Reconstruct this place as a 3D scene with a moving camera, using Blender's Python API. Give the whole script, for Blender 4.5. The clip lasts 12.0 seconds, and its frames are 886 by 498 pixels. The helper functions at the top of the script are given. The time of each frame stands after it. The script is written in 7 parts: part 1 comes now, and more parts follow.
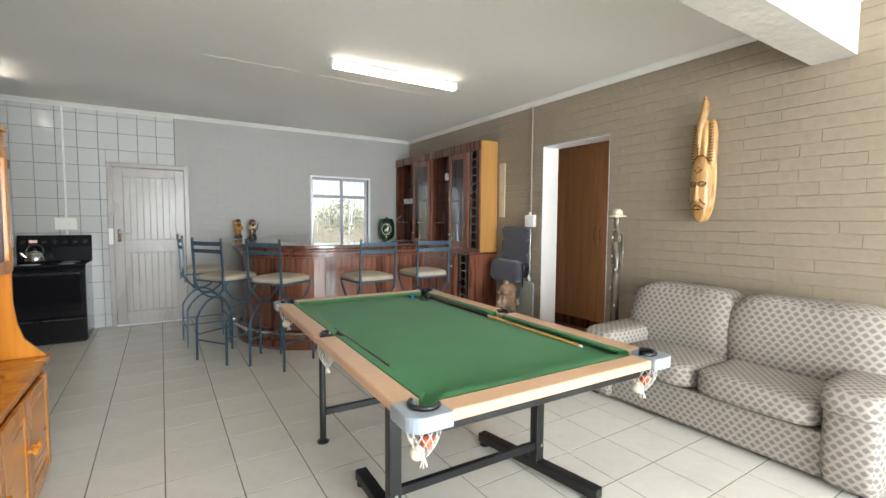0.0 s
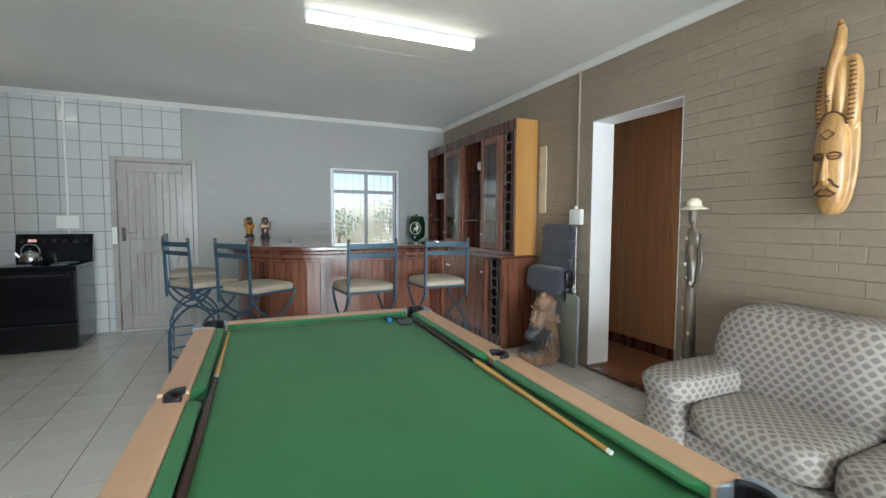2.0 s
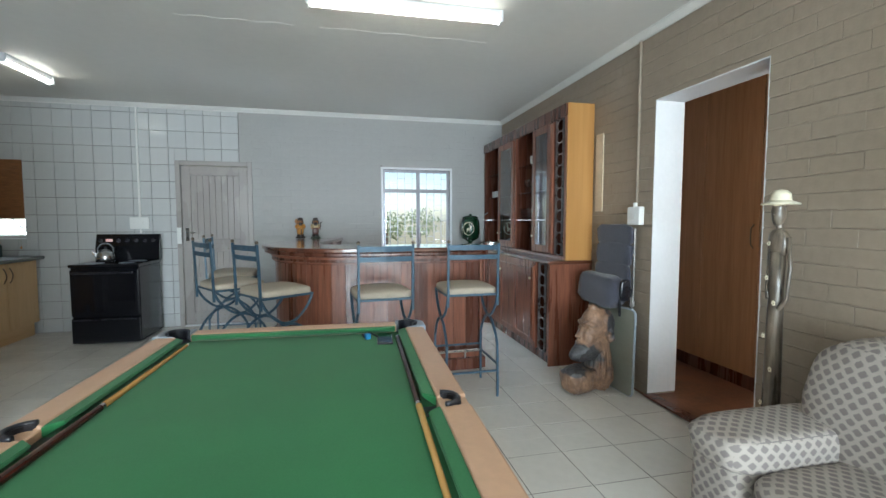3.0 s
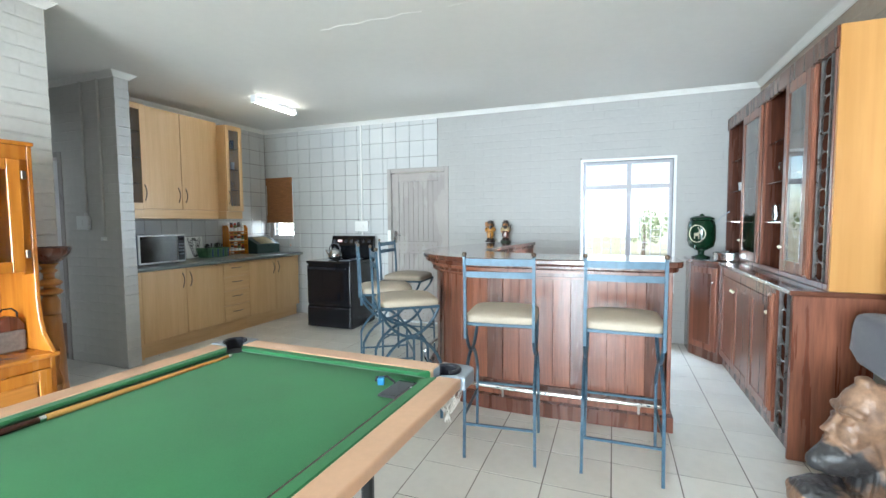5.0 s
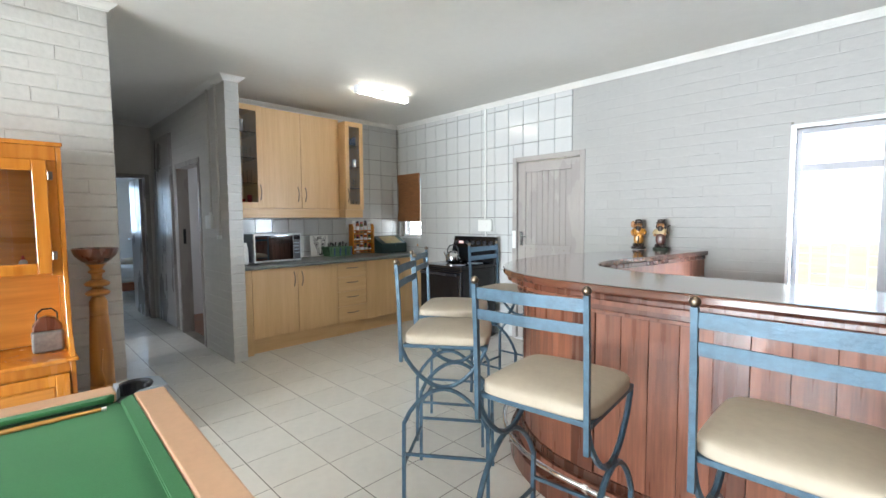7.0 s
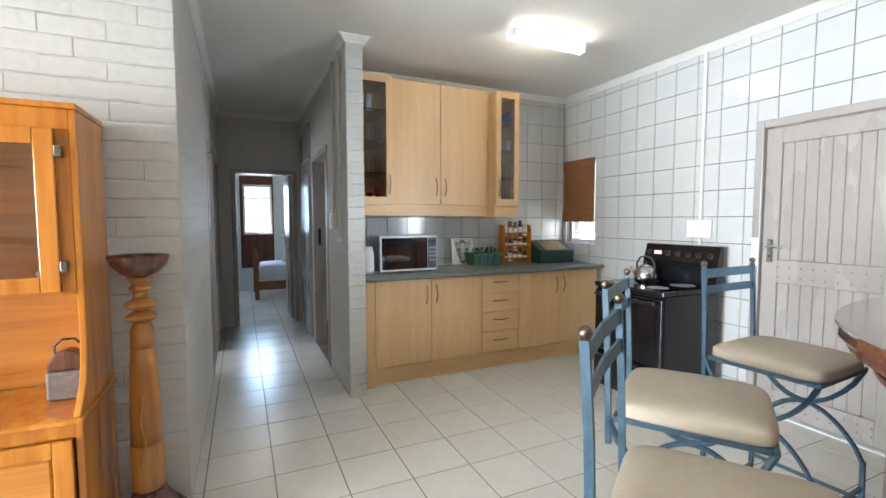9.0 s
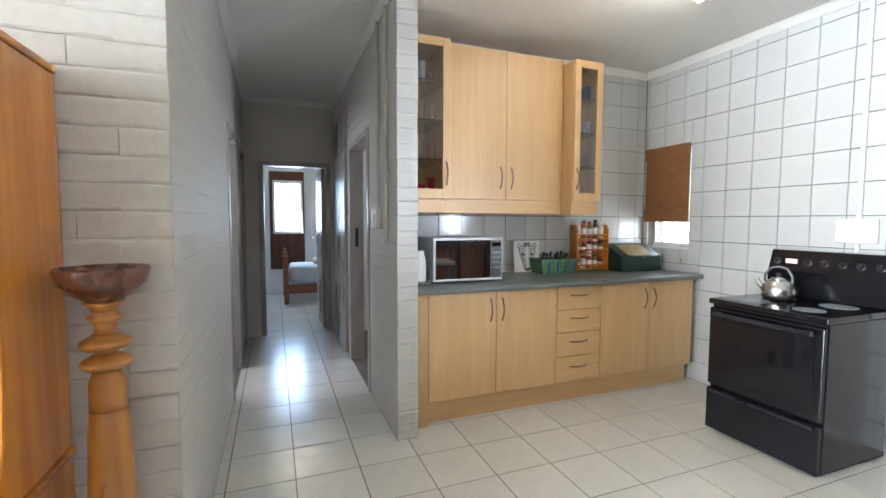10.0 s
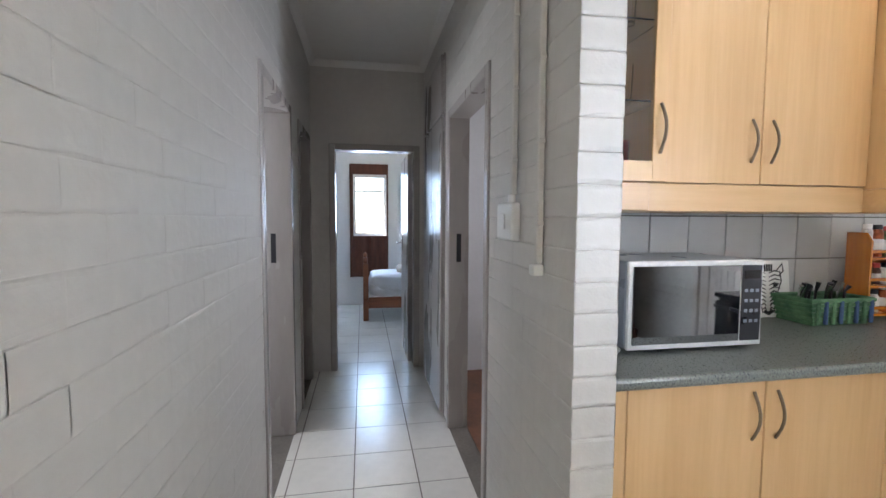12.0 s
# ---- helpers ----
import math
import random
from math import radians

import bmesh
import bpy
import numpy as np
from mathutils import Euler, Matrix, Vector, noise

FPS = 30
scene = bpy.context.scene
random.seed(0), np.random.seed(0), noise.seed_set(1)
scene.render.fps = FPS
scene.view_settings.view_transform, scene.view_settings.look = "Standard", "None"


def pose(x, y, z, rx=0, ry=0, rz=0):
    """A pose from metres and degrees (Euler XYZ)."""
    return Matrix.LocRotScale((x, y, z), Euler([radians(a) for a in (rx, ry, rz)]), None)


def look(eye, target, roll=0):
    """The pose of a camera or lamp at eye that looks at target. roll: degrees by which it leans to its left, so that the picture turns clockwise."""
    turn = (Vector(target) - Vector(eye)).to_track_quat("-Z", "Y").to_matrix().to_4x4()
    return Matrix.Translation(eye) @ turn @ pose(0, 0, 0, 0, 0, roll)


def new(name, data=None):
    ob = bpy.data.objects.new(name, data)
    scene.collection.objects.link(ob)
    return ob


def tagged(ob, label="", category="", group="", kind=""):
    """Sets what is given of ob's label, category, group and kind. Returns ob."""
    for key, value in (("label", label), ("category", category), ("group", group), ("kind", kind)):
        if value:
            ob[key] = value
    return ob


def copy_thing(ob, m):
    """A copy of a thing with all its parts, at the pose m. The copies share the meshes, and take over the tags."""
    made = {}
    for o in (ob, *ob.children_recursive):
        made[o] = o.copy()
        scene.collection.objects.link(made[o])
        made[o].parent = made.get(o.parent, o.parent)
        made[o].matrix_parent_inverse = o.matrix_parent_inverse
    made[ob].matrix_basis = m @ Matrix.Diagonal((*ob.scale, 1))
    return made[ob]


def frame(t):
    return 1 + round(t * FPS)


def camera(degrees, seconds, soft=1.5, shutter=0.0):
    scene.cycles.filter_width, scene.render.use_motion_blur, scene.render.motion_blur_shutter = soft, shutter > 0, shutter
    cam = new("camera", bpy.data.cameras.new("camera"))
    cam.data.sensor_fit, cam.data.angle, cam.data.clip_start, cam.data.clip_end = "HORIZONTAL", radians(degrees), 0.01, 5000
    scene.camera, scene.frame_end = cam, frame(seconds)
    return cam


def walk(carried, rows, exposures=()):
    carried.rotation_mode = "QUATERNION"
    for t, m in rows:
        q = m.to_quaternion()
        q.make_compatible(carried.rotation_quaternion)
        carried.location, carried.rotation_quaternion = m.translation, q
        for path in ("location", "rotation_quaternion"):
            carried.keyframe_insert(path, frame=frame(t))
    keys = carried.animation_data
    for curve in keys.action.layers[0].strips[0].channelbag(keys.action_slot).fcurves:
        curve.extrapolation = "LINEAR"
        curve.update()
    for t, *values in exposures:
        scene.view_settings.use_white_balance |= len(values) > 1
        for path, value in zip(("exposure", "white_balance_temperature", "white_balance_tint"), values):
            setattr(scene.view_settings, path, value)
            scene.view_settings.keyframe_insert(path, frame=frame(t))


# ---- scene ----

cam = camera(90.0, 12.0)
ROWS = [
    (0.0, -0.146, -0.08, 1.364, -32.45, -3.67, -0.37),
    (0.5, 0.034, 0.051, 1.364, -31.24, -3.7, -0.36),
    (1.0, 0.293, 0.179, 1.359, -28.54, -3.72, -0.23),
    (1.5, 0.519, 0.358, 1.349, -26.44, -3.74, -0.21),
    (2.0, 0.709, 0.519, 1.331, -24.11, -3.7, -0.21),
    (2.5, 0.96, 0.664, 1.33, -19.62, -3.78, -0.12),
    (3.5, 1.63, 0.83, 1.34, -4.2, -3.68, 0.1),
    (4.5, 1.995, 1.245, 1.35, 13.43, -3.57, 0.35),
    (5.0, 2.167, 1.426, 1.362, 20.96, -3.63, 0.38),
    (5.5, 2.337, 1.698, 1.375, 28.48, -3.82, 0.46),
    (6.0, 2.413, 2.008, 1.36, 34.18, -3.76, 0.47),
    (6.5, 2.408, 2.308, 1.368, 39.22, -3.78, 0.23),
    (7.0, 2.36, 2.66, 1.378, 45.35, -3.86, 0.41),
    (9.0, 1.296, 3.44, 1.367, 65.58, -3.69, 0.1),
    (9.5, 0.9, 3.478, 1.354, 67.04, -3.63, -0.06),
    (10.0, 0.52, 3.482, 1.355, 69.1, -3.71, -0.2),
    (10.5, 0.147, 3.486, 1.361, 71.59, -3.81, -0.27),
    (11.0, -0.203, 3.544, 1.369, 74.84, -3.82, -0.25),
    (11.5, -0.589, 3.582, 1.374, 77.82, -3.9, -0.25),
    (12.0, -0.966, 3.62, 1.373, 79.75, -3.86, -0.27),
]
walk(cam, [(t, pose(x, y, z, 90 + pitch, roll, yaw)) for t, x, y, z, yaw, pitch, roll in ROWS],
     [(0.0, 0.58, 6650, 9), (1.0, 0.5, 6400, 6), (2.5, 0.3, 6000, 4), (4.5, 1.28, 5850, 3), (5.5, 1.45, 6000, 5), (7.0, 1.5, 6250, 9), (9.0, 1.75, 6300, 10), (10.5, 2.1, 6250, 12), (11.5, 2.15, 6250, 13), (12.0, 2.15, 6300, 15)])

# ---- light ----
world = bpy.data.worlds.new("sky")
scene.world = world
world.use_nodes = True
wn = world.node_tree.nodes
sky = wn.new("ShaderNodeTexSky")
sky.sky_type = "NISHITA"
sky.sun_disc = False
sky.sun_elevation = radians(52)
sky.sun_rotation = radians(200)
world.node_tree.links.new(sky.outputs[0], wn["Background"].inputs[0])
wn["Background"].inputs[1].default_value = 0.15

sun = new("sun", bpy.data.lights.new("sun", "SUN"))
sun.data.energy, sun.data.angle, sun.data.color = 4.5, radians(0.5), (1.0, 0.95, 0.88)
sun.matrix_world = look((0, 0, 0), (0.27, 0.55, -0.79))


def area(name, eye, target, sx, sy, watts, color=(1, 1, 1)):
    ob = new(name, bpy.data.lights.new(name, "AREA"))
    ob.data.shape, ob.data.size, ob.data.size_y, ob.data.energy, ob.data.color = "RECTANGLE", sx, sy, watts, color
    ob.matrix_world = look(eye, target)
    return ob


area("daylight_patio", (1.2, -4.65, 1.25), (1.1, 0, 1.85), 3.6, 2.1, 450, (0.86, 0.94, 1.0))
area("daylight_window", (2.31, 8.1, 3.0), (2.0, 5.2, 0.6), 1.4, 1.0, 110, (0.75, 0.87, 1.0))
# unseen lamp outside, added to throw light through the window onto the kitchen cupboards
area("garden_fill", (4.3, 7.78, 1.5), (-2.1, 5.0, 1.1), 1.0, 1.5, 430, (0.78, 0.88, 1.0))
area("daylight_kitchen", (-2.5, 6.98, 1.24), (-2.5, 5, 1.1), 0.4, 0.2, 1.0, (0.9, 0.95, 1.0))
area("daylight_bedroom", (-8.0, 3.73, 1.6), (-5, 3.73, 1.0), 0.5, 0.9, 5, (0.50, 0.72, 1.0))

# fill lamps added in windowless rooms off the hall, to brighten it through the doorways
area("side_room_fill", (-3.4, 1.75, 1.5), (-3.4, 3, 1.2), 1.0, 1.0, 8, (0.9, 0.95, 1.0))
area("bathroom_fill", (-3.6, 5.85, 1.6), (-3.4, 4, 1.2), 0.8, 0.8, 3.5, (0.95, 0.95, 1.0))
# fill lamp added out of sight in the closed passage to brighten its cupboard
area("passage_fill", (4.0, 1.75, 1.5), (4.0, 3.0, 1.2), 0.6, 0.9, 13, (1.0, 0.95, 0.9))

# ---- materials ----
def material(name, color, rough=0.5, metal=0.0, var=0.12, scale=6.0, fine=60.0, bump=0.0, bumpscale=80.0, stretch=(1, 1, 1),
             color2=None, sheen=0.0, coat=0.0, rnd=0.0, spec=0.5, roughvar=0.1):
    m = bpy.data.materials.new(name)
    m.use_nodes = True
    n, l = m.node_tree.nodes, m.node_tree.links
    b = n["Principled BSDF"]
    tc = n.new("ShaderNodeTexCoord")
    mp = n.new("ShaderNodeMapping")
    mp.inputs["Scale"].default_value = stretch
    l.new(tc.outputs["Object"], mp.inputs[0])
    n1, n2 = n.new("ShaderNodeTexNoise"), n.new("ShaderNodeTexNoise")
    n1.inputs["Scale"].default_value, n1.inputs["Detail"].default_value = scale, 4
    n2.inputs["Scale"].default_value, n2.inputs["Detail"].default_value = fine, 3
    l.new(mp.outputs[0], n1.inputs[0])
    l.new(mp.outputs[0], n2.inputs[0])
    add = n.new("ShaderNodeMath")
    add.operation = "ADD"
    l.new(n1.outputs[0], add.inputs[0])
    sc = n.new("ShaderNodeMath")
    sc.operation = "MULTIPLY"
    sc.inputs[1].default_value = 0.45
    l.new(n2.outputs[0], sc.inputs[0])
    l.new(sc.outputs[0], add.inputs[1])
    last = add
    if rnd:
        oi = n.new("ShaderNodeObjectInfo")
        mr = n.new("ShaderNodeMath")
        mr.operation = "MULTIPLY_ADD"
        mr.inputs[1].default_value = rnd
        l.new(oi.outputs["Random"], mr.inputs[0])
        l.new(add.outputs[0], mr.inputs[2])
        last = mr
    ramp = n.new("ShaderNodeValToRGB")
    c2 = color2 or tuple(min(1, c * (1 + var)) for c in color)
    c1 = color if color2 else tuple(c * (1 - var) for c in color)
    ramp.color_ramp.elements[0].position, ramp.color_ramp.elements[1].position = 0.5, 0.95 + rnd
    ramp.color_ramp.elements[0].color, ramp.color_ramp.elements[1].color = (*c1, 1), (*c2, 1)
    l.new(last.outputs[0], ramp.inputs[0])
    l.new(ramp.outputs[0], b.inputs["Base Color"])
    rr = n.new("ShaderNodeMapRange")
    rr.inputs[3].default_value, rr.inputs[4].default_value = max(0.02, rough - roughvar), min(1, rough + roughvar)
    l.new(n1.outputs[0], rr.inputs[0])
    l.new(rr.outputs[0], b.inputs["Roughness"])
    b.inputs["Metallic"].default_value = metal
    b.inputs["Specular IOR Level"].default_value = spec
    if coat:
        b.inputs["Coat Weight"].default_value, b.inputs["Coat Roughness"].default_value = coat, 0.12
    if sheen:
        b.inputs["Sheen Weight"].default_value = sheen
    if bump:
        n3, bp = n.new("ShaderNodeTexNoise"), n.new("ShaderNodeBump")
        n3.inputs["Scale"].default_value, n3.inputs["Detail"].default_value = bumpscale, 5
        l.new(mp.outputs[0], n3.inputs[0])
        l.new(n3.outputs[0], bp.inputs["Height"])
        bp.inputs["Strength"].default_value, bp.inputs["Distance"].default_value = bump, 0.01
        l.new(bp.outputs[0], b.inputs["Normal"])
    return m


def wood(name, dark, light, rough=0.35, axis=2, coat=0.0, scale=3.0, rnd=0.0):
    s = [5, 5, 5]
    s[axis] = 0.3
    m = material(name, dark, rough, color2=light, scale=scale, fine=scale * 4, stretch=tuple(s), coat=coat, bump=0.08, bumpscale=20, rnd=rnd)
    m.node_tree.nodes["Color Ramp"].color_ramp.elements[0].position = 0.45
    return m


def glass(name, tint=(1, 1, 1), rough=0.0):
    m = bpy.data.materials.new(name)
    m.use_nodes = True
    b = m.node_tree.nodes["Principled BSDF"]
    b.inputs["Base Color"].default_value = (*tint, 1)
    b.inputs["Transmission Weight"].default_value = 1
    b.inputs["Roughness"].default_value = rough
    b.inputs["IOR"].default_value = 1.45
    return m


def glow(name, color, strength):
    m = bpy.data.materials.new(name)
    m.use_nodes = True
    b = m.node_tree.nodes["Principled BSDF"]
    b.inputs["Base Color"].default_value = (0.9, 0.9, 0.9, 1)
    b.inputs["Emission Color"].default_value = (*color, 1)
    b.inputs["Emission Strength"].default_value = strength
    return m


TAUPE_WALL = material("painted_brick_taupe", (0.31, 0.25, 0.19), 0.5, var=0.10, scale=1.3, fine=25, bump=1.0, bumpscale=9)
GREY_WALL = material("painted_brick_grey", (0.375, 0.37, 0.355), 0.5, var=0.05, scale=1.3, fine=25, bump=0.3, bumpscale=22)
WHITE_BRICK = material("painted_brick_white", (0.56, 0.55, 0.525), 0.5, var=0.08, scale=1.5, fine=30, bump=1.0, bumpscale=7)
HALL_WALL = material("painted_wall_hall", (0.60, 0.58, 0.545), 0.55, var=0.06, scale=1.2, fine=22, bump=0.4, bumpscale=18)
WHITE_PAINT = material("white_paint", (0.76, 0.77, 0.78), 0.45, var=0.04, scale=2, fine=30, bump=0.12, bumpscale=30)
# white frame paint with its backlit shade put into the colour, against bright panes
BACKLIT_WHITE = material("backlit_white_paint", (0.38, 0.38, 0.41), 0.45, var=0.06, scale=6, fine=40, bump=0.12, bumpscale=30)
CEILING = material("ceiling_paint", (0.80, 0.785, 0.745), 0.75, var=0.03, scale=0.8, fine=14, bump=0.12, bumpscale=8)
CORNICE = material("cornice_plaster", (0.78, 0.77, 0.74), 0.6, var=0.03)
FLOOR_TILE = material("floor_tile_glazed", (0.70, 0.675, 0.62), 0.22, var=0.07, scale=2.5, fine=22, bump=0.03, bumpscale=12, rnd=0.25, roughvar=0.07)
GROUT = material("floor_grout", (0.16, 0.14, 0.12), 0.85, var=0.25, scale=4)
WALL_TILE = material("wall_tile_glazed", (0.55, 0.56, 0.555), 0.12, var=0.03, scale=3, fine=12, bump=0.05, bumpscale=5, rnd=0.2, roughvar=0.04)
WALL_GROUT = material("wall_grout", (0.17, 0.16, 0.14), 0.9, var=0.15)
TAUPE_GLOSS = material("door_enamel_taupe", (0.37, 0.34, 0.32), 0.28, var=0.06, scale=4, fine=40, bump=0.06, bumpscale=30, stretch=(1, 1, 0.3))
BEECH = wood("beech_veneer", (0.60, 0.375, 0.175), (0.68, 0.45, 0.225), 0.38)
BEECH_H = wood("beech_veneer_across", (0.60, 0.375, 0.175), (0.68, 0.45, 0.225), 0.38, axis=1)
CUPBOARD = wood("cupboard_veneer", (0.34, 0.155, 0.065), (0.46, 0.23, 0.11), 0.4)
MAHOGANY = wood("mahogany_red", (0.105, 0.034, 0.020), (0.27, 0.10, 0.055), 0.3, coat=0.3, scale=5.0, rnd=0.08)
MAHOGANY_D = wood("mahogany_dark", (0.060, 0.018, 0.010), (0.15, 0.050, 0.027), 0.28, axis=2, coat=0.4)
BAR_TOP = wood("bar_top_varnish", (0.06, 0.02, 0.012), (0.16, 0.06, 0.035), 0.13, axis=0, coat=1.0)
ORANGE_SIDE = wood("plywood_orange", (0.42, 0.20, 0.055), (0.52, 0.27, 0.085), 0.35, scale=1.5)
PINE = wood("pine_varnish", (0.38, 0.105, 0.008), (0.64, 0.245, 0.028), 0.25, coat=0.4, scale=1.6, rnd=0.15)
PINE_D = wood("pine_panel", (0.46, 0.165, 0.022), (0.66, 0.28, 0.05), 0.3, axis=1, coat=0.3)
GRANITE = material("laminate_granite", (0.07, 0.08, 0.08), 0.3, color2=(0.20, 0.22, 0.20), scale=150, fine=420)
STEEL = material("brushed_steel", (0.62, 0.62, 0.62), 0.25, metal=1.0, var=0.08)
CHROME = material("chrome", (0.85, 0.85, 0.86), 0.08, metal=1.0, var=0.02, roughvar=0.03)
BRONZE = material("handle_bronze", (0.20, 0.16, 0.12), 0.35, metal=1.0)
IRON = material("stool_iron_blue_grey", (0.040, 0.082, 0.120), 0.42, metal=0.2, var=0.28, scale=30, fine=90, bump=0.12, bumpscale=90)
CREAM = material("cream_leatherette", (0.40, 0.34, 0.265), 0.68, var=0.07, scale=5, fine=40, bump=0.12, bumpscale=25)
BLACK_METAL = material("black_powder_coat", (0.007, 0.0075, 0.009), 0.35, var=0.3, scale=12)
BLACK_ENAMEL = material("black_enamel", (0.005, 0.0055, 0.008), 0.18, var=0.2, scale=5, roughvar=0.08)
BLACK_GLASS = material("black_glass", (0.006, 0.006, 0.008), 0.05, var=0.1, roughvar=0.02)
BLACK_PLASTIC = material("black_plastic", (0.015, 0.015, 0.02), 0.3, var=0.2)
FELT = material("green_baize", (0.024, 0.165, 0.050), 0.95, var=0.14, scale=3, fine=180, bump=0.1, bumpscale=400, sheen=0.1)
RAIL = material("rail_laminate_peach", (0.62, 0.385, 0.245), 0.35, var=0.08, scale=2, fine=50, stretch=(1, 1, 1))
GREY_PLASTIC = material("grey_corner_plastic", (0.27, 0.31, 0.36), 0.3, var=0.06)
NET = material("white_net_cord", (0.58, 0.55, 0.50), 0.8, var=0.1)
BALL_RED = material("ball_orange_red", (0.55, 0.10, 0.04), 0.1, var=0.3, scale=30)
CUE_WOOD = wood("cue_maple", (0.50, 0.26, 0.06), (0.62, 0.36, 0.12), 0.25, axis=1)
CUE_BUTT = material("cue_butt_dark", (0.045, 0.012, 0.008), 0.2)
CARVED = material("carved_pale_wood", (0.34, 0.17, 0.055), 0.36, color2=(0.58, 0.34, 0.13), scale=14, fine=60, stretch=(1, 1, 0.35), bump=0.35, bumpscale=50, coat=0.2)
CARVED_STAIN = material("carved_stain", (0.12, 0.05, 0.02), 0.4, var=0.3, scale=30)
DARKCARVE = material("carved_dark_wood", (0.020, 0.018, 0.016), 0.30, color2=(0.24, 0.19, 0.14), scale=22, fine=70, stretch=(1, 1, 0.12), bump=0.4, bumpscale=25, coat=0.2)
BARK = material("bush_bark", (0.09, 0.06, 0.04), 0.9, var=0.3, scale=8)
CREAM_PAINT = material("cream_enamel", (0.72, 0.66, 0.50), 0.4)
CHAIR_FABRIC = material("charcoal_fabric", (0.050, 0.050, 0.070), 0.9, var=0.15, scale=8, fine=300, bump=0.2, bumpscale=300, sheen=0.3)
GREY_BOARD = material("grey_board", (0.21, 0.21, 0.17), 0.5, var=0.06)
WHITE_PLASTIC = material("white_plastic", (0.80, 0.80, 0.77), 0.35, var=0.03)
GREEN_ENAMEL = material("green_enamel", (0.008, 0.032, 0.014), 0.12, var=0.2)
WOVEN = material("woven_blind", (0.17, 0.065, 0.02), 0.8, color2=(0.32, 0.14, 0.05), scale=3, fine=12, stretch=(3, 1, 60), bump=0.5, bumpscale=6)
CURTAIN = material("brown_curtain", (0.10, 0.035, 0.02), 0.85, var=0.25, scale=4, stretch=(1, 6, 1))
BROWN_FLOOR = material("brown_vinyl_floor", (0.12, 0.050, 0.025), 0.4, color2=(0.24, 0.10, 0.05), scale=5, fine=30)
LINEN = material("white_linen", (0.72, 0.74, 0.78), 0.9, var=0.06, scale=8, bump=0.3, bumpscale=12)
BEDWOOD = wood("bed_red_wood", (0.16, 0.045, 0.018), (0.28, 0.09, 0.035), 0.3, axis=1, coat=0.3)
BINGREEN = material("bin_dark_green", (0.012, 0.035, 0.030), 0.35, var=0.15)
BASKET_GREEN = material("basket_green", (0.035, 0.12, 0.06), 0.5, color2=(0.13, 0.27, 0.14), scale=18)
BASKET_BLUE = material("basket_blue", (0.05, 0.10, 0.24), 0.5)
GLASS = glass("clear_glass")
LAMP_GLOW = glow("tube_light", (1.0, 0.93, 0.78), 13)
FOLIAGE = material("foliage", (0.09, 0.13, 0.05), 0.6, color2=(0.15, 0.20, 0.09), scale=4, fine=18)
GROUND = material("dry_grass_ground", (0.24, 0.22, 0.13), 0.95, color2=(0.34, 0.30, 0.20), scale=0.6, fine=6)


# ---- mesh tools ----
def link(name, bm, mat, parent=None, label="", smooth=False):
    me = bpy.data.meshes.new(name)
    bm.to_mesh(me)
    bm.free()
    mats = mat if isinstance(mat, (list, tuple)) else [mat]
    for m in mats:
        me.materials.append(m)
    if smooth:
        me.polygons.foreach_set("use_smooth", [True] * len(me.polygons))
    ob = new(name, me)
    if parent:
        ob.parent = parent
    if label:
        ob["label"] = label
    return ob


part = link


def thing(name, label, category, x=0, y=0, z=0, rz=0, group="", kind=""):
    ob = new(name)
    ob.matrix_world = pose(x, y, z, 0, 0, rz)
    return tagged(ob, label, category, group, kind)


def box(bm, x0, x1, y0, y1, z0, z1, bevel=0.0, seg=1, mi=0):
    vs = [bm.verts.new(p) for p in ((x0, y0, z0), (x1, y0, z0), (x1, y1, z0), (x0, y1, z0), (x0, y0, z1), (x1, y0, z1), (x1, y1, z1), (x0, y1, z1))]
    fs = [bm.faces.new([vs[i] for i in f]) for f in ((0, 3, 2, 1), (4, 5, 6, 7), (0, 1, 5, 4), (1, 2, 6, 5), (2, 3, 7, 6), (3, 0, 4, 7))]
    for f in fs:
        f.material_index = mi
    if bevel:
        es = list({e for f in fs for e in f.edges})
        bmesh.ops.bevel(bm, geom=es, offset=bevel, segments=seg, affect="EDGES", profile=0.5, clamp_overlap=True)
    return vs


def bx(*a, **k):
    bm = bmesh.new()
    box(bm, *a, **k)
    return bm


def tube(bm, pts, r, n=8, closed=False):
    pts = [Vector(p) for p in pts]
    rings = []
    count = len(pts)
    up = None
    for i, p in enumerate(pts):
        a = pts[(i - 1) % count] if (closed or i) else p
        b = pts[(i + 1) % count] if (closed or i < count - 1) else p
        d = (b - a).normalized()
        if up is None:
            up = Vector((0, 0, 1)) if abs(d.z) < 0.9 else Vector((1, 0, 0))
        s = d.cross(up).normalized()
        up = s.cross(d).normalized()
        rr = r[i] if isinstance(r, (list, tuple)) else r
        rings.append([bm.verts.new(p + (s * math.cos(2 * math.pi * k / n + math.pi / n) + up * math.sin(2 * math.pi * k / n + math.pi / n)) * rr) for k in range(n)])
    for i in range(count if closed else count - 1):
        A, B = rings[i], rings[(i + 1) % count]
        for k in range(n):
            bm.faces.new((A[k], A[(k + 1) % n], B[(k + 1) % n], B[k]))
    if not closed:
        bm.faces.new(rings[0][::-1])
        bm.faces.new(rings[-1])
    return bm


def tb(pts, r, n=8, closed=False):
    bm = bmesh.new()
    tube(bm, pts, r, n, closed)
    bmesh.ops.recalc_face_normals(bm, faces=bm.faces)
    return bm


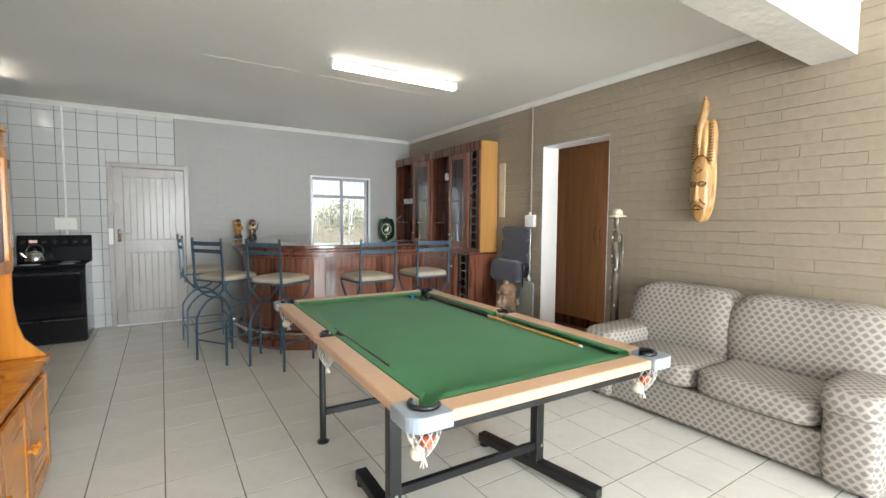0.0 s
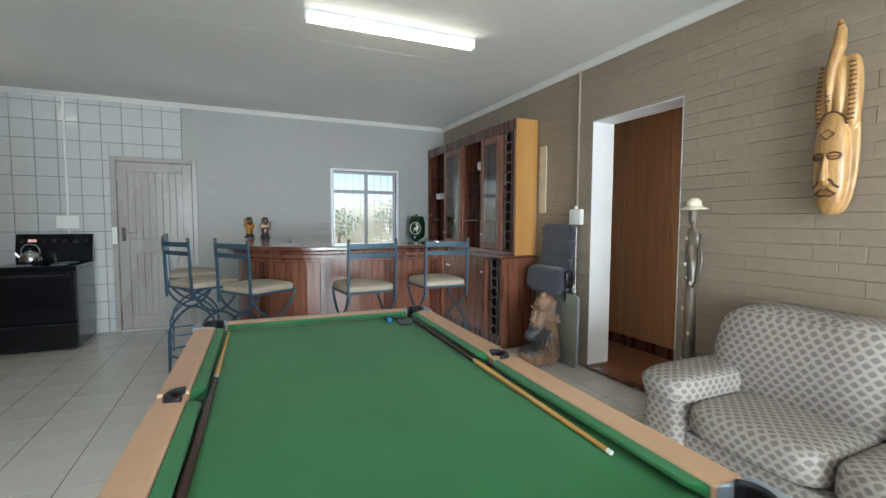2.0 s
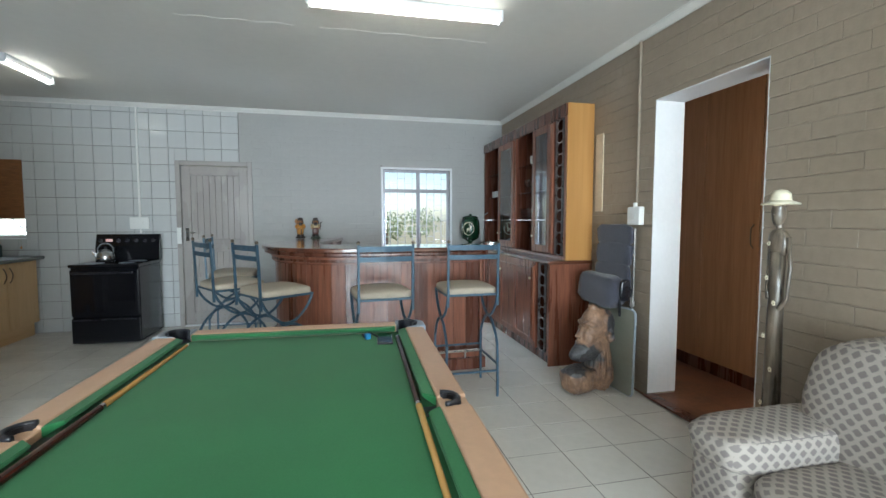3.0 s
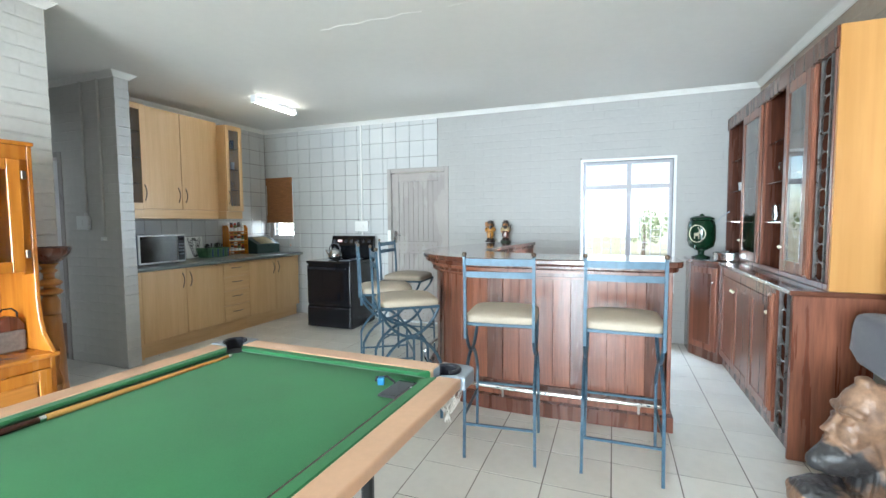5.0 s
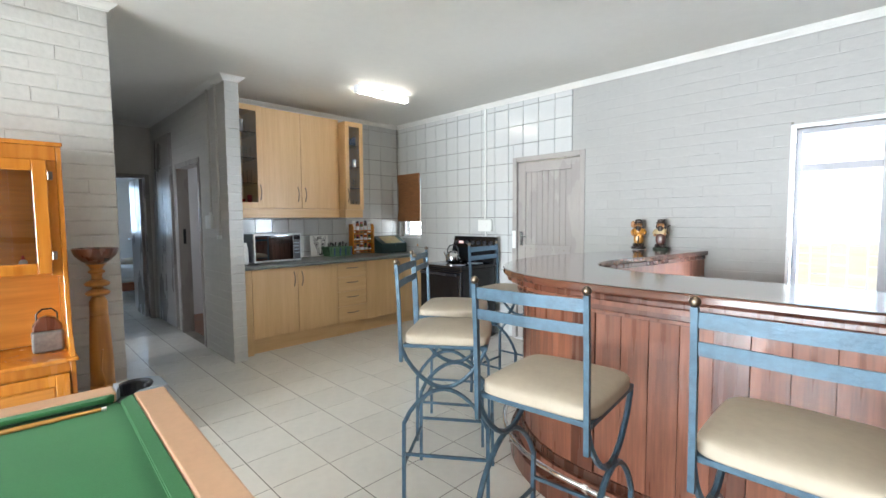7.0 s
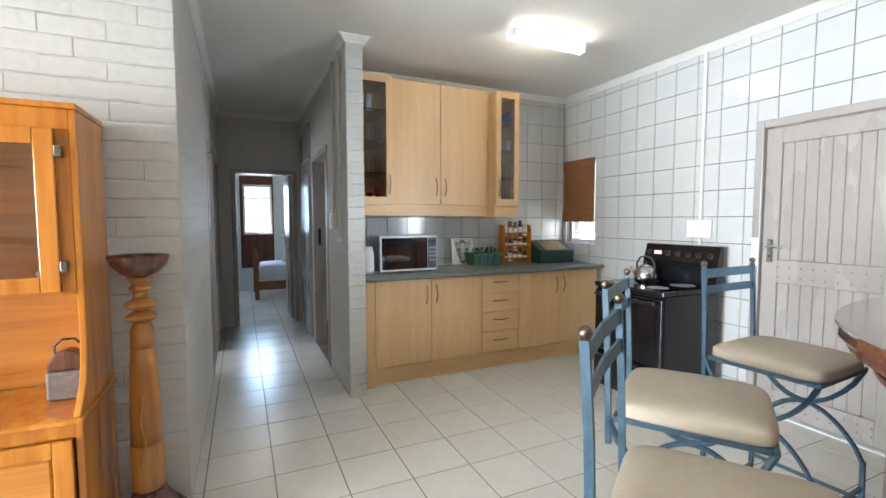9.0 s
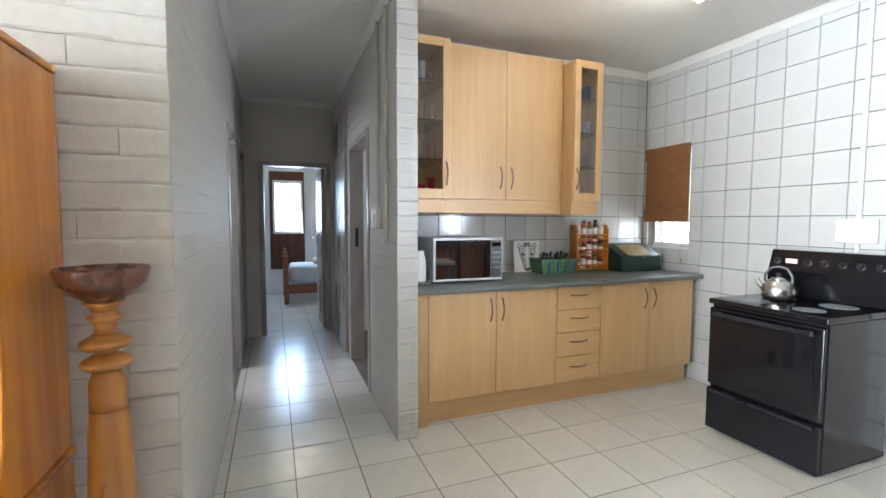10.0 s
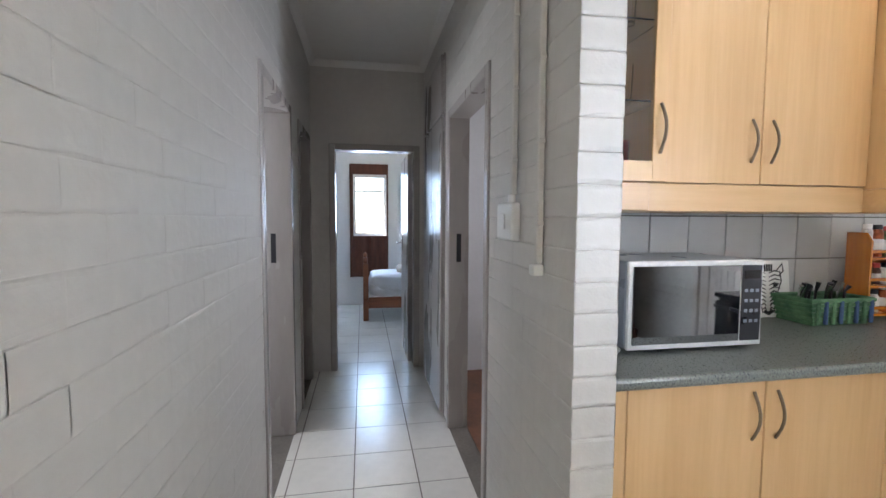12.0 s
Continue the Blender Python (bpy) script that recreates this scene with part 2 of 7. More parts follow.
def lathe(profile, n=24, cx=0, cy=0, sx=1.0, sy=1.0):
    bm = bmesh.new()
    rings = [[bm.verts.new((cx + r * sx * math.cos(2 * math.pi * k / n), cy + r * sy * math.sin(2 * math.pi * k / n), z)) for k in range(n)] for r, z in profile]
    for A, B in zip(rings, rings[1:]):
        for k in range(n):
            bm.faces.new((A[k], A[(k + 1) % n], B[(k + 1) % n], B[k]))
    bm.faces.new(rings[0][::-1])
    bm.faces.new(rings[-1])
    bmesh.ops.recalc_face_normals(bm, faces=bm.faces)
    return bm


def prism(outline, z0, z1, bevel=0.0, seg=2, axis="z"):
    bm = bmesh.new()
    def at(p, h):
        return {"z": (p[0], p[1], h), "x": (h, p[0], p[1]), "y": (p[0], h, p[1])}[axis]
    lo = [bm.verts.new(at(p, z0)) for p in outline]
    hi = [bm.verts.new(at(p, z1)) for p in outline]
    bm.faces.new(lo[::-1])
    bm.faces.new(hi)
    k = len(outline)
    for i in range(k):
        bm.faces.new((lo[i], lo[(i + 1) % k], hi[(i + 1) % k], hi[i]))
    bmesh.ops.recalc_face_normals(bm, faces=bm.faces)
    if bevel:
        es = [e for e in bm.edges if abs(e.calc_face_angle(0)) > 0.6]
        bmesh.ops.bevel(bm, geom=es, offset=bevel, segments=seg, affect="EDGES", profile=0.5, clamp_overlap=True)
    return bm


def smoothline(pts, step=6):
    out = []
    P = [Vector(p) for p in pts]
    for i in range(len(P) - 1):
        p0, p1, p2, p3 = P[max(i - 1, 0)], P[i], P[i + 1], P[min(i + 2, len(P) - 1)]
        for k in range(step):
            t = k / step
            out.append(0.5 * (2 * p1 + (p2 - p0) * t + (2 * p0 - 5 * p1 + 4 * p2 - p3) * t * t + (3 * p1 - p0 - 3 * p2 + p3) * t ** 3))
    out.append(P[-1])
    return out


def offset(line, d):
    out = []
    for i, p in enumerate(line):
        a, b = line[max(i - 1, 0)], line[min(i + 1, len(line) - 1)]
        t = (Vector(b) - Vector(a)).normalized()
        out.append(Vector((p[0] - t.y * d, p[1] + t.x * d)))
    return out


def blob(radii, center, seg=24, rings=14, power=1.0, jitter=0.0, seed=0):
    """A rounded lump: an ellipsoid pushed towards a box by power below 1."""
    bm = bmesh.new()
    bmesh.ops.create_uvsphere(bm, u_segments=seg, v_segments=rings, radius=1)
    for v in bm.verts:
        c = v.co
        q = Vector([math.copysign(abs(a) ** power, a) for a in c])
        if jitter:
            q *= 1 + jitter * noise.noise(c * 2.2 + Vector((seed, 0, 0)))
        v.co = Vector((center[0] + q.x * radii[0], center[1] + q.y * radii[1], center[2] + q.z * radii[2]))
    return bm


def join_into(bm, other):
    me = bpy.data.meshes.new("tmp")
    other.to_mesh(me)
    other.free()
    bm.from_mesh(me)
    bpy.data.meshes.remove(me)
    return bm


# ---- plan ----
XR, YF, XK, XB = 3.53, 6.81, -2.79, -1.13
HALL_L, HALL_R, HALL_END, PIER = 3.18, 4.17, -5.0, -2.047
PIER_IN = 4.30
CEIL, BACK = 2.725, -4.8
DOOR = (-0.70, 0.185, 2.062)
WIN = (1.838, 2.768, 0.55, 2.02)
KWIN = (-2.735, -2.285, 1.13, 2.015)
OPEN = (2.71, 3.597, 2.205)


def wall(name, boxes, mat, label=""):
    bm = bmesh.new()
    for b in boxes:
        box(bm, *b)
    ob = link(name, bm, mat)
    return tagged(ob, label, "", "", "structure")


def holes(a0, a1, z0, z1, cut):
    """The rectangles of a wall from a0 to a1 that stay round one opening (c0, c1, d0, d1)."""
    c0, c1, d0, d1 = cut
    out = [(a0, c0, z0, z1), (c1, a1, z0, z1), (c0, c1, d1, z1)]
    if d0 > z0:
        out.append((c0, c1, z0, d0))
    return [o for o in out if o[1] > o[0] + 1e-4 and o[3] > o[2] + 1e-4]


T = 0.20
far = [(a, b, YF + 0.012, YF + T, c, d) for a, b, c, d in holes(XK - 0.2, -1.5, 0, CEIL, (KWIN[0], KWIN[1], KWIN[2], KWIN[3])) + holes(-1.5, 1.0, 0, CEIL, (DOOR[0], DOOR[1], 0, DOOR[2])) + holes(1.0, XR + 0.2, 0, CEIL, WIN)]
wall_far = wall("wall_north", far, WALL_GROUT, "")
right = [(XR + 0.012, XR + 0.24, a, b, c, d) for a, b, c, d in holes(BACK - 0.2, YF + 0.012, 0, CEIL, (OPEN[0], OPEN[1], 0, OPEN[2]))]
wall_right = wall("wall_east", right, TAUPE_WALL)
wall_kitchen = wall("wall_kitchen", [(XK - 0.15, XK - 0.012, PIER_IN, YF, 0, CEIL)], WALL_GROUT)
wall_left = wall("wall_west", [(XB - 0.25, XB - 0.012, BACK - 0.2, HALL_L - 0.012, 0, CEIL)], WHITE_BRICK)
DL1, DL2 = (-3.87, -3.03), (-4.86, -4.20)
hall_l = []
for a0, a1, c in ((-4.02, XB - 0.012, DL1), (HALL_END, -4.02, DL2)):
    hall_l += [(a, b, HALL_L - 0.22, HALL_L - 0.012, e, f) for a, b, e, f in holes(a0, a1, 0, CEIL, (c[0], c[1], 0, 2.06))]
wall_hall_left = wall("wall_hall_south", hall_l, HALL_WALL)
DR1 = (-3.79, -2.86)
hall_r = [(a, b, HALL_R + 0.012, PIER_IN - 0.012, e, f) for a, b, e, f in holes(HALL_END, PIER - 0.012, 0, CEIL, (DR1[0], DR1[1], 0, 2.06))]
wall_hall_right = wall("wall_hall_north", hall_r, HALL_WALL)
DE = (3.33, 4.13)
wall_hall_end = wall("wall_hall_end", [(HALL_END - 0.12, HALL_END, a, b, e, f) for a, b, e, f in holes(2.4, 5.6, 0, CEIL, (DE[0], DE[1], 0, 2.03))], HALL_WALL)
wall_back = wall("wall_south", [(a, b, BACK - 0.2, BACK, e, f) for a, b, e, f in holes(XB - 0.25, XR + 0.2, 0, CEIL, (-0.6, 3.0, 0.0, 2.3))], WHITE_PAINT)
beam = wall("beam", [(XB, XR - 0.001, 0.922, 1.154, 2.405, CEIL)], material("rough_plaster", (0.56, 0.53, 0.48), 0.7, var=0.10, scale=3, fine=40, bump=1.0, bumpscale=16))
ceiling = wall("ceiling", [(-8.3, 4.8, BACK - 0.2, YF + 0.2, CEIL, CEIL + 0.1)], CEILING)
# rooms past the doors
wall("wall_bedroom", [(-8.32, -8.12, a, b, e, f) for a, b, e, f in holes(1.2, 6.0, 0, CEIL, (3.48, 3.99, 1.11, 2.06))] + [(-8.12, HALL_END - 0.12, 5.6, 5.7, 0, CEIL), (-8.12, HALL_END - 0.12, 2.3, 2.4, 0, CEIL)], WHITE_PAINT)
wall("wall_side_rooms", [(-4.9, -2.2, 1.6, 1.7, 0, CEIL), (-4.9, -4.8, 1.7, HALL_L - 0.22, 0, CEIL), (-4.15, -4.0, 1.7, HALL_L - 0.22, 0, CEIL), (-2.3, -2.2, 1.7, HALL_L - 0.22, 0, CEIL),
                         (-4.9, XK - 0.15, 5.9, 6.0, 0, CEIL), (-4.9, -4.8, PIER_IN, 5.9, 0, CEIL)], WHITE_PAINT)
wall("wall_passage", [(XR + 0.24, 4.7, 1.6, 1.7, 0, CEIL), (XR + 0.24, 4.7, 4.6, 4.7, 0, CEIL), (4.7, 4.8, 1.6, 4.7, 0, CEIL)], WHITE_PAINT)

slab = wall("floor", [(-8.3, 4.8, BACK - 0.2, YF + 0.2, -0.15, -0.0015)], GROUT, "pale glazed floor tiles with dark grout")

# ---- cornice, frames, doors, windows ----
def cornice(name, a, b, inward, ma=-1, mb=-1):
    """A cove from wall corner a to b; inward points into the room; ma, mb: -1 mitre at an inner corner, 1 at an outer one, 0 square."""
    ax = Vector((b[0] - a[0], b[1] - a[1], 0)).normalized()
    prof = [(0, 2.678), (0.008, 2.678), (0.010, 2.686), (0.022, 2.696), (0.038, 2.710), (0.044, 2.718), (0.052, 2.719), (0.052, CEIL), (0, CEIL)]
    bm = bmesh.new()
    ends = []
    for p, m_, s_ in ((a, ma, -1), (b, mb, 1)):
        ends.append([bm.verts.new((p[0] + inward[0] * d + ax.x * s_ * m_ * d, p[1] + inward[1] * d + ax.y * s_ * m_ * d, z)) for d, z in prof])
    k = len(prof)
    for i in range(k):
        bm.faces.new((ends[0][i], ends[0][(i + 1) % k], ends[1][(i + 1) % k], ends[1][i]))
    bm.faces.new(ends[0])
    bm.faces.new(ends[1][::-1])
    bmesh.ops.recalc_face_normals(bm, faces=bm.faces)
    return tagged(link(name, bm, CORNICE), "", "", "", "structure")


cornice("cornice", (XK, YF), (XR, YF), (0, -1))
cornice("cornice", (XR, YF), (XR, 1.154), (-1, 0), -1, 0)
cornice("cornice", (XK, PIER_IN), (XK, YF), (1, 0))
cornice("cornice", (XK, PIER_IN), (PIER, PIER_IN), (0, 1), -1, 1)
cornice("cornice", (PIER, PIER_IN), (PIER, HALL_R), (1, 0), 1, 1)
cornice("cornice", (PIER, HALL_R), (HALL_END, HALL_R), (0, -1), 1, -1)
cornice("cornice", (HALL_END, HALL_R), (HALL_END, HALL_L), (1, 0))
cornice("cornice", (HALL_END, HALL_L), (XB, HALL_L), (0, 1), -1, 1)
cornice("cornice", (XB, HALL_L), (XB, 1.154), (1, 0), 1, 0)
# thin joint strips across the boards of the ceiling
bm = bmesh.new()
for x0, x1 in ((0.2, 0.98), (1.16, 2.42)):
    tube(bm, [(x0 + (x1 - x0) * k / 12, 4.15 + 0.012 * math.sin(k * 1.7 + x0), CEIL + 0.0035) for k in range(13)], 0.006, 6)
link("ceiling_joint_strip", bm, CEILING, ceiling)


def door_frame(parent, x0, x1, top, y0, y1, w=0.055):
    bm = bmesh.new()
    box(bm, x0, x0 + w, y0, y1, 0, top, 0.006, 2)
    box(bm, x1 - w, x1, y0, y1, 0, top, 0.006, 2)
    box(bm, x0 + w, x1 - w, y0, y1, top - w, top, 0.006, 2)
    return part("door_frame", bm, TAUPE_GLOSS, parent)


def lever(parent, x, y, z, side=1):
    """A lever handle on a plate; the door's face is at y and looks to -y."""
    h = part("door_handle", bx(x - 0.02, x + 0.02, y - 0.006, y - 0.0005, z - 0.09, z + 0.07, 0.004), CHROME, parent, "chrome lever handle on a long plate")
    part("lever", tb([(x, y - 0.006, z + 0.02), (x, y - 0.05, z + 0.02), (x + side * 0.03, y - 0.056, z + 0.02), (x + side * 0.105, y - 0.056, z + 0.016)], 0.008, 8), CHROME, h)
    part("keyhole", bx(x - 0.004, x + 0.004, y - 0.008, y - 0.006, z - 0.06, z - 0.04), BLACK_PLASTIC, h)


d = thing("door_1", "taupe painted door of grooved boards, closed in the tiled wall", "door", DOOR[0], YF, 0, kind="structure")
W = DOOR[1] - DOOR[0]
door_frame(d, 0.0, W, DOOR[2], -0.012, 0.14)
lx0, lx1 = 0.06, W - 0.06
bm = bmesh.new()
box(bm, lx0, lx0 + 0.10, 0.018, 0.060, 0.015, 2.0, 0.003)
box(bm, lx1 - 0.10, lx1, 0.018, 0.060, 0.015, 2.0, 0.003)
for a, b in ((1.89, 2.0), (0.93, 1.09), (0.015, 0.17)):
    box(bm, lx0 + 0.10, lx1 - 0.10, 0.018, 0.060, a, b, 0.003)
part("door_leaf_frame", bm, TAUPE_GLOSS, d)
nb = 8
bw = (lx1 - lx0 - 0.2) / nb
for a, b in ((1.09, 1.89), (0.17, 0.93)):
    for i in range(nb):
        x = lx0 + 0.10 + i * bw
        part("door_board", bx(x + 0.0008, x + bw - 0.0008, 0.030, 0.052, a, b, 0.0035), TAUPE_GLOSS, d)
bm = bmesh.new()
for zz in (0.07, 0.12, 0.97, 1.04):
    for i in range(9):
        x = lx0 + 0.11 + i * (lx1 - lx0 - 0.22) / 8
        box(bm, x - 0.004, x + 0.004, 0.0150, 0.019, zz - 0.004, zz + 0.004)
tagged(part("rivets", bm, BRONZE, d), kind="stuff")
lever(d, lx0 + 0.05, 0.018, 1.16)
part("lock_plate", bx(0.002, 0.05, -0.016, -0.0125, 1.04, 1.24, 0.003), WHITE_PLASTIC, d)
part("threshold_strip", bx(0.055, W - 0.055, -0.03, 0.07, 0.0005, 0.012, 0.002), WHITE_PAINT, d)

w1 = thing("window_1", "white steel window with burglar bars behind the bar", "window", 0, YF, 0, kind="structure")
wx0, wx1, wz0, wz1 = WIN
mx, tz = 2.328, 1.735
bm = bmesh.new()
F1, F2 = 0.05, 0.085
for a in ((wx0, wx0 + 0.035, wz0, wz1), (wx1 - 0.035, wx1, wz0, wz1), (mx - 0.026, mx + 0.026, wz0, wz1)):
    box(bm, a[0], a[1], F1, F2, a[2], a[3], 0.004)
for a in ((wz0, wz0 + 0.035), (wz1 - 0.035, wz1), (tz - 0.026, tz + 0.024)):
    box(bm, wx0 + 0.035, mx - 0.026, F1 + 0.002, F2 - 0.002, a[0], a[1], 0.004)
    box(bm, mx + 0.026, wx1 - 0.035, F1 + 0.002, F2 - 0.002, a[0], a[1], 0.004)
part("window_frame", bm, BACKLIT_WHITE, w1)
bm = bmesh.new()
for i in range(1, 9):
    x = wx0 + i * (wx1 - wx0) / 9
    box(bm, x - 0.004, x + 0.004, 0.10, 0.108, wz0, wz1)
for i in range(1, 10):
    z = wz0 + i * (wz1 - wz0) / 10
    for j in range(9):
        x = wx0 + j * (wx1 - wx0) / 9
        dz = 0.035 if (i + j) % 2 else -0.035
        box(bm, x + 0.004, x + (wx1 - wx0) / 9 - 0.004, 0.101, 0.107, z + dz - 0.003, z + dz + 0.003)
part("burglar_bars", bm, BACKLIT_WHITE, w1)
for x0, x1, z0, z1 in ((wx0 + 0.035, mx - 0.026, wz0 + 0.035, tz - 0.026), (mx + 0.026, wx1 - 0.035, wz0 + 0.035, tz - 0.026), (wx0 + 0.035, mx - 0.026, tz + 0.024, wz1 - 0.035), (mx + 0.026, wx1 - 0.035, tz + 0.024, wz1 - 0.035)):
    p = part("pane", bx(x0, x1, 0.066, 0.069, z0, z1), GLASS, w1)
    p.visible_shadow = False
part("window_sill", bx(wx0 - 0.02, wx1 + 0.02, -0.03, 0.05, wz0 - 0.03, wz0 - 0.001, 0.005), WHITE_PAINT, w1)
part("window_trim", (lambda b: (box(b, wx0 - 0.03, wx0 - 0.001, -0.012, 0.02, wz0, wz1 + 0.03, 0.004), box(b, wx0 - 0.001, wx1 + 0.001, -0.012, 0.02, wz1 + 0.001, wz1 + 0.03, 0.004), box(b, wx1 + 0.001, wx1 + 0.03, -0.012, 0.02, wz0, wz1 + 0.03, 0.004), b)[-1])(bmesh.new()), WHITE_PAINT, w1)
part("window_stay", tb([(mx + 0.03, F1 - 0.01, 0.98), (mx + 0.03, F1 - 0.05, 0.98), (mx + 0.03, F1 - 0.055, 0.88)], 0.006), CHROME, w1)

w2 = thing("window_2", "small kitchen window with white burglar bars under a blind", "window", 0, YF, 0, kind="structure")
kx0, kx1, kz0, kz1 = KWIN
bm = bmesh.new()
for a in ((kx0, kx0 + 0.03, kz0, kz1), (kx1 - 0.03, kx1, kz0, kz1), (kx0 + 0.03, kx1 - 0.03, kz0, kz0 + 0.03), (kx0 + 0.03, kx1 - 0.03, kz1 - 0.03, kz1)):
    box(bm, a[0], a[1], 0.07, 0.10, a[2], a[3], 0.003)
part("window_frame", bm, WHITE_PAINT, w2)
p = part("pane", bx(kx0 + 0.03, kx1 - 0.03, 0.084, 0.087, kz0 + 0.03, kz1 - 0.03), GLASS, w2)
p.visible_shadow = False
bm = bmesh.new()
for pts in ([(kx0 + 0.03, 0.12, kz0 + 0.03), (kx0 + 0.22, 0.12, kz0 + 0.25)], [(kx0 + 0.22, 0.12, kz0 + 0.25), (kx1 - 0.03, 0.12, kz0 + 0.03)], [(kx0 + 0.03, 0.12, kz0 + 0.12), (kx1 - 0.03, 0.12, kz0 + 0.12)]):
    tube(bm, pts, 0.007, 6)
part("burglar_bars", bm, WHITE_PAINT, w2)
part("window_sill", bx(kx0, kx1, 0.0, 0.07, kz0 - 0.02, kz0 - 0.001), WHITE_PAINT, w2)

bl = thing("woven_blind", "brown woven blind pulled down over the small kitchen window", "blind", -2.51, YF - 0.004, 0)
bm = bmesh.new()
box(bm, -0.235, 0.235, -0.020, -0.010, -0.66 + 2.01, 2.01)
part("blind_cloth", bm, WOVEN, bl)
part("valance", bx(-0.24, 0.24, -0.034, -0.022, 1.905, 2.02, 0.003), WOVEN, bl)
part("fold", bx(-0.237, 0.237, -0.034, -0.022, 1.35, 1.47, 0.004), WOVEN, bl)
part("pull_cord", tb([(0.19, -0.028, 1.35), (0.19, -0.026, 1.02)], 0.0015, 5), CREAM, bl)
part("cord_knob", lathe([(0.002, 1.0), (0.008, 1.005), (0.008, 1.02), (0.003, 1.03)], 8, 0.19, -0.026), PINE, bl)


def hall_frame(name, label, x0, x1, face, out, depth):
    """A steel door frame in a hall wall whose face is at y = face; out is -1 or 1 towards the hall."""
    d = thing(name, label, "door frame", 0, 0, 0, kind="structure")
    a, b = sorted((face + out * 0.012, face - out * depth))
    door_frame(d, x0, x1, 2.06, a, b)
    part("strike_plate", bx(x0 + 0.055, x0 + 0.058, (a + b) / 2 - 0.015, (a + b) / 2 + 0.015, 1.10, 1.28), BLACK_PLASTIC, d)
    return d


hall_frame("door_2", "taupe steel door frame, open doorway off the hall", DL1[0], DL1[1], HALL_L, 1, 0.21)
hall_frame("door_3", "taupe steel door frame, doorway near the hall's end", DL2[0], DL2[1], HALL_L, 1, 0.21)
dr = hall_frame("door_4", "taupe steel door frame, open doorway behind the kitchen wall", DR1[0], DR1[1], HALL_R, -1, 0.12)
d2 = thing("door_5", "taupe open door leaf standing inside the side room", "door", DL1[1] - 0.06, HALL_L - 0.20, 0, 98, kind="structure")
part("door_leaf", bx(-0.72, 0, -0.04, 0, 0.01, 2.0, 0.002), TAUPE_GLOSS, d2)
lever(d2, -0.66, -0.04, 1.08)
de = thing("door_6", "taupe steel door frame into the bedroom at the end of the hall", "door frame", HALL_END, DE[0], 0, 90, kind="structure")
door_frame(de, 0, DE[1] - DE[0], 2.03, -0.012, 0.132)
d7 = thing("door_7", "taupe bedroom door standing open against the wall", "door", HALL_END - 0.13, DE[1] - 0.055, 0, 0, kind="structure")
part("door_leaf", bx(-0.70, 0, -0.04, 0, 0.01, 1.98, 0.002), TAUPE_GLOSS, d7)
lever(d7, -0.63, -0.04, 1.1)

hc = thing("hall_cupboard", "tall taupe built-in hall cupboard with two plain glossy doors", "cupboard", -4.32, HALL_R, 0)
part("carcass", bx(-0.40, 0.40, -0.012, -0.001, 0.02, 2.47), TAUPE_GLOSS, hc)
for x in (-0.395, 0.003):
    c = part("door", bx(x, x + 0.392, -0.034, -0.013, 0.03, 2.05, 0.004), TAUPE_GLOSS, hc)
    part("knob", lathe([(0.006, 0), (0.012, 0.012), (0.012, 0.02), (0.004, 0.026)], 10), CHROME, c).matrix_basis = pose(x + (0.36 if x < 0 else 0.03), -0.035, 1.05, 90)
    part("top_door", bx(x, x + 0.392, -0.034, -0.013, 2.07, 2.46, 0.004), TAUPE_GLOSS, hc)

tagged(link("side_room_floor", bx(-4.8, XK - 0.15, PIER_IN - 0.011, 5.9, -0.0035, 0.006), BROWN_FLOOR), "brown vinyl floor in the room off the hall", "", "", "structure")
# the passage past the brick opening
tagged(link("passage_floor", bx(XR + 0.0, 4.7, 1.7, 4.6, -0.0035, 0.012), BROWN_FLOOR), "brown vinyl floor in the passage", "", "", "structure")
tagged(link("threshold", bx(XR - 0.04, XR + 0.055, OPEN[0] + 0.002, OPEN[1] - 0.002, 0.0125, 0.026, 0.004), MAHOGANY_D), "dark wooden threshold strip", "", "", "structure")
tagged(link("opening_reveal", (lambda b: (box(b, XR + 0.001, XR + 0.241, OPEN[1] - 0.006, OPEN[1] + 0.001, 0.027, OPEN[2]), box(b, XR + 0.001, XR + 0.241, OPEN[0] - 0.001, OPEN[0] + 0.006, 0.027, OPEN[2]), box(b, XR + 0.001, XR + 0.241, OPEN[0] + 0.006, OPEN[1] - 0.006, OPEN[2] - 0.006, OPEN[2] + 0.001), b)[-1])(bmesh.new()), WHITE_PAINT), "smooth white plaster reveal", "", "", "structure")
pc = thing("passage_cupboard", "brown wood veneer built-in cupboard with tall doors and plinth", "cupboard", 4.33, 0, 0)
part("plinth", bx(0.04, 0.32, 1.85, 4.5, 0.013, 0.13), MAHOGANY_D, pc)
part("carcass", bx(0.022, 0.34, 1.85, 4.5, 0.13, 2.5), CUPBOARD, pc)
for i, y in enumerate((1.86, 2.39, 2.92, 3.45, 3.98)):
    c = part("door", bx(0.0, 0.02, y, y + 0.525, 0.135, 2.49, 0.003), CUPBOARD, pc)
    hy = y + (0.04 if i % 2 else 0.485)
    part("handle", tb([(0, hy, 1.12), (-0.025, hy, 1.15), (-0.03, hy, 1.21), (-0.025, hy, 1.27), (0, hy, 1.30)], 0.005, 6), BRONZE, c)

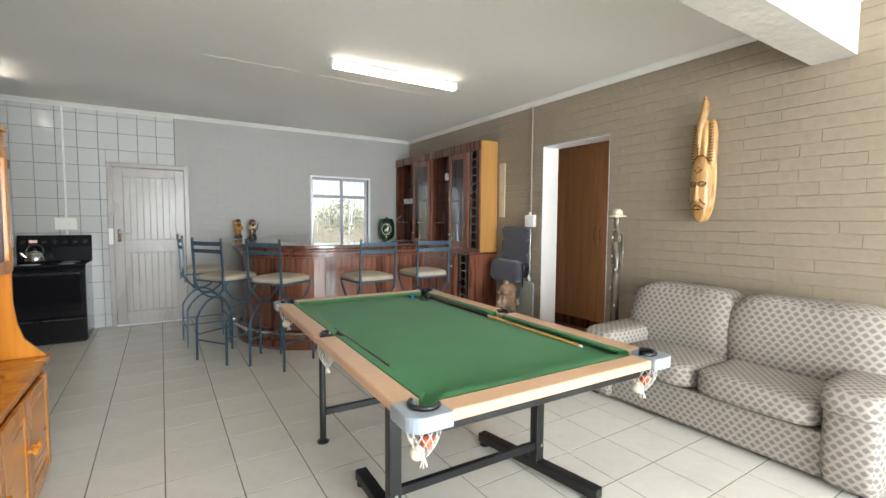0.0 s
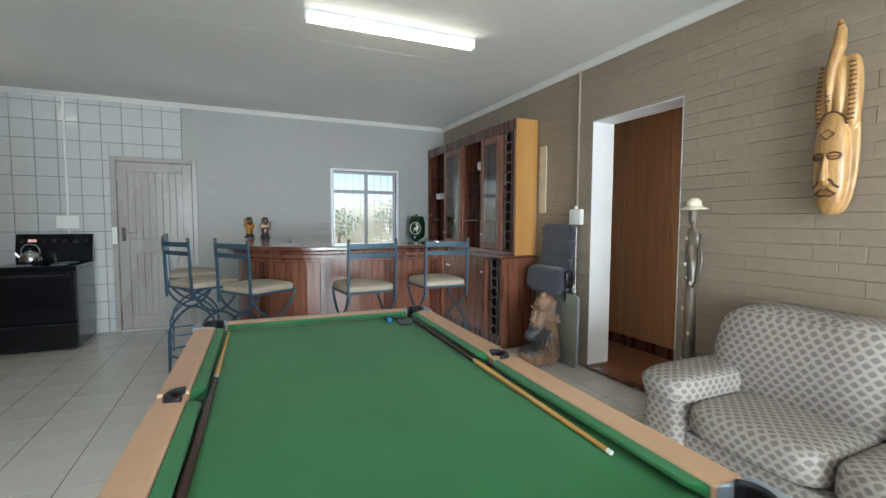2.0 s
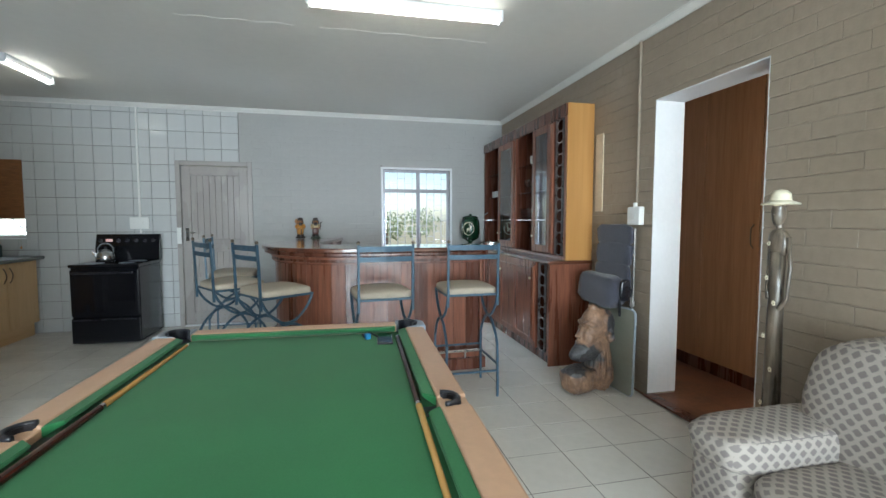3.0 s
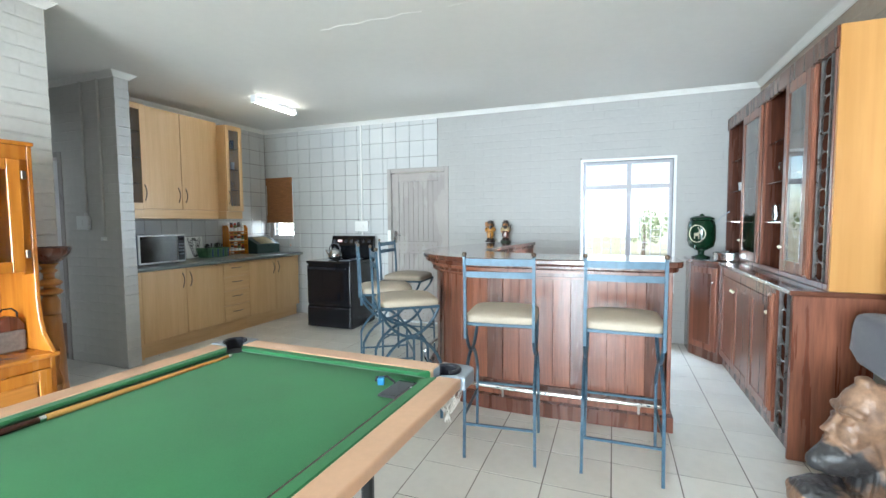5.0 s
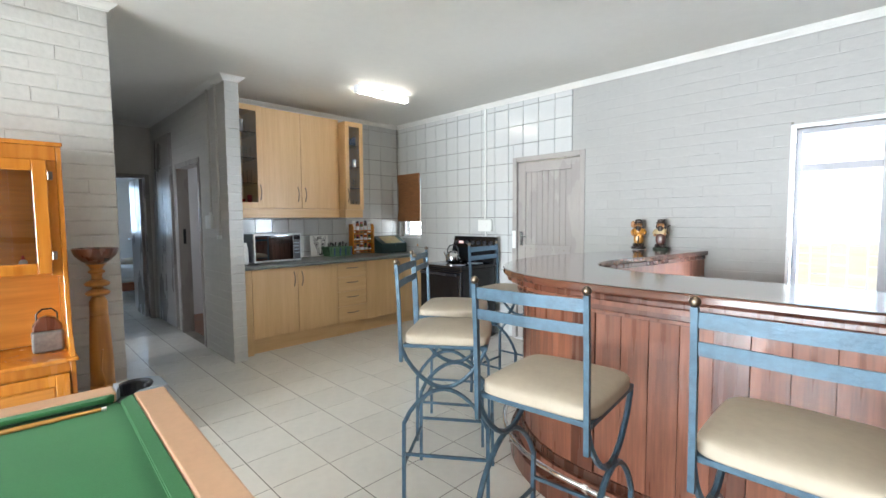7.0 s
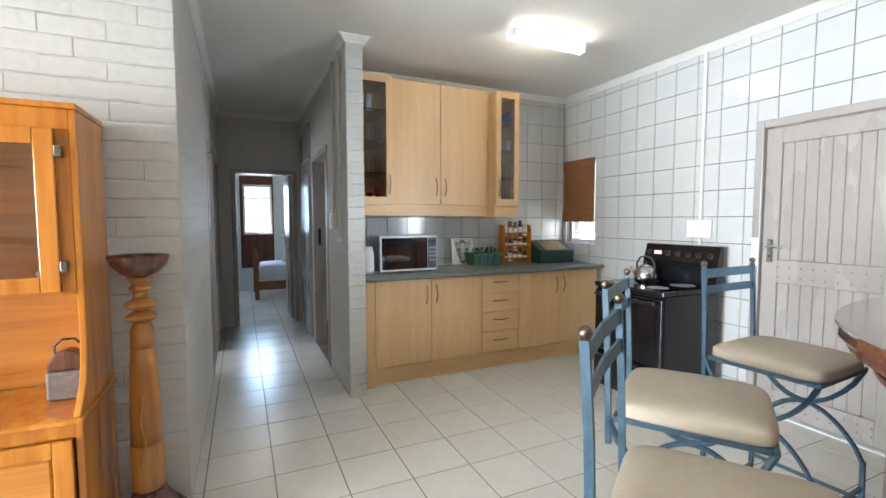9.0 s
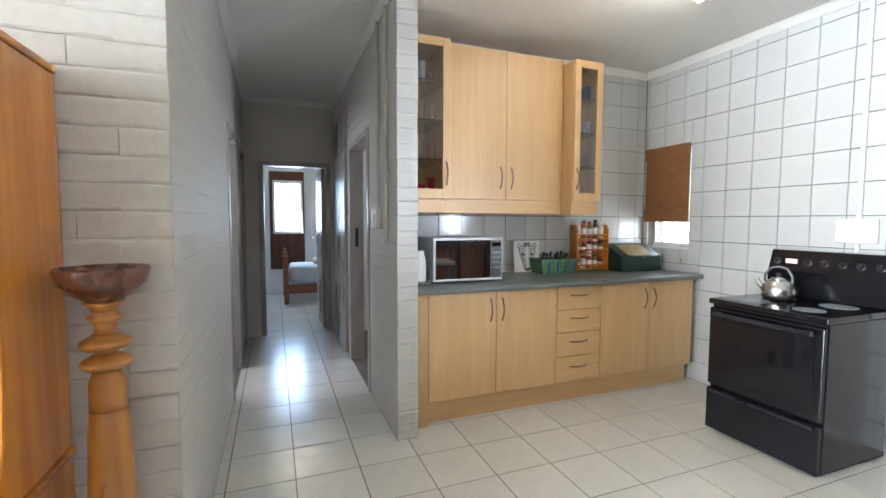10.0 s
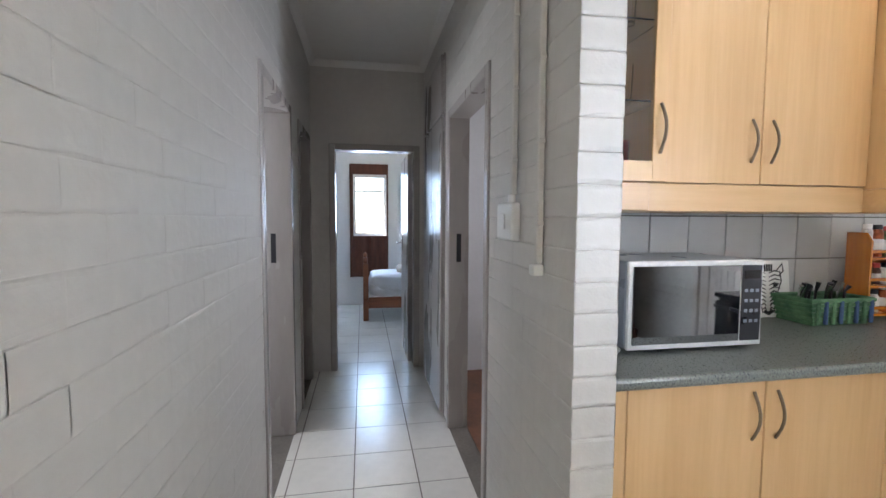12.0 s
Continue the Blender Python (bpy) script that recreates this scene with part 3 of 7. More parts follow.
# hall wiring
for x, z0 in ((-2.50, 1.46), (-2.26, 1.235)):
    c = thing("conduit", "grey painted surface conduit down the brick hall wall", "conduit", x, HALL_R - 0.004, 0, group="conduits")
    part("pipe", bx(-0.011, 0.011, -0.022, 0, z0, 2.68, 0.004), HALL_WALL, c)
    for k in range(5):
        part("saddle", bx(-0.017, 0.017, -0.0235, 0.0, z0 + 0.12 + 0.25 * k, z0 + 0.132 + 0.25 * k, 0.002), HALL_WALL, c)
part("end_cap", bx(-0.02, 0.02, -0.035, 0, 1.20, 1.234, 0.004), WHITE_PLASTIC, c)
s = thing("light_switch", "white hall light switch box under a conduit", "light switch", -2.54, HALL_R - 0.003, 1.365)
part("box", bx(-0.085, 0.085, -0.035, 0, -0.068, 0.068, 0.008, 2), WHITE_PLASTIC, s)
part("rocker", bx(-0.02, 0.02, -0.042, -0.036, -0.03, 0.03, 0.003), WHITE_PLASTIC, s)
part("gland", lathe([(0.014, 0.068), (0.014, 0.095), (0.011, 0.097)], 10, 0.04, -0.018), WHITE_PLASTIC, s)

c = thing("conduit", "beige surface conduit down the taupe brick wall to a socket", "conduit", XR - 0.003, 3.765, 0, 90, group="conduits")
part("pipe", bx(-0.011, 0.011, -0.001, 0.02, 1.44, 2.68, 0.004), TAUPE_WALL, c)
s = thing("light_switch", "white surface switch box under a conduit beside the opening", "light switch", XR - 0.003, 3.755, 1.366)
part("box", bx(-0.045, 0, -0.075, 0.075, -0.07, 0.07, 0.008, 2), WHITE_PLASTIC, s)
part("rocker", bx(-0.052, -0.046, -0.018, 0.018, -0.025, 0.025, 0.003), WHITE_PLASTIC, s)
part("gland", lathe([(0.016, 0.07), (0.016, 0.10), (0.012, 0.102)], 10, -0.02, 0.01), WHITE_PLASTIC, s)
tagged(link("wall_patch", bx(XR - 0.008, XR + 0.002, 4.245, 4.352, 1.41, 2.09), material("bare_plaster_patch", (0.64, 0.53, 0.38), 0.8, var=0.12, bump=0.4, bumpscale=20)), "bare beige plaster patch on the taupe brick wall", "", "", "structure")

c = thing("conduit", "white surface conduit down the tiled wall above the stove", "conduit", -1.093, YF - 0.005, 0, group="conduits")
part("pipe", bx(-0.011, 0.011, -0.02, 0, 1.40, 2.68, 0.004), WHITE_PLASTIC, c)
part("lower_pipe", bx(-0.010, 0.010, -0.016, 0, 1.17, 1.22, 0.003), WHITE_PLASTIC, c)
s = thing("isolator_switch", "large white isolator switch plate on the tiles", "switch", -1.10, YF - 0.004, 1.295)
part("plate", bx(-0.105, 0.105, -0.028, 0, -0.07, 0.075, 0.008, 2), WHITE_PLASTIC, s)
part("rocker", bx(0.01, 0.045, -0.036, -0.029, -0.02, 0.02, 0.003), WHITE_PLASTIC, s)
part("gland", lathe([(0.016, 0.076), (0.016, 0.10), (0.012, 0.105)], 10, 0.007, -0.013), WHITE_PLASTIC, s)


def tube_light(x, y, z, length, rz, label):
    t = thing("fluorescent_light", label, "ceiling light", x, y, z, rz, "fluorescent lights")
    part("body", prism([(-0.036, 0.0), (-0.036, -0.012), (-0.016, -0.043), (0.016, -0.043), (0.036, -0.012), (0.036, 0.0)], -length / 2, length / 2, 0.003, 1, "x"), WHITE_PAINT, t)
    for sx in (-1, 1):
        part("end_cap", bx(min(sx * length / 2, sx * (length / 2 + 0.022)), max(sx * length / 2, sx * (length / 2 + 0.022)), -0.038, 0.038, -0.078, 0.0, 0.006), WHITE_PAINT, t)
    part("tube", tb([(-length / 2 + 0.005, 0, -0.062), (length / 2 - 0.005, 0, -0.062)], 0.0165, 14), LAMP_GLOW, t, "lit fluorescent tube")
    return t


tube_light(1.73, 3.655, CEIL - 0.001, 1.22, -1.0, "long lit fluorescent tube on the ceiling over the pool table")
tube_light(-1.455, 5.55, CEIL - 0.001, 0.62, 90, "short lit fluorescent tube fitting on the kitchen ceiling")
# third fitting is made up: hidden by the doorway's head, it brightens the bedroom
tube_light(-6.9, 3.75, CEIL - 0.001, 0.62, 90, "unseen fluorescent fitting added to brighten the bedroom")

# ---- kitchen ----
FX = -2.155


def bow_handle(parent, p, along, out, length=0.16):
    a, o, p = Vector(along), Vector(out), Vector(p)
    pts = [p + a * (length * (k / 8 - 0.5)) + o * (0.028 * math.sin(math.pi * k / 8)) for k in range(9)]
    part("handle", tb(pts, 0.0052, 6), BRONZE, parent, "bowed bronze handle")


def base_unit(label, y0, y1, fronts):
    u = thing("base_cabinet", label, "kitchen cabinet", FX, y0, 0, group="kitchen base cabinets")
    w = y1 - y0
    part("carcass", bx(-0.60, -0.022, 0.002, w - 0.002, 0.155, 0.879), BEECH, u)
    part("plinth", bx(-0.075, -0.055, 0.0, w, 0.001, 0.154), BEECH_H, u)
    if fronts == "drawers":
        for z0, z1 in ((0.705, 0.872), (0.535, 0.70), (0.355, 0.53), (0.16, 0.35)):
            d = part("drawer", bx(-0.02, 0, 0.002, w - 0.002, z0, z1, 0.002), BEECH_H, u)
            bow_handle(d, (0.001, w / 2, (z0 + z1) / 2 + 0.02), (0, 1, 0), (1, 0, 0))
    else:
        h = w / 2
        for i in (0, 1):
            d = part("door", bx(-0.02, 0, i * h + 0.002, (i + 1) * h - 0.002, 0.16, 0.872, 0.002), BEECH, u)
            bow_handle(d, (0.001, h + (0.045 if i else -0.045), 0.745), (0, 0, 1), (1, 0, 0))
    return u


base_unit("beech base cabinet with two doors beside the hall wall", 4.405, 5.392, "doors")
base_unit("beech drawer unit with four drawers under the worktop", 5.392, 5.787, "drawers")
base_unit("beech base cabinet with two doors next to the tiled wall", 5.787, 6.735, "doors")
f = thing("filler_panel", "narrow beech filler strip between cabinet and wall", "kitchen cabinet", FX, PIER_IN, 0)
part("panel", bx(-0.02, 0, 0.004, 0.103, 0.001, 0.879), BEECH, f)
wt = thing("worktop", "grey speckled laminate worktop on the beech cabinets", "worktop", 0, 0, 0)
part("slab", bx(XK + 0.003, -2.088, PIER_IN + 0.004, 6.775, 0.881, 0.919, 0.012, 3), GRANITE, wt)
part("wall_seal", bx(XK + 0.004, XK + 0.014, PIER_IN + 0.016, 6.77, 0.9195, 0.929, 0.002), WHITE_PLASTIC, wt, "white sealing strip along the tiles")
part("joint_strip", bx(XK + 0.016, -2.092, 5.788, 5.7905, 0.9188, 0.9199), STEEL, wt, "thin metal joint strip")

UXM, UXE, UB = -2.42, -2.28, 1.50


def wall_unit(label, y0, y1, x1, z0, z1, kind):
    u = thing("wall_cabinet", label, "kitchen cabinet", x1, y0, 0, group="kitchen wall cabinets")
    w, depth = y1 - y0, x1 - XK - 0.006
    if kind == "glass":
        bm = bmesh.new()
        box(bm, -depth, -0.022, 0.001, 0.017, z0, z1)
        box(bm, -depth, -0.022, w - 0.017, w - 0.001, z0, z1)
        box(bm, -depth, -0.022, 0.017, w - 0.017, z0, z0 + 0.016)
        box(bm, -depth, -0.022, 0.017, w - 0.017, z1 - 0.016, z1)
        box(bm, -depth, -depth + 0.012, 0.017, w - 0.017, z0 + 0.016, z1 - 0.016)
        part("carcass", bm, BEECH, u)
        bm = bmesh.new()
        s = 0.055
        box(bm, -0.02, 0, 0.002, s, z0, z1, 0.002)
        box(bm, -0.02, 0, w - s, w - 0.002, z0, z1, 0.002)
        box(bm, -0.02, 0, s, w - s, z0, z0 + s + 0.01)
        box(bm, -0.02, 0, s, w - s, z1 - s, z1)
        d = part("door", bm, BEECH, u)
        part("pane", bx(-0.012, -0.009, s, w - s, z0 + s + 0.01, z1 - s), GLASS, d)
        bow_handle(d, (0.001, (w - 0.03) if y0 < 5 else 0.03, z0 + 0.17), (0, 0, 1), (1, 0, 0))
        for k in range(1, 4):
            part("shelf", bx(-depth + 0.013, -0.03, 0.018, w - 0.018, z0 + k * 0.26, z0 + k * 0.26 + 0.006), GLASS, u)
    else:
        part("carcass", bx(-depth, -0.022, 0.001, w - 0.001, z0, z1), BEECH, u)
        h = w / 2
        for i in (0, 1):
            d = part("door", bx(-0.02, 0, i * h + 0.002, (i + 1) * h - 0.002, z0, z1, 0.002), BEECH, u)
            bow_handle(d, (0.001, h + (0.045 if i else -0.045), z0 + 0.16), (0, 0, 1), (1, 0, 0))
    return u


wall_unit("narrow beech wall cabinet with glass door, glasses inside", 4.305, 4.605, UXE, UB, 2.555, "glass")
wall_unit("beech wall cabinet with two plain doors", 4.607, 5.603, UXM, UB + 0.01, 2.585, "doors")
wall_unit("narrow beech wall cabinet with glass door by the tiled corner", 5.605, 5.862, UXE, UB, 2.555, "glass")
pl = thing("pelmet", "beech pelmet under the wall cabinets", "pelmet", 0, 0, 0)
part("middle_board", bx(XK + 0.01, UXM - 0.006, 4.56, 5.60, 1.405, UB + 0.008, 0.003), BEECH_H, pl)
part("end_board", bx(XK + 0.01, UXE - 0.02, 4.307, 4.558, 1.405, UB - 0.002, 0.003), BEECH_H, pl)
part("end_board", bx(XK + 0.01, UXE - 0.02, 5.602, 5.858, 1.405, UB - 0.002, 0.003), BEECH_H, pl)


def tumbler(x, y, z, r=0.03, h=0.09, mat=None, label="clear drinking glass on a shelf", group="shelf glasses"):
    g = thing("drinking_glass", label, "glass", x, y, z, group=group)
    bm = lathe([(r * 0.8, 0.001), (r, h), (r - 0.002, h), (r * 0.8 - 0.002, 0.008)], 12)
    part("body", bm, mat or GLASS, g, smooth=False)
    return g


TINTS = [glass("red_glass", (0.8, 0.1, 0.08)), glass("blue_glass", (0.15, 0.3, 0.7)), GLASS, GLASS, material("ceramic_cup", (0.6, 0.6, 0.6), 0.3)]
random.seed(4)
for yy in ((4.36, 4.43, 4.50), (5.68, 5.74, 5.79)):
    for lev in range(4):
        for y in yy:
            tumbler(-2.36 - random.random() * 0.05, y, UB + 0.017 + (0 if lev == 0 else lev * 0.26 - 0.01), 0.026, 0.08 + random.random() * 0.05, random.choice(TINTS))

st = thing("stove", "black freestanding electric stove with knob panel against the tiles", "stove", -1.515, 6.105, 0)
SW, SD = 0.655, 0.60
part("body", bx(0.004, SW - 0.004, 0.03, SD, 0.02, 0.825, 0.004), BLACK_ENAMEL, st)
part("hob", bx(-0.004, SW + 0.004, 0.0, SD + 0.01, 0.827, 0.862, 0.006, 2), BLACK_GLASS, st)
for x, y, r in ((0.17, 0.16, 0.09), (0.48, 0.16, 0.075), (0.17, 0.43, 0.075), (0.48, 0.43, 0.09)):
    part("cooking_ring", lathe([(r, 0.862), (r, 0.8635), (r - 0.004, 0.8635)], 28, x, y), GREY_PLASTIC, st)
od = part("oven_door", bx(0.008, SW - 0.008, 0.0, 0.028, 0.31, 0.805, 0.006, 2), BLACK_ENAMEL, st)
part("window", bx(0.05, SW - 0.05, -0.004, -0.0005, 0.36, 0.735, 0.002), BLACK_GLASS, od)
part("handle", (lambda b: (box(b, 0.04, SW - 0.04, -0.045, -0.028, 0.762, 0.786, 0.006, 2), box(b, 0.06, 0.09, -0.028, 0.0, 0.765, 0.783), box(b, SW - 0.09, SW - 0.06, -0.028, 0.0, 0.765, 0.783), b)[-1])(bmesh.new()), BLACK_PLASTIC, od)
dw = part("drawer", bx(0.008, SW - 0.008, -0.006, 0.028, 0.02, 0.285, 0.006, 2), BLACK_ENAMEL, st)
part("grip", bx(0.03, SW - 0.03, -0.016, -0.007, 0.262, 0.276, 0.003), BLACK_PLASTIC, dw)
part("base", bx(0.03, SW - 0.03, 0.06, SD - 0.02, 0.001, 0.02), BLACK_PLASTIC, st)
bp = part("control_panel", prism([(SD - 0.055, 0.863), (SD + 0.03, 0.863), (SD + 0.03, 1.165), (SD - 0.005, 1.165), (SD - 0.045, 1.03)], -0.006, SW + 0.006, 0.004, 1, "x"), BLACK_ENAMEL, st)
for i in range(7):
    x = 0.045 + i * 0.092
    if i == 1:
        part("clock_display", bx(x - 0.035, x + 0.035, SD - 0.040, SD - 0.036, 1.08, 1.11), glow("clock_red", (0.8, 0.12, 0.02), 0.25), bp)
        continue
    k = part("knob", lathe([(0.024, 0), (0.024, 0.006), (0.017, 0.010), (0.015, 0.028), (0.004, 0.030)], 14), BLACK_PLASTIC, bp)
    k.matrix_basis = pose(x, SD - 0.026, 1.09, 73)
    ring = part("dial_ring", lathe([(0.030, -0.001), (0.030, 0.001), (0.026, 0.0012)], 18), STEEL, bp)
    ring.matrix_basis = pose(x, SD - 0.024, 1.09, 73)

kt = thing("kettle", "polished steel whistling kettle standing on the stove", "kettle", -1.33, 6.47, 0.8645, -160)
part("body", lathe([(0.078, 0), (0.086, 0.01), (0.088, 0.05), (0.080, 0.095), (0.055, 0.118), (0.045, 0.122)], 28), STEEL, kt, smooth=True)
part("lid", lathe([(0.045, 0.1225), (0.040, 0.132), (0.012, 0.137), (0.010, 0.146)], 20), STEEL, kt, smooth=True)
part("lid_knob", lathe([(0.008, 0.1465), (0.015, 0.153), (0.012, 0.163)], 14), BLACK_PLASTIC, kt)
part("spout", tb([(0.075, 0, 0.065), (0.102, 0, 0.09), (0.118, 0, 0.12)], [0.022, 0.017, 0.012], 10), STEEL, kt)
part("handle", tb([(0.072, 0, 0.105), (0.070, 0, 0.15), (0.042, 0, 0.195), (0, 0, 0.206), (-0.042, 0, 0.195), (-0.070, 0, 0.15), (-0.072, 0, 0.105)], 0.008, 8), BLACK_PLASTIC, kt, "black curved handle")

mw = thing("microwave", "silver microwave oven with mirrored door on the worktop", "microwave", -2.30, 4.49, 0.920)
part("body", bx(-0.36, -0.012, 0.0, 0.525, 0.012, 0.315, 0.008, 2), GREY_PLASTIC, mw)
part("front", bx(-0.011, 0.004, 0.0, 0.525, 0.012, 0.315, 0.004), material("silver_plastic", (0.62, 0.63, 0.63), 0.35), mw)
part("door_glass", bx(0.0045, 0.008, 0.015, 0.43, 0.03, 0.298, 0.002), material("mirror_door_glass", (0.33, 0.35, 0.37), 0.03, metal=1.0, roughvar=0.01), mw)
cp = part("control_panel", bx(0.0045, 0.008, 0.434, 0.515, 0.03, 0.298, 0.002), BLACK_PLASTIC, mw)
part("display", bx(0.0085, 0.010, 0.442, 0.507, 0.25, 0.28), BLACK_GLASS, cp)
for r_ in range(4):
    for c_ in range(3):
        part("button", bx(0.0085, 0.011, 0.444 + c_ * 0.022, 0.458 + c_ * 0.022, 0.095 + r_ * 0.036, 0.106 + r_ * 0.036, 0.001), GREY_PLASTIC, cp)
for y in (0.05, 0.47):
    for x in (-0.32, -0.05):
        part("foot", bx(x - 0.015, x + 0.015, y - 0.015, y + 0.015, 0.0005, 0.012), BLACK_PLASTIC, mw)
pj = thing("jug", "white enamel jug on a plate beside the microwave", "jug", -2.36, 4.405, 0.920)
part("plate", lathe([(0.05, 0.0005), (0.085, 0.008), (0.088, 0.012), (0.05, 0.006)], 22), WHITE_PLASTIC, pj)
part("body", lathe([(0.045, 0.0125), (0.052, 0.03), (0.050, 0.16), (0.036, 0.21), (0.040, 0.225)], 20), WHITE_PLASTIC, pj, smooth=True)

zt = thing("zebra_picture", "small white tile with zebra drawing leaning on the wall", "picture", -2.735, 5.485, 0.921)
zb = part("tile", bx(-0.006, 0.006, -0.125, 0.125, 0.0, 0.265, 0.002), WHITE_PLASTIC, zt)
bm = bmesh.new()
random.seed(11)
for k in range(10):
    z = 0.035 + k * 0.019
    wv = 0.030 + 0.045 * math.sin(min(1.0, k / 7) * 1.5)
    for s_ in (-1, 1):
        tube(bm, [(0.0075, s_ * 0.010, z), (0.0075, s_ * wv * 0.55, z + 0.012), (0.0075, s_ * wv, z + 0.004)], [0.0018, 0.0038, 0.0020], 5)
for s_ in (-1, 1):
    tube(bm, [(0.0075, s_ * 0.030, 0.02), (0.0075, s_ * 0.048, 0.10), (0.0075, s_ * 0.078, 0.17), (0.0075, s_ * 0.070, 0.215)], 0.0022, 5)
    tube(bm, [(0.0075, s_ * 0.050, 0.215), (0.0075, s_ * 0.085, 0.250), (0.0075, s_ * 0.090, 0.215), (0.0075, s_ * 0.066, 0.195)], 0.0028, 5)
    tube(bm, [(0.0075, s_ * 0.034, 0.148), (0.0075, s_ * 0.052, 0.152)], 0.0075, 6)
tube(bm, [(0.0075, -0.022, 0.030), (0.0075, 0.0, 0.018), (0.0075, 0.022, 0.030)], 0.009, 6)
for k in range(5):
    tube(bm, [(0.0075, -0.024 + k * 0.012, 0.215), (0.0075, -0.026 + k * 0.013, 0.248)], 0.0038, 5)
part("drawing", bm, BLACK_PLASTIC, zb)
zt.matrix_world = pose(-2.715, 5.485, 0.921, 0, -6, 0)

bk = thing("cutlery_basket", "green and blue woven basket full of cutlery on the worktop", "basket", -2.62, 5.67, 0.920)
for z in range(6):
    s_ = 0.86 + 0.14 * z / 5
    pts = [(x * s_, y * s_, 0.008 + z * 0.020) for x, y in ((-0.09, -0.165), (0.09, -0.165), (0.09, 0.165), (-0.09, 0.165))]
    part("woven_strand", tb(pts, 0.011, 6, True), BASKET_GREEN, bk)
for k in range(8):
    y = -0.14 + k * 0.04
    part("stripe", bx(0.088, 0.102, y, y + 0.016, 0.006, 0.108, 0.004), BASKET_BLUE if k % 2 else BASKET_GREEN, bk)
part("bottom", bx(-0.075, 0.075, -0.14, 0.14, 0.0005, 0.008), BASKET_GREEN, bk)
for k in range(12):
    y, x = -0.13 + k * 0.0235, -0.05 + 0.1 * random.random()
    part("cutlery", tb([(x, y, 0.02), (x + 0.01, y + 0.01 * (random.random() - 0.5), 0.12 + random.random() * 0.02), (x + 0.02, y + 0.03 * (random.random() - 0.5), 0.15 + random.random() * 0.03)], [0.006, 0.006, 0.011], 6), BLACK_PLASTIC if k % 3 else STEEL, bk)

sr = thing("spice_rack", "varnished pine spice rack with three shelves of jars", "spice rack", -2.66, 6.075, 0.920)
for y in (-0.168, 0.156):
    part("side", prism([(-0.055, 0.0), (0.055, 0.0), (0.055, 0.36), (0.03, 0.40), (-0.055, 0.40)], y, y + 0.012, 0.002, 1, "y"), PINE, sr)
for z in (0.012, 0.145, 0.275):
    part("shelf", bx(-0.05, 0.05, -0.156, 0.156, z, z + 0.01), PINE, sr)
    part("rail", bx(0.042, 0.052, -0.156, 0.156, z + 0.03, z + 0.045, 0.002), PINE, sr)
part("back", bx(-0.056, -0.051, -0.156, 0.156, 0.012, 0.37), PINE_D, sr)
LIDS = [material("lid_red", (0.45, 0.04, 0.03), 0.4), BLACK_PLASTIC, WHITE_PLASTIC, BLACK_PLASTIC]
SPICE = [material("spice_" + n_, c_, 0.7, scale=60, var=0.3) for n_, c_ in (("pepper", (0.10, 0.06, 0.04)), ("salt", (0.65, 0.62, 0.58)), ("paprika", (0.35, 0.09, 0.03)), ("herb", (0.16, 0.17, 0.06)))]
for z in (0.023, 0.156, 0.286):
    for k in range(5):
        y = -0.125 + k * 0.062
        h = 0.075 + 0.03 * random.random() + (0.04 if z > 0.28 else 0)
        j = thing("spice_jar", "glass spice jar with a screw lid on the pine rack", "spice jar", -2.66, 6.075 + y, 0.920 + z, group="spice jars")
        part("jar", lathe([(0.021, 0), (0.022, h - 0.015), (0.015, h)], 12), SPICE[(k + int(z * 20)) % 4], j)
        part("lid", lathe([(0.018, h + 0.0005), (0.018, h + 0.02), (0.016, h + 0.022)], 12), LIDS[(k * 3 + int(z * 9)) % 4], j)
        part("label", lathe([(0.0228, h * 0.25), (0.0228, h * 0.65)], 12), WHITE_PLASTIC, j)

bb = thing("bread_bin", "dark green metal bread bin with sloping lid on the worktop", "bread bin", -2.60, 6.46, 0.920)
part("body", prism([(-0.16, 0.0), (0.16, 0.0), (0.16, 0.13), (-0.04, 0.23), (-0.16, 0.23)], -0.22, 0.22, 0.008, 2, "y"), BINGREEN, bb)
lid = part("lid_picture", bx(-0.085, 0.10, -0.14, 0.14, 0, 0.003), material("faded_print", (0.20, 0.14, 0.07), 0.5, color2=(0.35, 0.28, 0.12), scale=14), bb)
lid.matrix_basis = pose(0.06, 0, 0.183, 0, 26.6, 0)
part("knob", lathe([(0.006, 0), (0.014, 0.012), (0.010, 0.02)], 12, 0.163, 0), BINGREEN, bb).matrix_basis = pose(0, 0, 0.10)

# ---- bar ----
OUTER = smoothline([(2.63, 4.445), (2.1, 4.425), (1.55, 4.415), (1.15, 4.46), (0.83, 4.66), (0.62, 4.97), (0.53, 5.35), (0.56, 5.75), (0.68, 6.2), (0.86, 6.56), (0.97, 6.80)], 5)
INNER = smoothline([(1.30, 6.80), (1.22, 6.35), (1.13, 5.85), (1.07, 5.45), (1.14, 5.17), (1.37, 5.0), (1.8, 4.965), (2.63, 4.95)], 5)
def capped(a, b, x):
    """The board's outline with its straight end rounded at x."""
    return ([(x, a[0][1] + 0.10), (x - 0.012, a[0][1] + 0.035), (x - 0.045, a[0][1] + 0.006)] + [tuple(p) for p in a if p[0] < x - 0.08]
            + [tuple(p) for p in b if p[0] < x - 0.08] + [(x - 0.03, b[-1][1] - 0.004), (x, b[-1][1] - 0.05)])


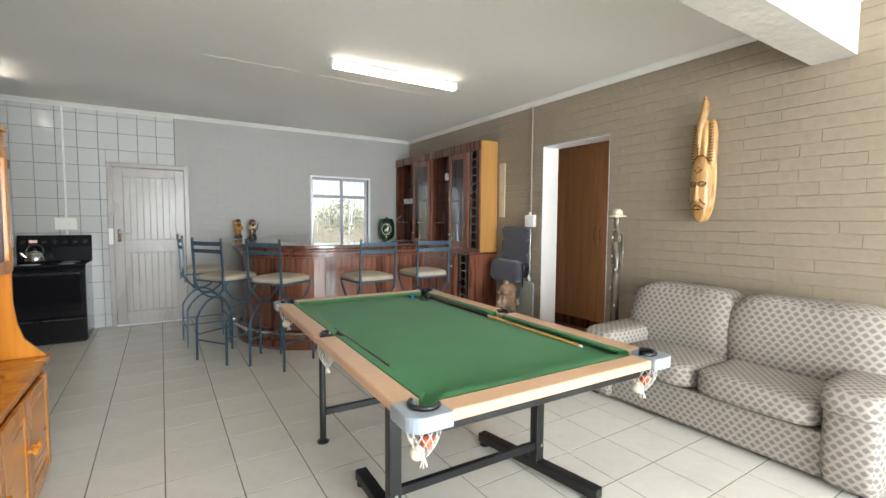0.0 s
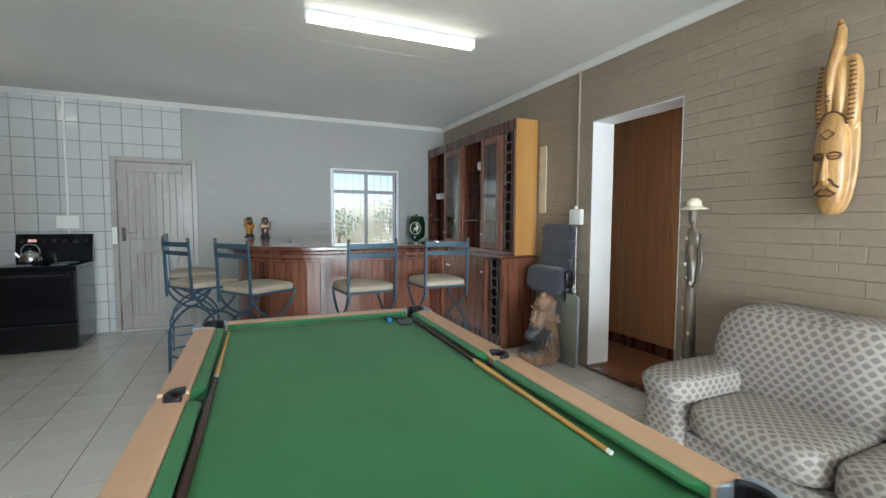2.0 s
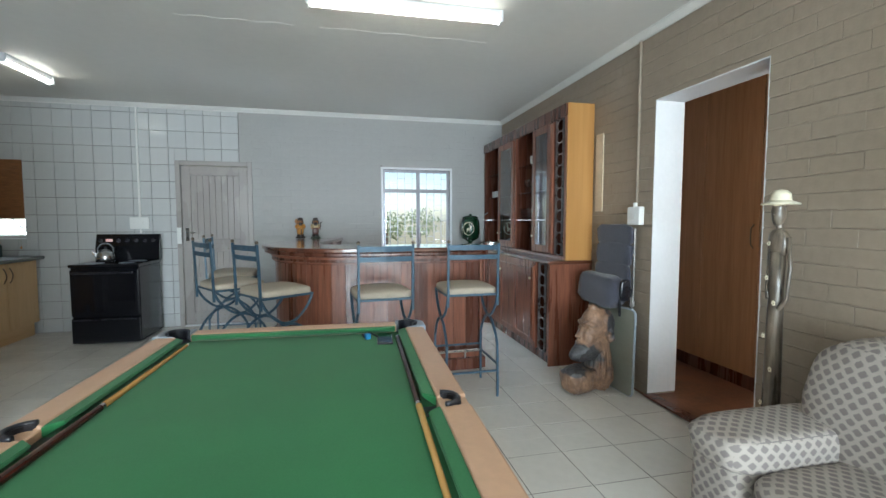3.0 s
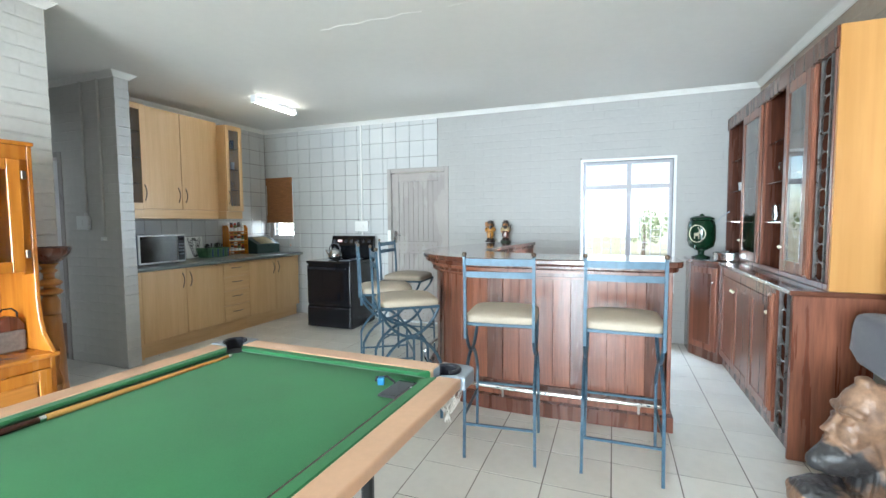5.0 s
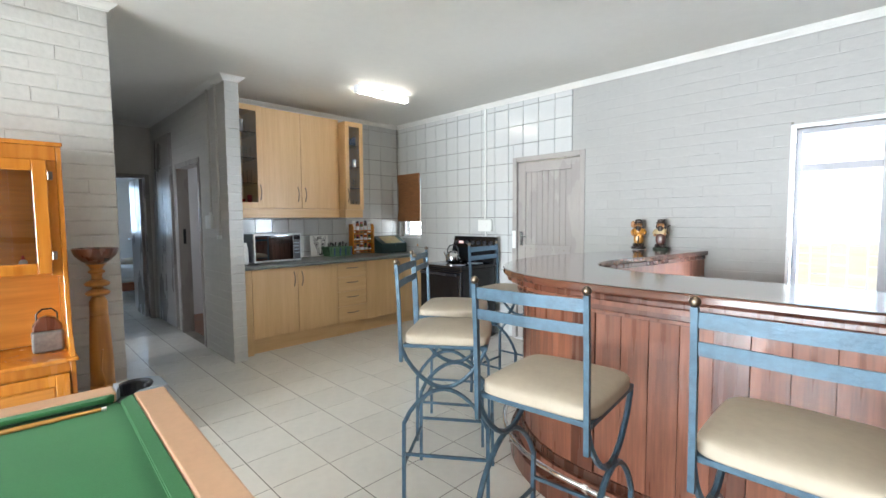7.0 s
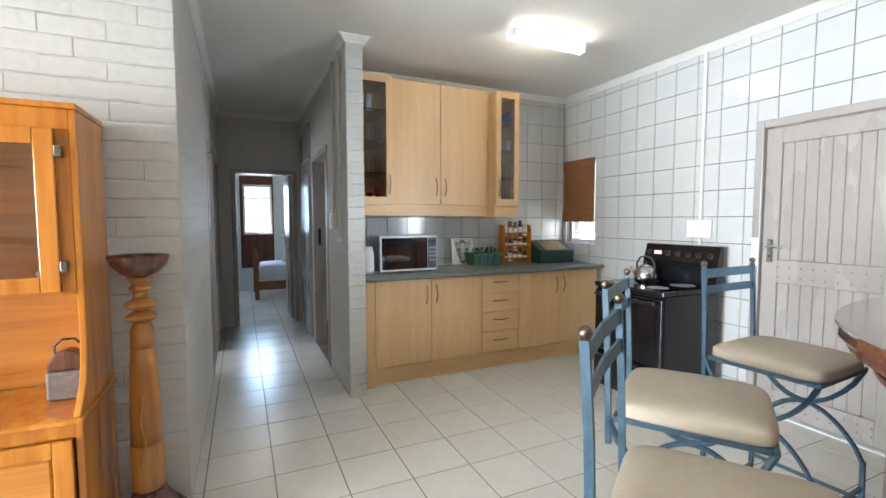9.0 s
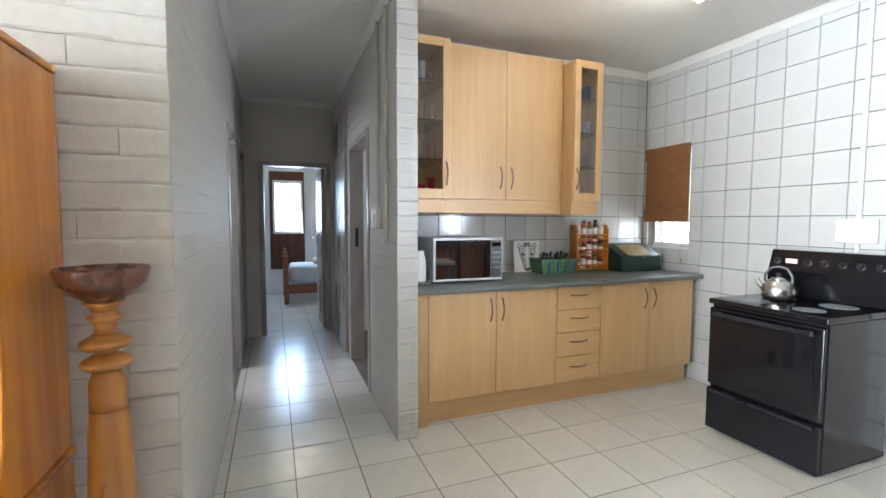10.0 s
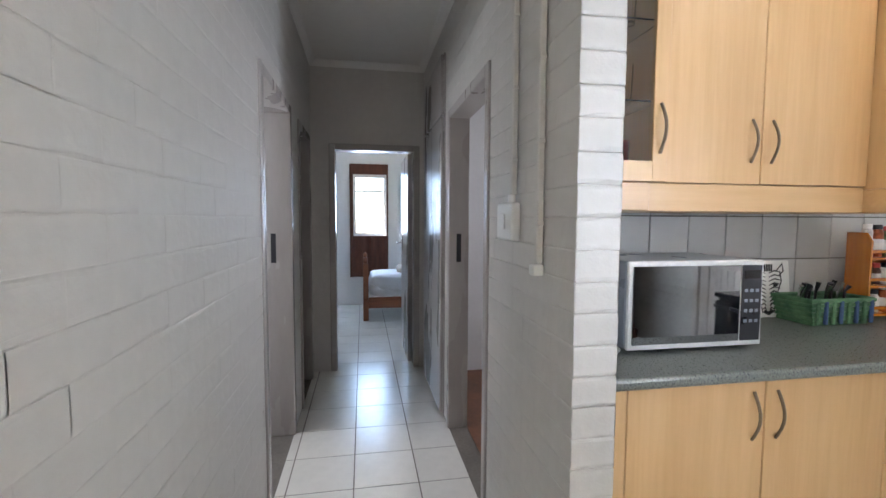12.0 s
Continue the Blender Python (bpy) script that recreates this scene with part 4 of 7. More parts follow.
top_line = capped(OUTER, INNER, 2.585)
bar = thing("bar_counter", "curved mahogany home bar with planked front and dark moulded top", "bar", 0, 0, 0)
part("top_board", prism(top_line, 1.062, 1.10, 0.008, 2), BAR_TOP, bar, "glossy dark red bar top")
part("edge_moulding", prism(capped(offset(OUTER, -0.022), offset(INNER, -0.02), 2.562), 1.030, 1.0615, 0.008, 2), MAHOGANY_D, bar)


def ribbon(line, d0, d1, z0, z1, close=True):
    a, b = offset(line, -d0), offset(line, -d1)
    return prism([tuple(p) for p in a] + [tuple(p) for p in b[::-1]], z0, z1)


FRONT = [Vector((2.504, 4.442))] + [p for p in OUTER if p[0] < 2.47]
part("plinth", ribbon(FRONT, 0.045, 0.30, 0.001, 0.10), MAHOGANY_D, bar)
part("skirting", ribbon(FRONT, 0.095, 0.30, 0.101, 0.155), MAHOGANY, bar)
part("backing", ribbon(FRONT, 0.135, 0.30, 0.156, 1.028), MAHOGANY_D, bar)
part("top_rail", ribbon(FRONT, 0.095, 0.134, 0.955, 1.028), MAHOGANY_D, bar)
part("top_bead", ribbon(FRONT, 0.075, 0.094, 1.000, 1.022), MAHOGANY, bar)
part("lower_bead", ribbon(FRONT, 0.084, 0.094, 0.962, 0.975), MAHOGANY, bar)
part("bottom_rail", ribbon(FRONT, 0.112, 0.134, 0.157, 0.20), MAHOGANY_D, bar)
line = [Vector(p) for p in offset(FRONT, -0.134)]
dist = [0]
for a, b in zip(line, line[1:]):
    dist.append(dist[-1] + (b - a).length)


def along(s):
    for i in range(len(line) - 1):
        if s <= dist[i + 1]:
            f = (s - dist[i]) / (dist[i + 1] - dist[i])
            d = (line[i + 1] - line[i]).normalized()
            return line[i].lerp(line[i + 1], f), d
    return line[-1], (line[-1] - line[-2]).normalized()


n_pl = int(dist[-1] / 0.115)
pw = dist[-1] / n_pl
for i in range(n_pl):
    p, d = along((i + 0.5) * pw)
    stile = i % 5 == 4 or i == 0
    b = part("stile" if stile else "plank", bx(-pw / 2 + 0.0008, pw / 2 - 0.0008, -0.016 if stile else -0.009, 0.0, 0.2005, 0.954, 0.0012), MAHOGANY_D if stile else MAHOGANY, bar)
    b.matrix_basis = pose(p.x, p.y, 0, 0, 0, math.degrees(math.atan2(d.y, d.x)) + 180)
part("end_panel", bx(2.505, 2.53, 4.56, 4.93, 0.101, 1.028, 0.003), MAHOGANY, bar)
part("end_plinth", bx(2.505, 2.545, 4.50, 4.93, 0.001, 0.10, 0.003), MAHOGANY_D, bar)
BACKLINE = [p for p in INNER if p[0] < 2.45] + [Vector((2.504, 4.95))]
part("inner_panel", prism([tuple(p) for p in offset(BACKLINE, -0.06)] + [tuple(p) for p in offset(BACKLINE, -0.03)[::-1]], 0.001, 1.028), MAHOGANY, bar)

fr = thing("foot_rail", "chrome foot rail on brackets round the base of the bar", "foot rail", 0, 0, 0)
rl = [p for p in offset(OUTER, -0.01) if p.x < 2.47 and p.y < 6.0]
part("rail", tb([(p.x, p.y, 0.185) for p in [Vector((2.47, rl[0].y))] + rl], 0.0145, 12), CHROME, fr, smooth=True)
part("end_knob", lathe([(0.018, 0), (0.024, 0.01), (0.018, 0.022), (0.004, 0.03)], 14), CHROME, fr).matrix_basis = pose(2.47, rl[0].y, 0.185, 0, 90, 0)
for i in (1, 9, 17, 24, 31):
    if i < len(rl) - 1:
        p, q = rl[i], rl[i + 1]
        dd = (q - p).normalized()
        nn = Vector((-dd.y, dd.x))
        if nn.dot(Vector((1.5, 5.4)) - p) < 0:
            nn = -nn
        bkt = part("bracket", tb([(p.x, p.y, 0.17), (p.x, p.y, 0.125), (p.x + nn.x * 0.055, p.y + nn.y * 0.055, 0.112)], 0.008, 8), CHROME, fr)
        part("collar", tb([(p.x - dd.x * 0.012, p.y - dd.y * 0.012, 0.185), (p.x + dd.x * 0.012, p.y + dd.y * 0.012, 0.185)], 0.02, 12), CHROME, bkt)


def make_stool(x, y, rz, label):
    """A bar stool; its seat looks to +y, the back posts stand on -y."""
    s = thing("bar_stool", label, "bar stool", x, y, 0, rz, "bar stools")
    hw, hd, sq = 0.197, 0.20, 0.0115
    fr = part("seat_frame", (lambda b: (box(b, -hw, hw, -hd, -hd + 0.016, 0.772, 0.790, 0.002), box(b, -hw, hw, hd - 0.016, hd, 0.772, 0.790, 0.002), box(b, -hw, -hw + 0.016, -hd + 0.016, hd - 0.016, 0.772, 0.790, 0.002), box(b, hw - 0.016, hw, -hd + 0.016, hd - 0.016, 0.772, 0.790, 0.002), b)[-1])(bmesh.new()), IRON, s)
    bm = blob((hw + 0.004, hd + 0.004, 0.060), (0, 0, 0), 36, 20, 0.30)
    for v in bm.verts:
        q = max(0.0, 1 - (v.co.x / hw) ** 2) * max(0.0, 1 - (v.co.y / hd) ** 2)
        v.co.z = 0.7905 + (max(v.co.z, -0.012) + 0.012) * (0.62 + 0.34 * q ** 0.7)
    part("seat", bm, CREAM, s, "cream leatherette seat pad", smooth=True)
    for sx in (-1, 1):
        post = part("back_post", tb([(sx * (hw - 0.008), -hd - 0.012, 0.70), (sx * (hw - 0.008), -hd - 0.014, 0.80), (sx * (hw - 0.008), -hd - 0.02, 1.0), (sx * (hw - 0.008), -hd - 0.03, 1.165)], sq, 4), IRON, s)
        part("finial", lathe([(0.006, 0), (0.011, 0.005), (0.0135, 0.012), (0.011, 0.019), (0.006, 0.0235), (0.002, 0.025)], 16), BRONZE, post, smooth=True).matrix_basis = pose(sx * (hw - 0.008), -hd - 0.03, 1.166)
        # upper U and lower arch on each side
        def arc(y0, y1, z0, depth, n=14):
            return [(sx * (hw - 0.008), y0 + (y1 - y0) * k / n, z0 - depth * math.sin(math.pi * k / n) ** 0.75) for k in range(n + 1)]
        part("side_bow", tb(arc(-hd - 0.012, hd - 0.01, 0.772, 0.185), sq * 0.9, 6), IRON, s)
        part("side_arch", tb([(sx * (hw - 0.002), -hd + (2 * hd) * k / 14, 0.40 + 0.18 * math.sin(math.pi * k / 14) ** 0.75) for k in range(15)], sq * 0.9, 6), IRON, s)
        for sy in (-1, 1):
            part("leg", tb([(sx * (hw - 0.002), sy * hd, 0.41), (sx * (hw + 0.0), sy * (hd + 0.002), 0.25), (sx * (hw + 0.002), sy * (hd + 0.004), 0.001)], sq, 4), IRON, s)
    for a, b, z in (((-hw, -hd), (hw, -hd), 0.20), ((-hw, hd), (hw, hd), 0.30), ((-hw, -hd), (-hw, hd), 0.25), ((hw, -hd), (hw, hd), 0.25)):
        part("stretcher", tb([(a[0], a[1], z), (b[0], b[1], z)], 0.009, 4), IRON, s)
    for z, h in ((1.135, 0.038), (1.065, 0.034)):
        yb = -hd - 0.02 - (z - 1.0) * 0.06
        part("back_slat", prism([(-hw + 0.006, yb - 0.003), (0, yb - 0.012), (hw - 0.006, yb - 0.003), (hw - 0.006, yb + 0.003), (0, yb - 0.006), (-hw + 0.006, yb + 0.003)], z - h / 2, z + h / 2), IRON, s)
    return s


stool = make_stool(2.225, 4.05, 0.7, "blue-grey iron bar stool with cream seat at the bar's front")
for x, y, rz in ((1.565, 4.0, 6), (0.80, 4.25, -54), (0.395, 4.70, -56), (0.25, 5.45, -86)):
    c = copy_thing(stool, pose(x, y, 0, 0, 0, rz))
    if rz < 0:
        c["label"] = "blue-grey iron bar stool with cream seat along the bar's curved end"



# ---- wall unit ----
wu = thing("wall_unit", "large mahogany wall unit with glass doors and open shelves", "wall unit", 0, 0, 0)
Y0, Y1 = 4.40, 6.77
XF, XUF = 3.115, 3.262
BZ = 0.935
part("base_side", bx(3.105, XR - 0.006, 4.385, 4.405, 0.001, BZ, 0.002), MAHOGANY, wu)
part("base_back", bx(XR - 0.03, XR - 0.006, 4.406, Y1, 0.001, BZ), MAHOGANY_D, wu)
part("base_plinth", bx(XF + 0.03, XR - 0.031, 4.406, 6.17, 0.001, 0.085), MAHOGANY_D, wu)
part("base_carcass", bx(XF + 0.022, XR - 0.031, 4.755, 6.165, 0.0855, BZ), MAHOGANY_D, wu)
part("base_stile", bx(XF, XF + 0.021, 4.406, 4.455, 0.0855, BZ), MAHOGANY, wu)
part("base_stile", bx(XF, XF + 0.021, 4.70, 4.775, 0.0855, BZ), MAHOGANY, wu)
part("corner_carcass", prism([(3.10, 6.168), (XR - 0.032, 6.168), (XR - 0.032, Y1 + 0.03), (2.91, Y1 + 0.03), (2.91, 6.50)], 0.001, BZ), MAHOGANY_D, wu)
for a, b in ((4.78, 5.235), (5.24, 5.70), (5.705, 6.16)):
    d = part("base_door", (lambda q: (box(q, XF, XF + 0.02, a, a + 0.055, 0.10, 0.85, 0.003), box(q, XF, XF + 0.02, b - 0.055, b, 0.10, 0.85, 0.003), box(q, XF, XF + 0.02, a + 0.055, b - 0.055, 0.10, 0.16, 0.003), box(q, XF, XF + 0.02, a + 0.055, b - 0.055, 0.79, 0.85, 0.003), box(q, XF + 0.008, XF + 0.016, a + 0.055, b - 0.055, 0.16, 0.79), q)[-1])(bmesh.new()), MAHOGANY, wu)
    k = part("knob", lathe([(0.006, 0), (0.014, 0.012), (0.014, 0.02), (0.006, 0.026)], 12), CREAM_PAINT, d)
    k.matrix_basis = pose(XF - 0.001, (b - 0.03) if a < 5.5 and a > 5 else (a + 0.03), 0.76, 0, -90, 0)
part("drawer_rail", bx(XF, XF + 0.02, 4.78, 6.16, 0.855, 0.93, 0.003), MAHOGANY, wu)
cd = part("corner_door", bx(0, 0.33, -0.02, 0, 0.10, 0.90, 0.003), MAHOGANY, wu)
cd.matrix_basis = pose(2.925, 6.475, 0, 0, 0, -59.5)
part("panel", bx(0.055, 0.275, -0.026, -0.0205, 0.16, 0.84, 0.004), MAHOGANY_D, cd)
part("knob", lathe([(0.006, 0), (0.013, 0.012), (0.006, 0.022)], 12), STEEL, cd).matrix_basis = pose(0.30, -0.021, 0.76, 90)
desk = [(3.085, 4.375), (XR - 0.006, 4.375), (XR - 0.006, YF - 0.012), (2.885, YF - 0.012), (2.885, 6.49), (3.085, 6.15)]
part("counter_board", prism(desk, BZ + 0.001, 0.965, 0.006, 2), BAR_TOP, wu)


def rings(x, y0, y1, z0, z1, parent, name="wine_rack"):
    bm = bmesh.new()
    k = round((z1 - z0) / 0.107)
    st_, yc = (z1 - z0) / k, (y0 + y1) / 2
    for i in range(k):
        zc = z0 + (i + 0.5) * st_
        tube(bm, [(x + 0.006 * (i % 2), yc + 0.064 * math.cos(2 * math.pi * j / 20), zc + (st_ / 2 + 0.001) * math.sin(2 * math.pi * j / 20)) for j in range(20)], 0.0045, 6, True)
    for y in (yc - 0.068, yc + 0.062):
        box(bm, x - 0.010, x + 0.010, y, y + 0.006, z0, z1)
    return part(name, bm, RACK_IRON, parent, "dull iron wine rack of linked rings")


RACK_IRON = material("rack_iron", (0.30, 0.29, 0.28), 0.3, metal=0.9, var=0.3, scale=20)


def pilaster(x, y, z0, z1):
    """A reeded strip that stands proud of the front."""
    p = part("pilaster", bx(x - 0.018, x - 0.0005, y - 0.034, y + 0.034, z0, z1, 0.004), MAHOGANY, wu)
    for k in (-0.020, 0.0, 0.020):
        part("reed", tb([(x - 0.018, y + k, z0 + 0.02), (x - 0.018, y + k, z1 - 0.02)], 0.0075, 8), MAHOGANY, p)


pilaster(XF, 4.738, 0.15, 0.90)
rings(XF + 0.012, 4.46, 4.695, 0.10, BZ - 0.01, wu)
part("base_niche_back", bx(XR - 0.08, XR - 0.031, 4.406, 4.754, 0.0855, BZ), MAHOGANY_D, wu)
UZ0, UZ1 = 0.966, 2.375
part("upper_side", bx(XUF + 0.002, XR - 0.006, 4.392, 4.412, UZ0, UZ1, 0.002), ORANGE_SIDE, wu, "bare orange plywood side")
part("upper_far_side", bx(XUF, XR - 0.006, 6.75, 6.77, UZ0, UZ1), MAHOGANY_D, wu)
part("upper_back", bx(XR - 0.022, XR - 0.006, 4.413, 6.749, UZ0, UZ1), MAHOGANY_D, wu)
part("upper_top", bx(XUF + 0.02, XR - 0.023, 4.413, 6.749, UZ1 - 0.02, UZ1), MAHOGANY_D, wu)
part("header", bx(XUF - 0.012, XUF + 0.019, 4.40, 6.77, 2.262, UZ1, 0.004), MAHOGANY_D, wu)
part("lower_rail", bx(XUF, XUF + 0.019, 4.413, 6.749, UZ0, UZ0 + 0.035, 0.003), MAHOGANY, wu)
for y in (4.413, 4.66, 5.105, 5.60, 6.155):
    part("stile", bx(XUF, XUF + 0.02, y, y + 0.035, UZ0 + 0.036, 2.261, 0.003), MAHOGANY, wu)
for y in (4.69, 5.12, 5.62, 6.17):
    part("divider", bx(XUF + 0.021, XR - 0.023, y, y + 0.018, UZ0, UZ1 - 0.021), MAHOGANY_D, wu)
rings(XUF + 0.012, 4.45, 4.658, UZ0 + 0.04, 2.258, wu)
for a, b in ((4.70, 5.10), (5.64, 6.15)):
    d = part("glass_door", (lambda q: (box(q, XUF - 0.02, XUF - 0.001, a, a + 0.06, 1.01, 2.255, 0.003), box(q, XUF - 0.02, XUF - 0.001, b - 0.06, b, 1.01, 2.255, 0.003), box(q, XUF - 0.02, XUF - 0.001, a + 0.06, b - 0.06, 1.01, 1.085, 0.003), box(q, XUF - 0.02, XUF - 0.001, a + 0.06, b - 0.06, 2.185, 2.255, 0.003), q)[-1])(bmesh.new()), MAHOGANY, wu)
    part("pane", bx(XUF - 0.013, XUF - 0.009, a + 0.06, b - 0.06, 1.085, 2.185), GLASS, d)
    part("knob", lathe([(0.006, 0), (0.013, 0.012), (0.006, 0.022)], 12), CREAM_PAINT, d).matrix_basis = pose(XUF - 0.021, b - 0.03, 1.17, 0, -90, 0)
pilaster(XUF, 4.668, UZ0 + 0.037, 2.25)
SHELVES = (1.33, 1.63, 1.93)
for a, b in ((5.14, 5.60), (6.19, 6.745), (4.71, 5.118), (5.64, 6.168)):
    for z in SHELVES:
        part("glass_shelf", bx(XUF + 0.03, XR - 0.024, a, b, z, z + 0.006), GLASS, wu)


def goblet(x, y, z):
    g = thing("wine_glass", "clear stemmed wine glass on a glass shelf", "glass", x, y, z, group="stemmed glasses")
    part("body", lathe([(0.028, 0.0006), (0.028, 0.003), (0.004, 0.006), (0.004, 0.065), (0.022, 0.085), (0.032, 0.115), (0.027, 0.15), (0.025, 0.15), (0.028, 0.115), (0.018, 0.09), (0.004, 0.078)], 12), GLASS, g)


random.seed(8)
for k in range(5):
    tumbler(3.33 + 0.05 * (k % 2), 5.20 + 0.08 * k, 1.3365, 0.028, 0.13, group="shelf glasses")
for k in range(4):
    goblet(3.36, 5.20 + 0.10 * k, 1.6365)
for k in range(4):
    tumbler(3.35, 6.26 + 0.11 * k, 1.6365, 0.034, 0.085, TINTS[4], "small dark patterned cup on the wall unit shelf", "shelf cups")
for k in range(4):
    goblet(3.40, 4.80 + 0.09 * k, 1.3365)
    goblet(3.40, 5.72 + 0.11 * k, 1.3365)
v = thing("vase", "small white pot with a dark sprig on the top shelf", "pot", 3.36, 5.30, 1.9365)
part("pot", lathe([(0.035, 0), (0.05, 0.03), (0.05, 0.09), (0.04, 0.10)], 16), WHITE_PLASTIC, v)
part("sprig", tb([(0, 0, 0.09), (0.01, 0.01, 0.14), (-0.01, 0.02, 0.17)], [0.004, 0.012, 0.003], 6), BLACK_PLASTIC, v)

u = thing("drinks_urn", "dark green enamel urn with pale antelope emblem on the counter", "urn", 3.02, 6.64, 0.966, -28)
part("body", lathe([(0.07, 0.09), (0.115, 0.12), (0.128, 0.18), (0.128, 0.32), (0.118, 0.37), (0.10, 0.39)], 32), GREEN_ENAMEL, u, smooth=True)
part("lid", lathe([(0.112, 0.391), (0.112, 0.405), (0.08, 0.425), (0.02, 0.43), (0.02, 0.44), (0.012, 0.452)], 28), GREEN_ENAMEL, u, smooth=True)
part("foot", lathe([(0.085, 0.0006), (0.085, 0.012), (0.03, 0.03), (0.03, 0.07), (0.07, 0.0895)], 24), GREEN_ENAMEL, u, smooth=True)
e = part("emblem", (lambda b: (tube(b, [(0.075 * math.sin(2 * math.pi * k / 24), -0.131 + 0.02 * abs(math.sin(2 * math.pi * k / 24)) ** 2, 0.25 + 0.085 * math.cos(2 * math.pi * k / 24)) for k in range(24)], 0.0045, 4, True), b)[-1])(bmesh.new()), CREAM_PAINT, u, "pale antelope emblem in a ring")
bm = bmesh.new()
for pts, r in ((([(-0.02, 0, 0.24), (0.02, 0, 0.245)]), 0.016), (([(0.02, 0, 0.25), (0.03, 0, 0.275), (0.028, 0, 0.285)]), 0.009), (([(0.028, 0, 0.285), (0.015, 0, 0.30), (0.012, 0, 0.315)]), 0.004), (([(-0.018, 0, 0.23), (-0.02, 0, 0.20)]), 0.005), (([(0.018, 0, 0.235), (0.02, 0, 0.20)]), 0.005)):
    tube(bm, [(p[0], -0.130, p[2]) for p in pts], r, 6)
part("antelope", bm, CREAM_PAINT, e)
part("tap", tb([(0, -0.12, 0.13), (0, -0.16, 0.13), (0, -0.165, 0.105)], 0.009, 8), CHROME, u)
part("hose", tb([(0.11, 0, 0.33), (0.17, 0.03, 0.42), (0.24, 0.02, 0.47)], 0.004, 6), GREY_PLASTIC, u)
pp = thing("steel_tin", "low round stainless steel tin on the wall unit counter", "tin", 3.20, 6.33, 0.966)
part("body", lathe([(0.11, 0.0006), (0.125, 0.01), (0.125, 0.055), (0.12, 0.06)], 30), STEEL, pp)
part("lid", lathe([(0.13, 0.061), (0.13, 0.072), (0.11, 0.082), (0.02, 0.084), (0.015, 0.094)], 30), STEEL, pp)

# ---- pool table ----
PT = thing("pool_table", "green baize pool table, peach rails, grey corners, black steel frame", "pool table", 1.056, 1.98, 0, -1.7)
HW, HL, TZ = 0.600, 1.03, 0.812
part("bed", bx(-HW + 0.06, HW - 0.06, -HL + 0.06, HL - 0.06, 0.72, 0.775, 0.004), BLACK_METAL, PT)
part("cloth", bx(-HW + 0.085, HW - 0.085, -HL + 0.085, HL - 0.085, 0.7755, 0.779), FELT, PT, "worn green baize playing surface")
CW = 0.105


def rail_part(x0, x1, y0, y1):
    return part("rail", bx(x0, x1, y0, y1, 0.7755, TZ, 0.008, 3), RAIL, PT)


def cushion(outline, nose):
    """A felt strip whose nose overhangs the cloth; nose: the outline's inner corners."""
    bm = bmesh.new()
    low = [bm.verts.new((x, y, 0.801 if i in nose else 0.7795)) for i, (x, y) in enumerate(outline)]
    top = [bm.verts.new((x, y, 0.8105)) for x, y in outline]
    k = len(outline)
    bm.faces.new(low[::-1])
    bm.faces.new(top)
    for i in range(k):
        bm.faces.new((low[i], low[(i + 1) % k], top[(i + 1) % k], top[i]))
    bmesh.ops.recalc_face_normals(bm, faces=bm.faces)
    bmesh.ops.bevel(bm, geom=bm.edges[:], offset=0.003, segments=2, affect="EDGES")
    return part("cushion", bm, FELT, PT)


for s in (-1, 1):
    for a, b in ((-HL + 0.13, -0.035), (0.035, HL - 0.13)):
        xa, xb = sorted((s * HW, s * (HW - 0.090)))
        rail_part(xa, xb, a, b)
        # cushion, mitred at the pockets
        xi, xo = s * (HW - 0.13), s * (HW - 0.091)
        lo, hi = (a + 0.02, b - 0.01) if a < 0 else (a + 0.01, b - 0.02)
        cushion([(xo, lo - 0.015), (xo, hi + 0.015), (xi, hi - 0.02), (xi, lo + 0.02)], (2, 3))
    xa, xb = sorted((s * (HW - 0.001), s * (HW - 0.090)))
    part("side_rail_joint", bx(xa, xb, -0.034, 0.034, 0.776, TZ - 0.010, 0.003), RAIL, PT)
    ya, yb = sorted((s * HL, s * (HL - 0.090)))
    rail_part(-HW + 0.13, HW - 0.13, ya, yb)
    yi, yo = s * (HL - 0.13), s * (HL - 0.091)
    cushion([(-HW + 0.135, yo), (HW - 0.135, yo), (HW - 0.168, yi), (-HW + 0.175, yi)], (2, 3))


def net(parent, x, y, r=0.052, z0=0.762, depth=0.105):
    bm = bmesh.new()
    n, k = 13, 6
    for i in range(n):
        for sgn in (-1, 1):
            pts = []
            for j in range(k + 1):
                t = j / k
                a = 2 * math.pi * (i + sgn * t * 2.2) / n
                rr = r * (1 - 0.75 * t ** 1.8) * (1 + 0.12 * math.sin(math.pi * t))
                pts.append((x + rr * math.cos(a), y + rr * math.sin(a), z0 - depth * t))
            tube(bm, pts, 0.0014, 4)
    for i in range(6):
        a = i * 1.05
        tube(bm, [(x, y, z0 - depth), (x + 0.012 * math.cos(a), y + 0.012 * math.sin(a), z0 - depth - 0.035)], 0.0022, 4)
    return part("net", bm, NET, parent, "white knotted cord net")


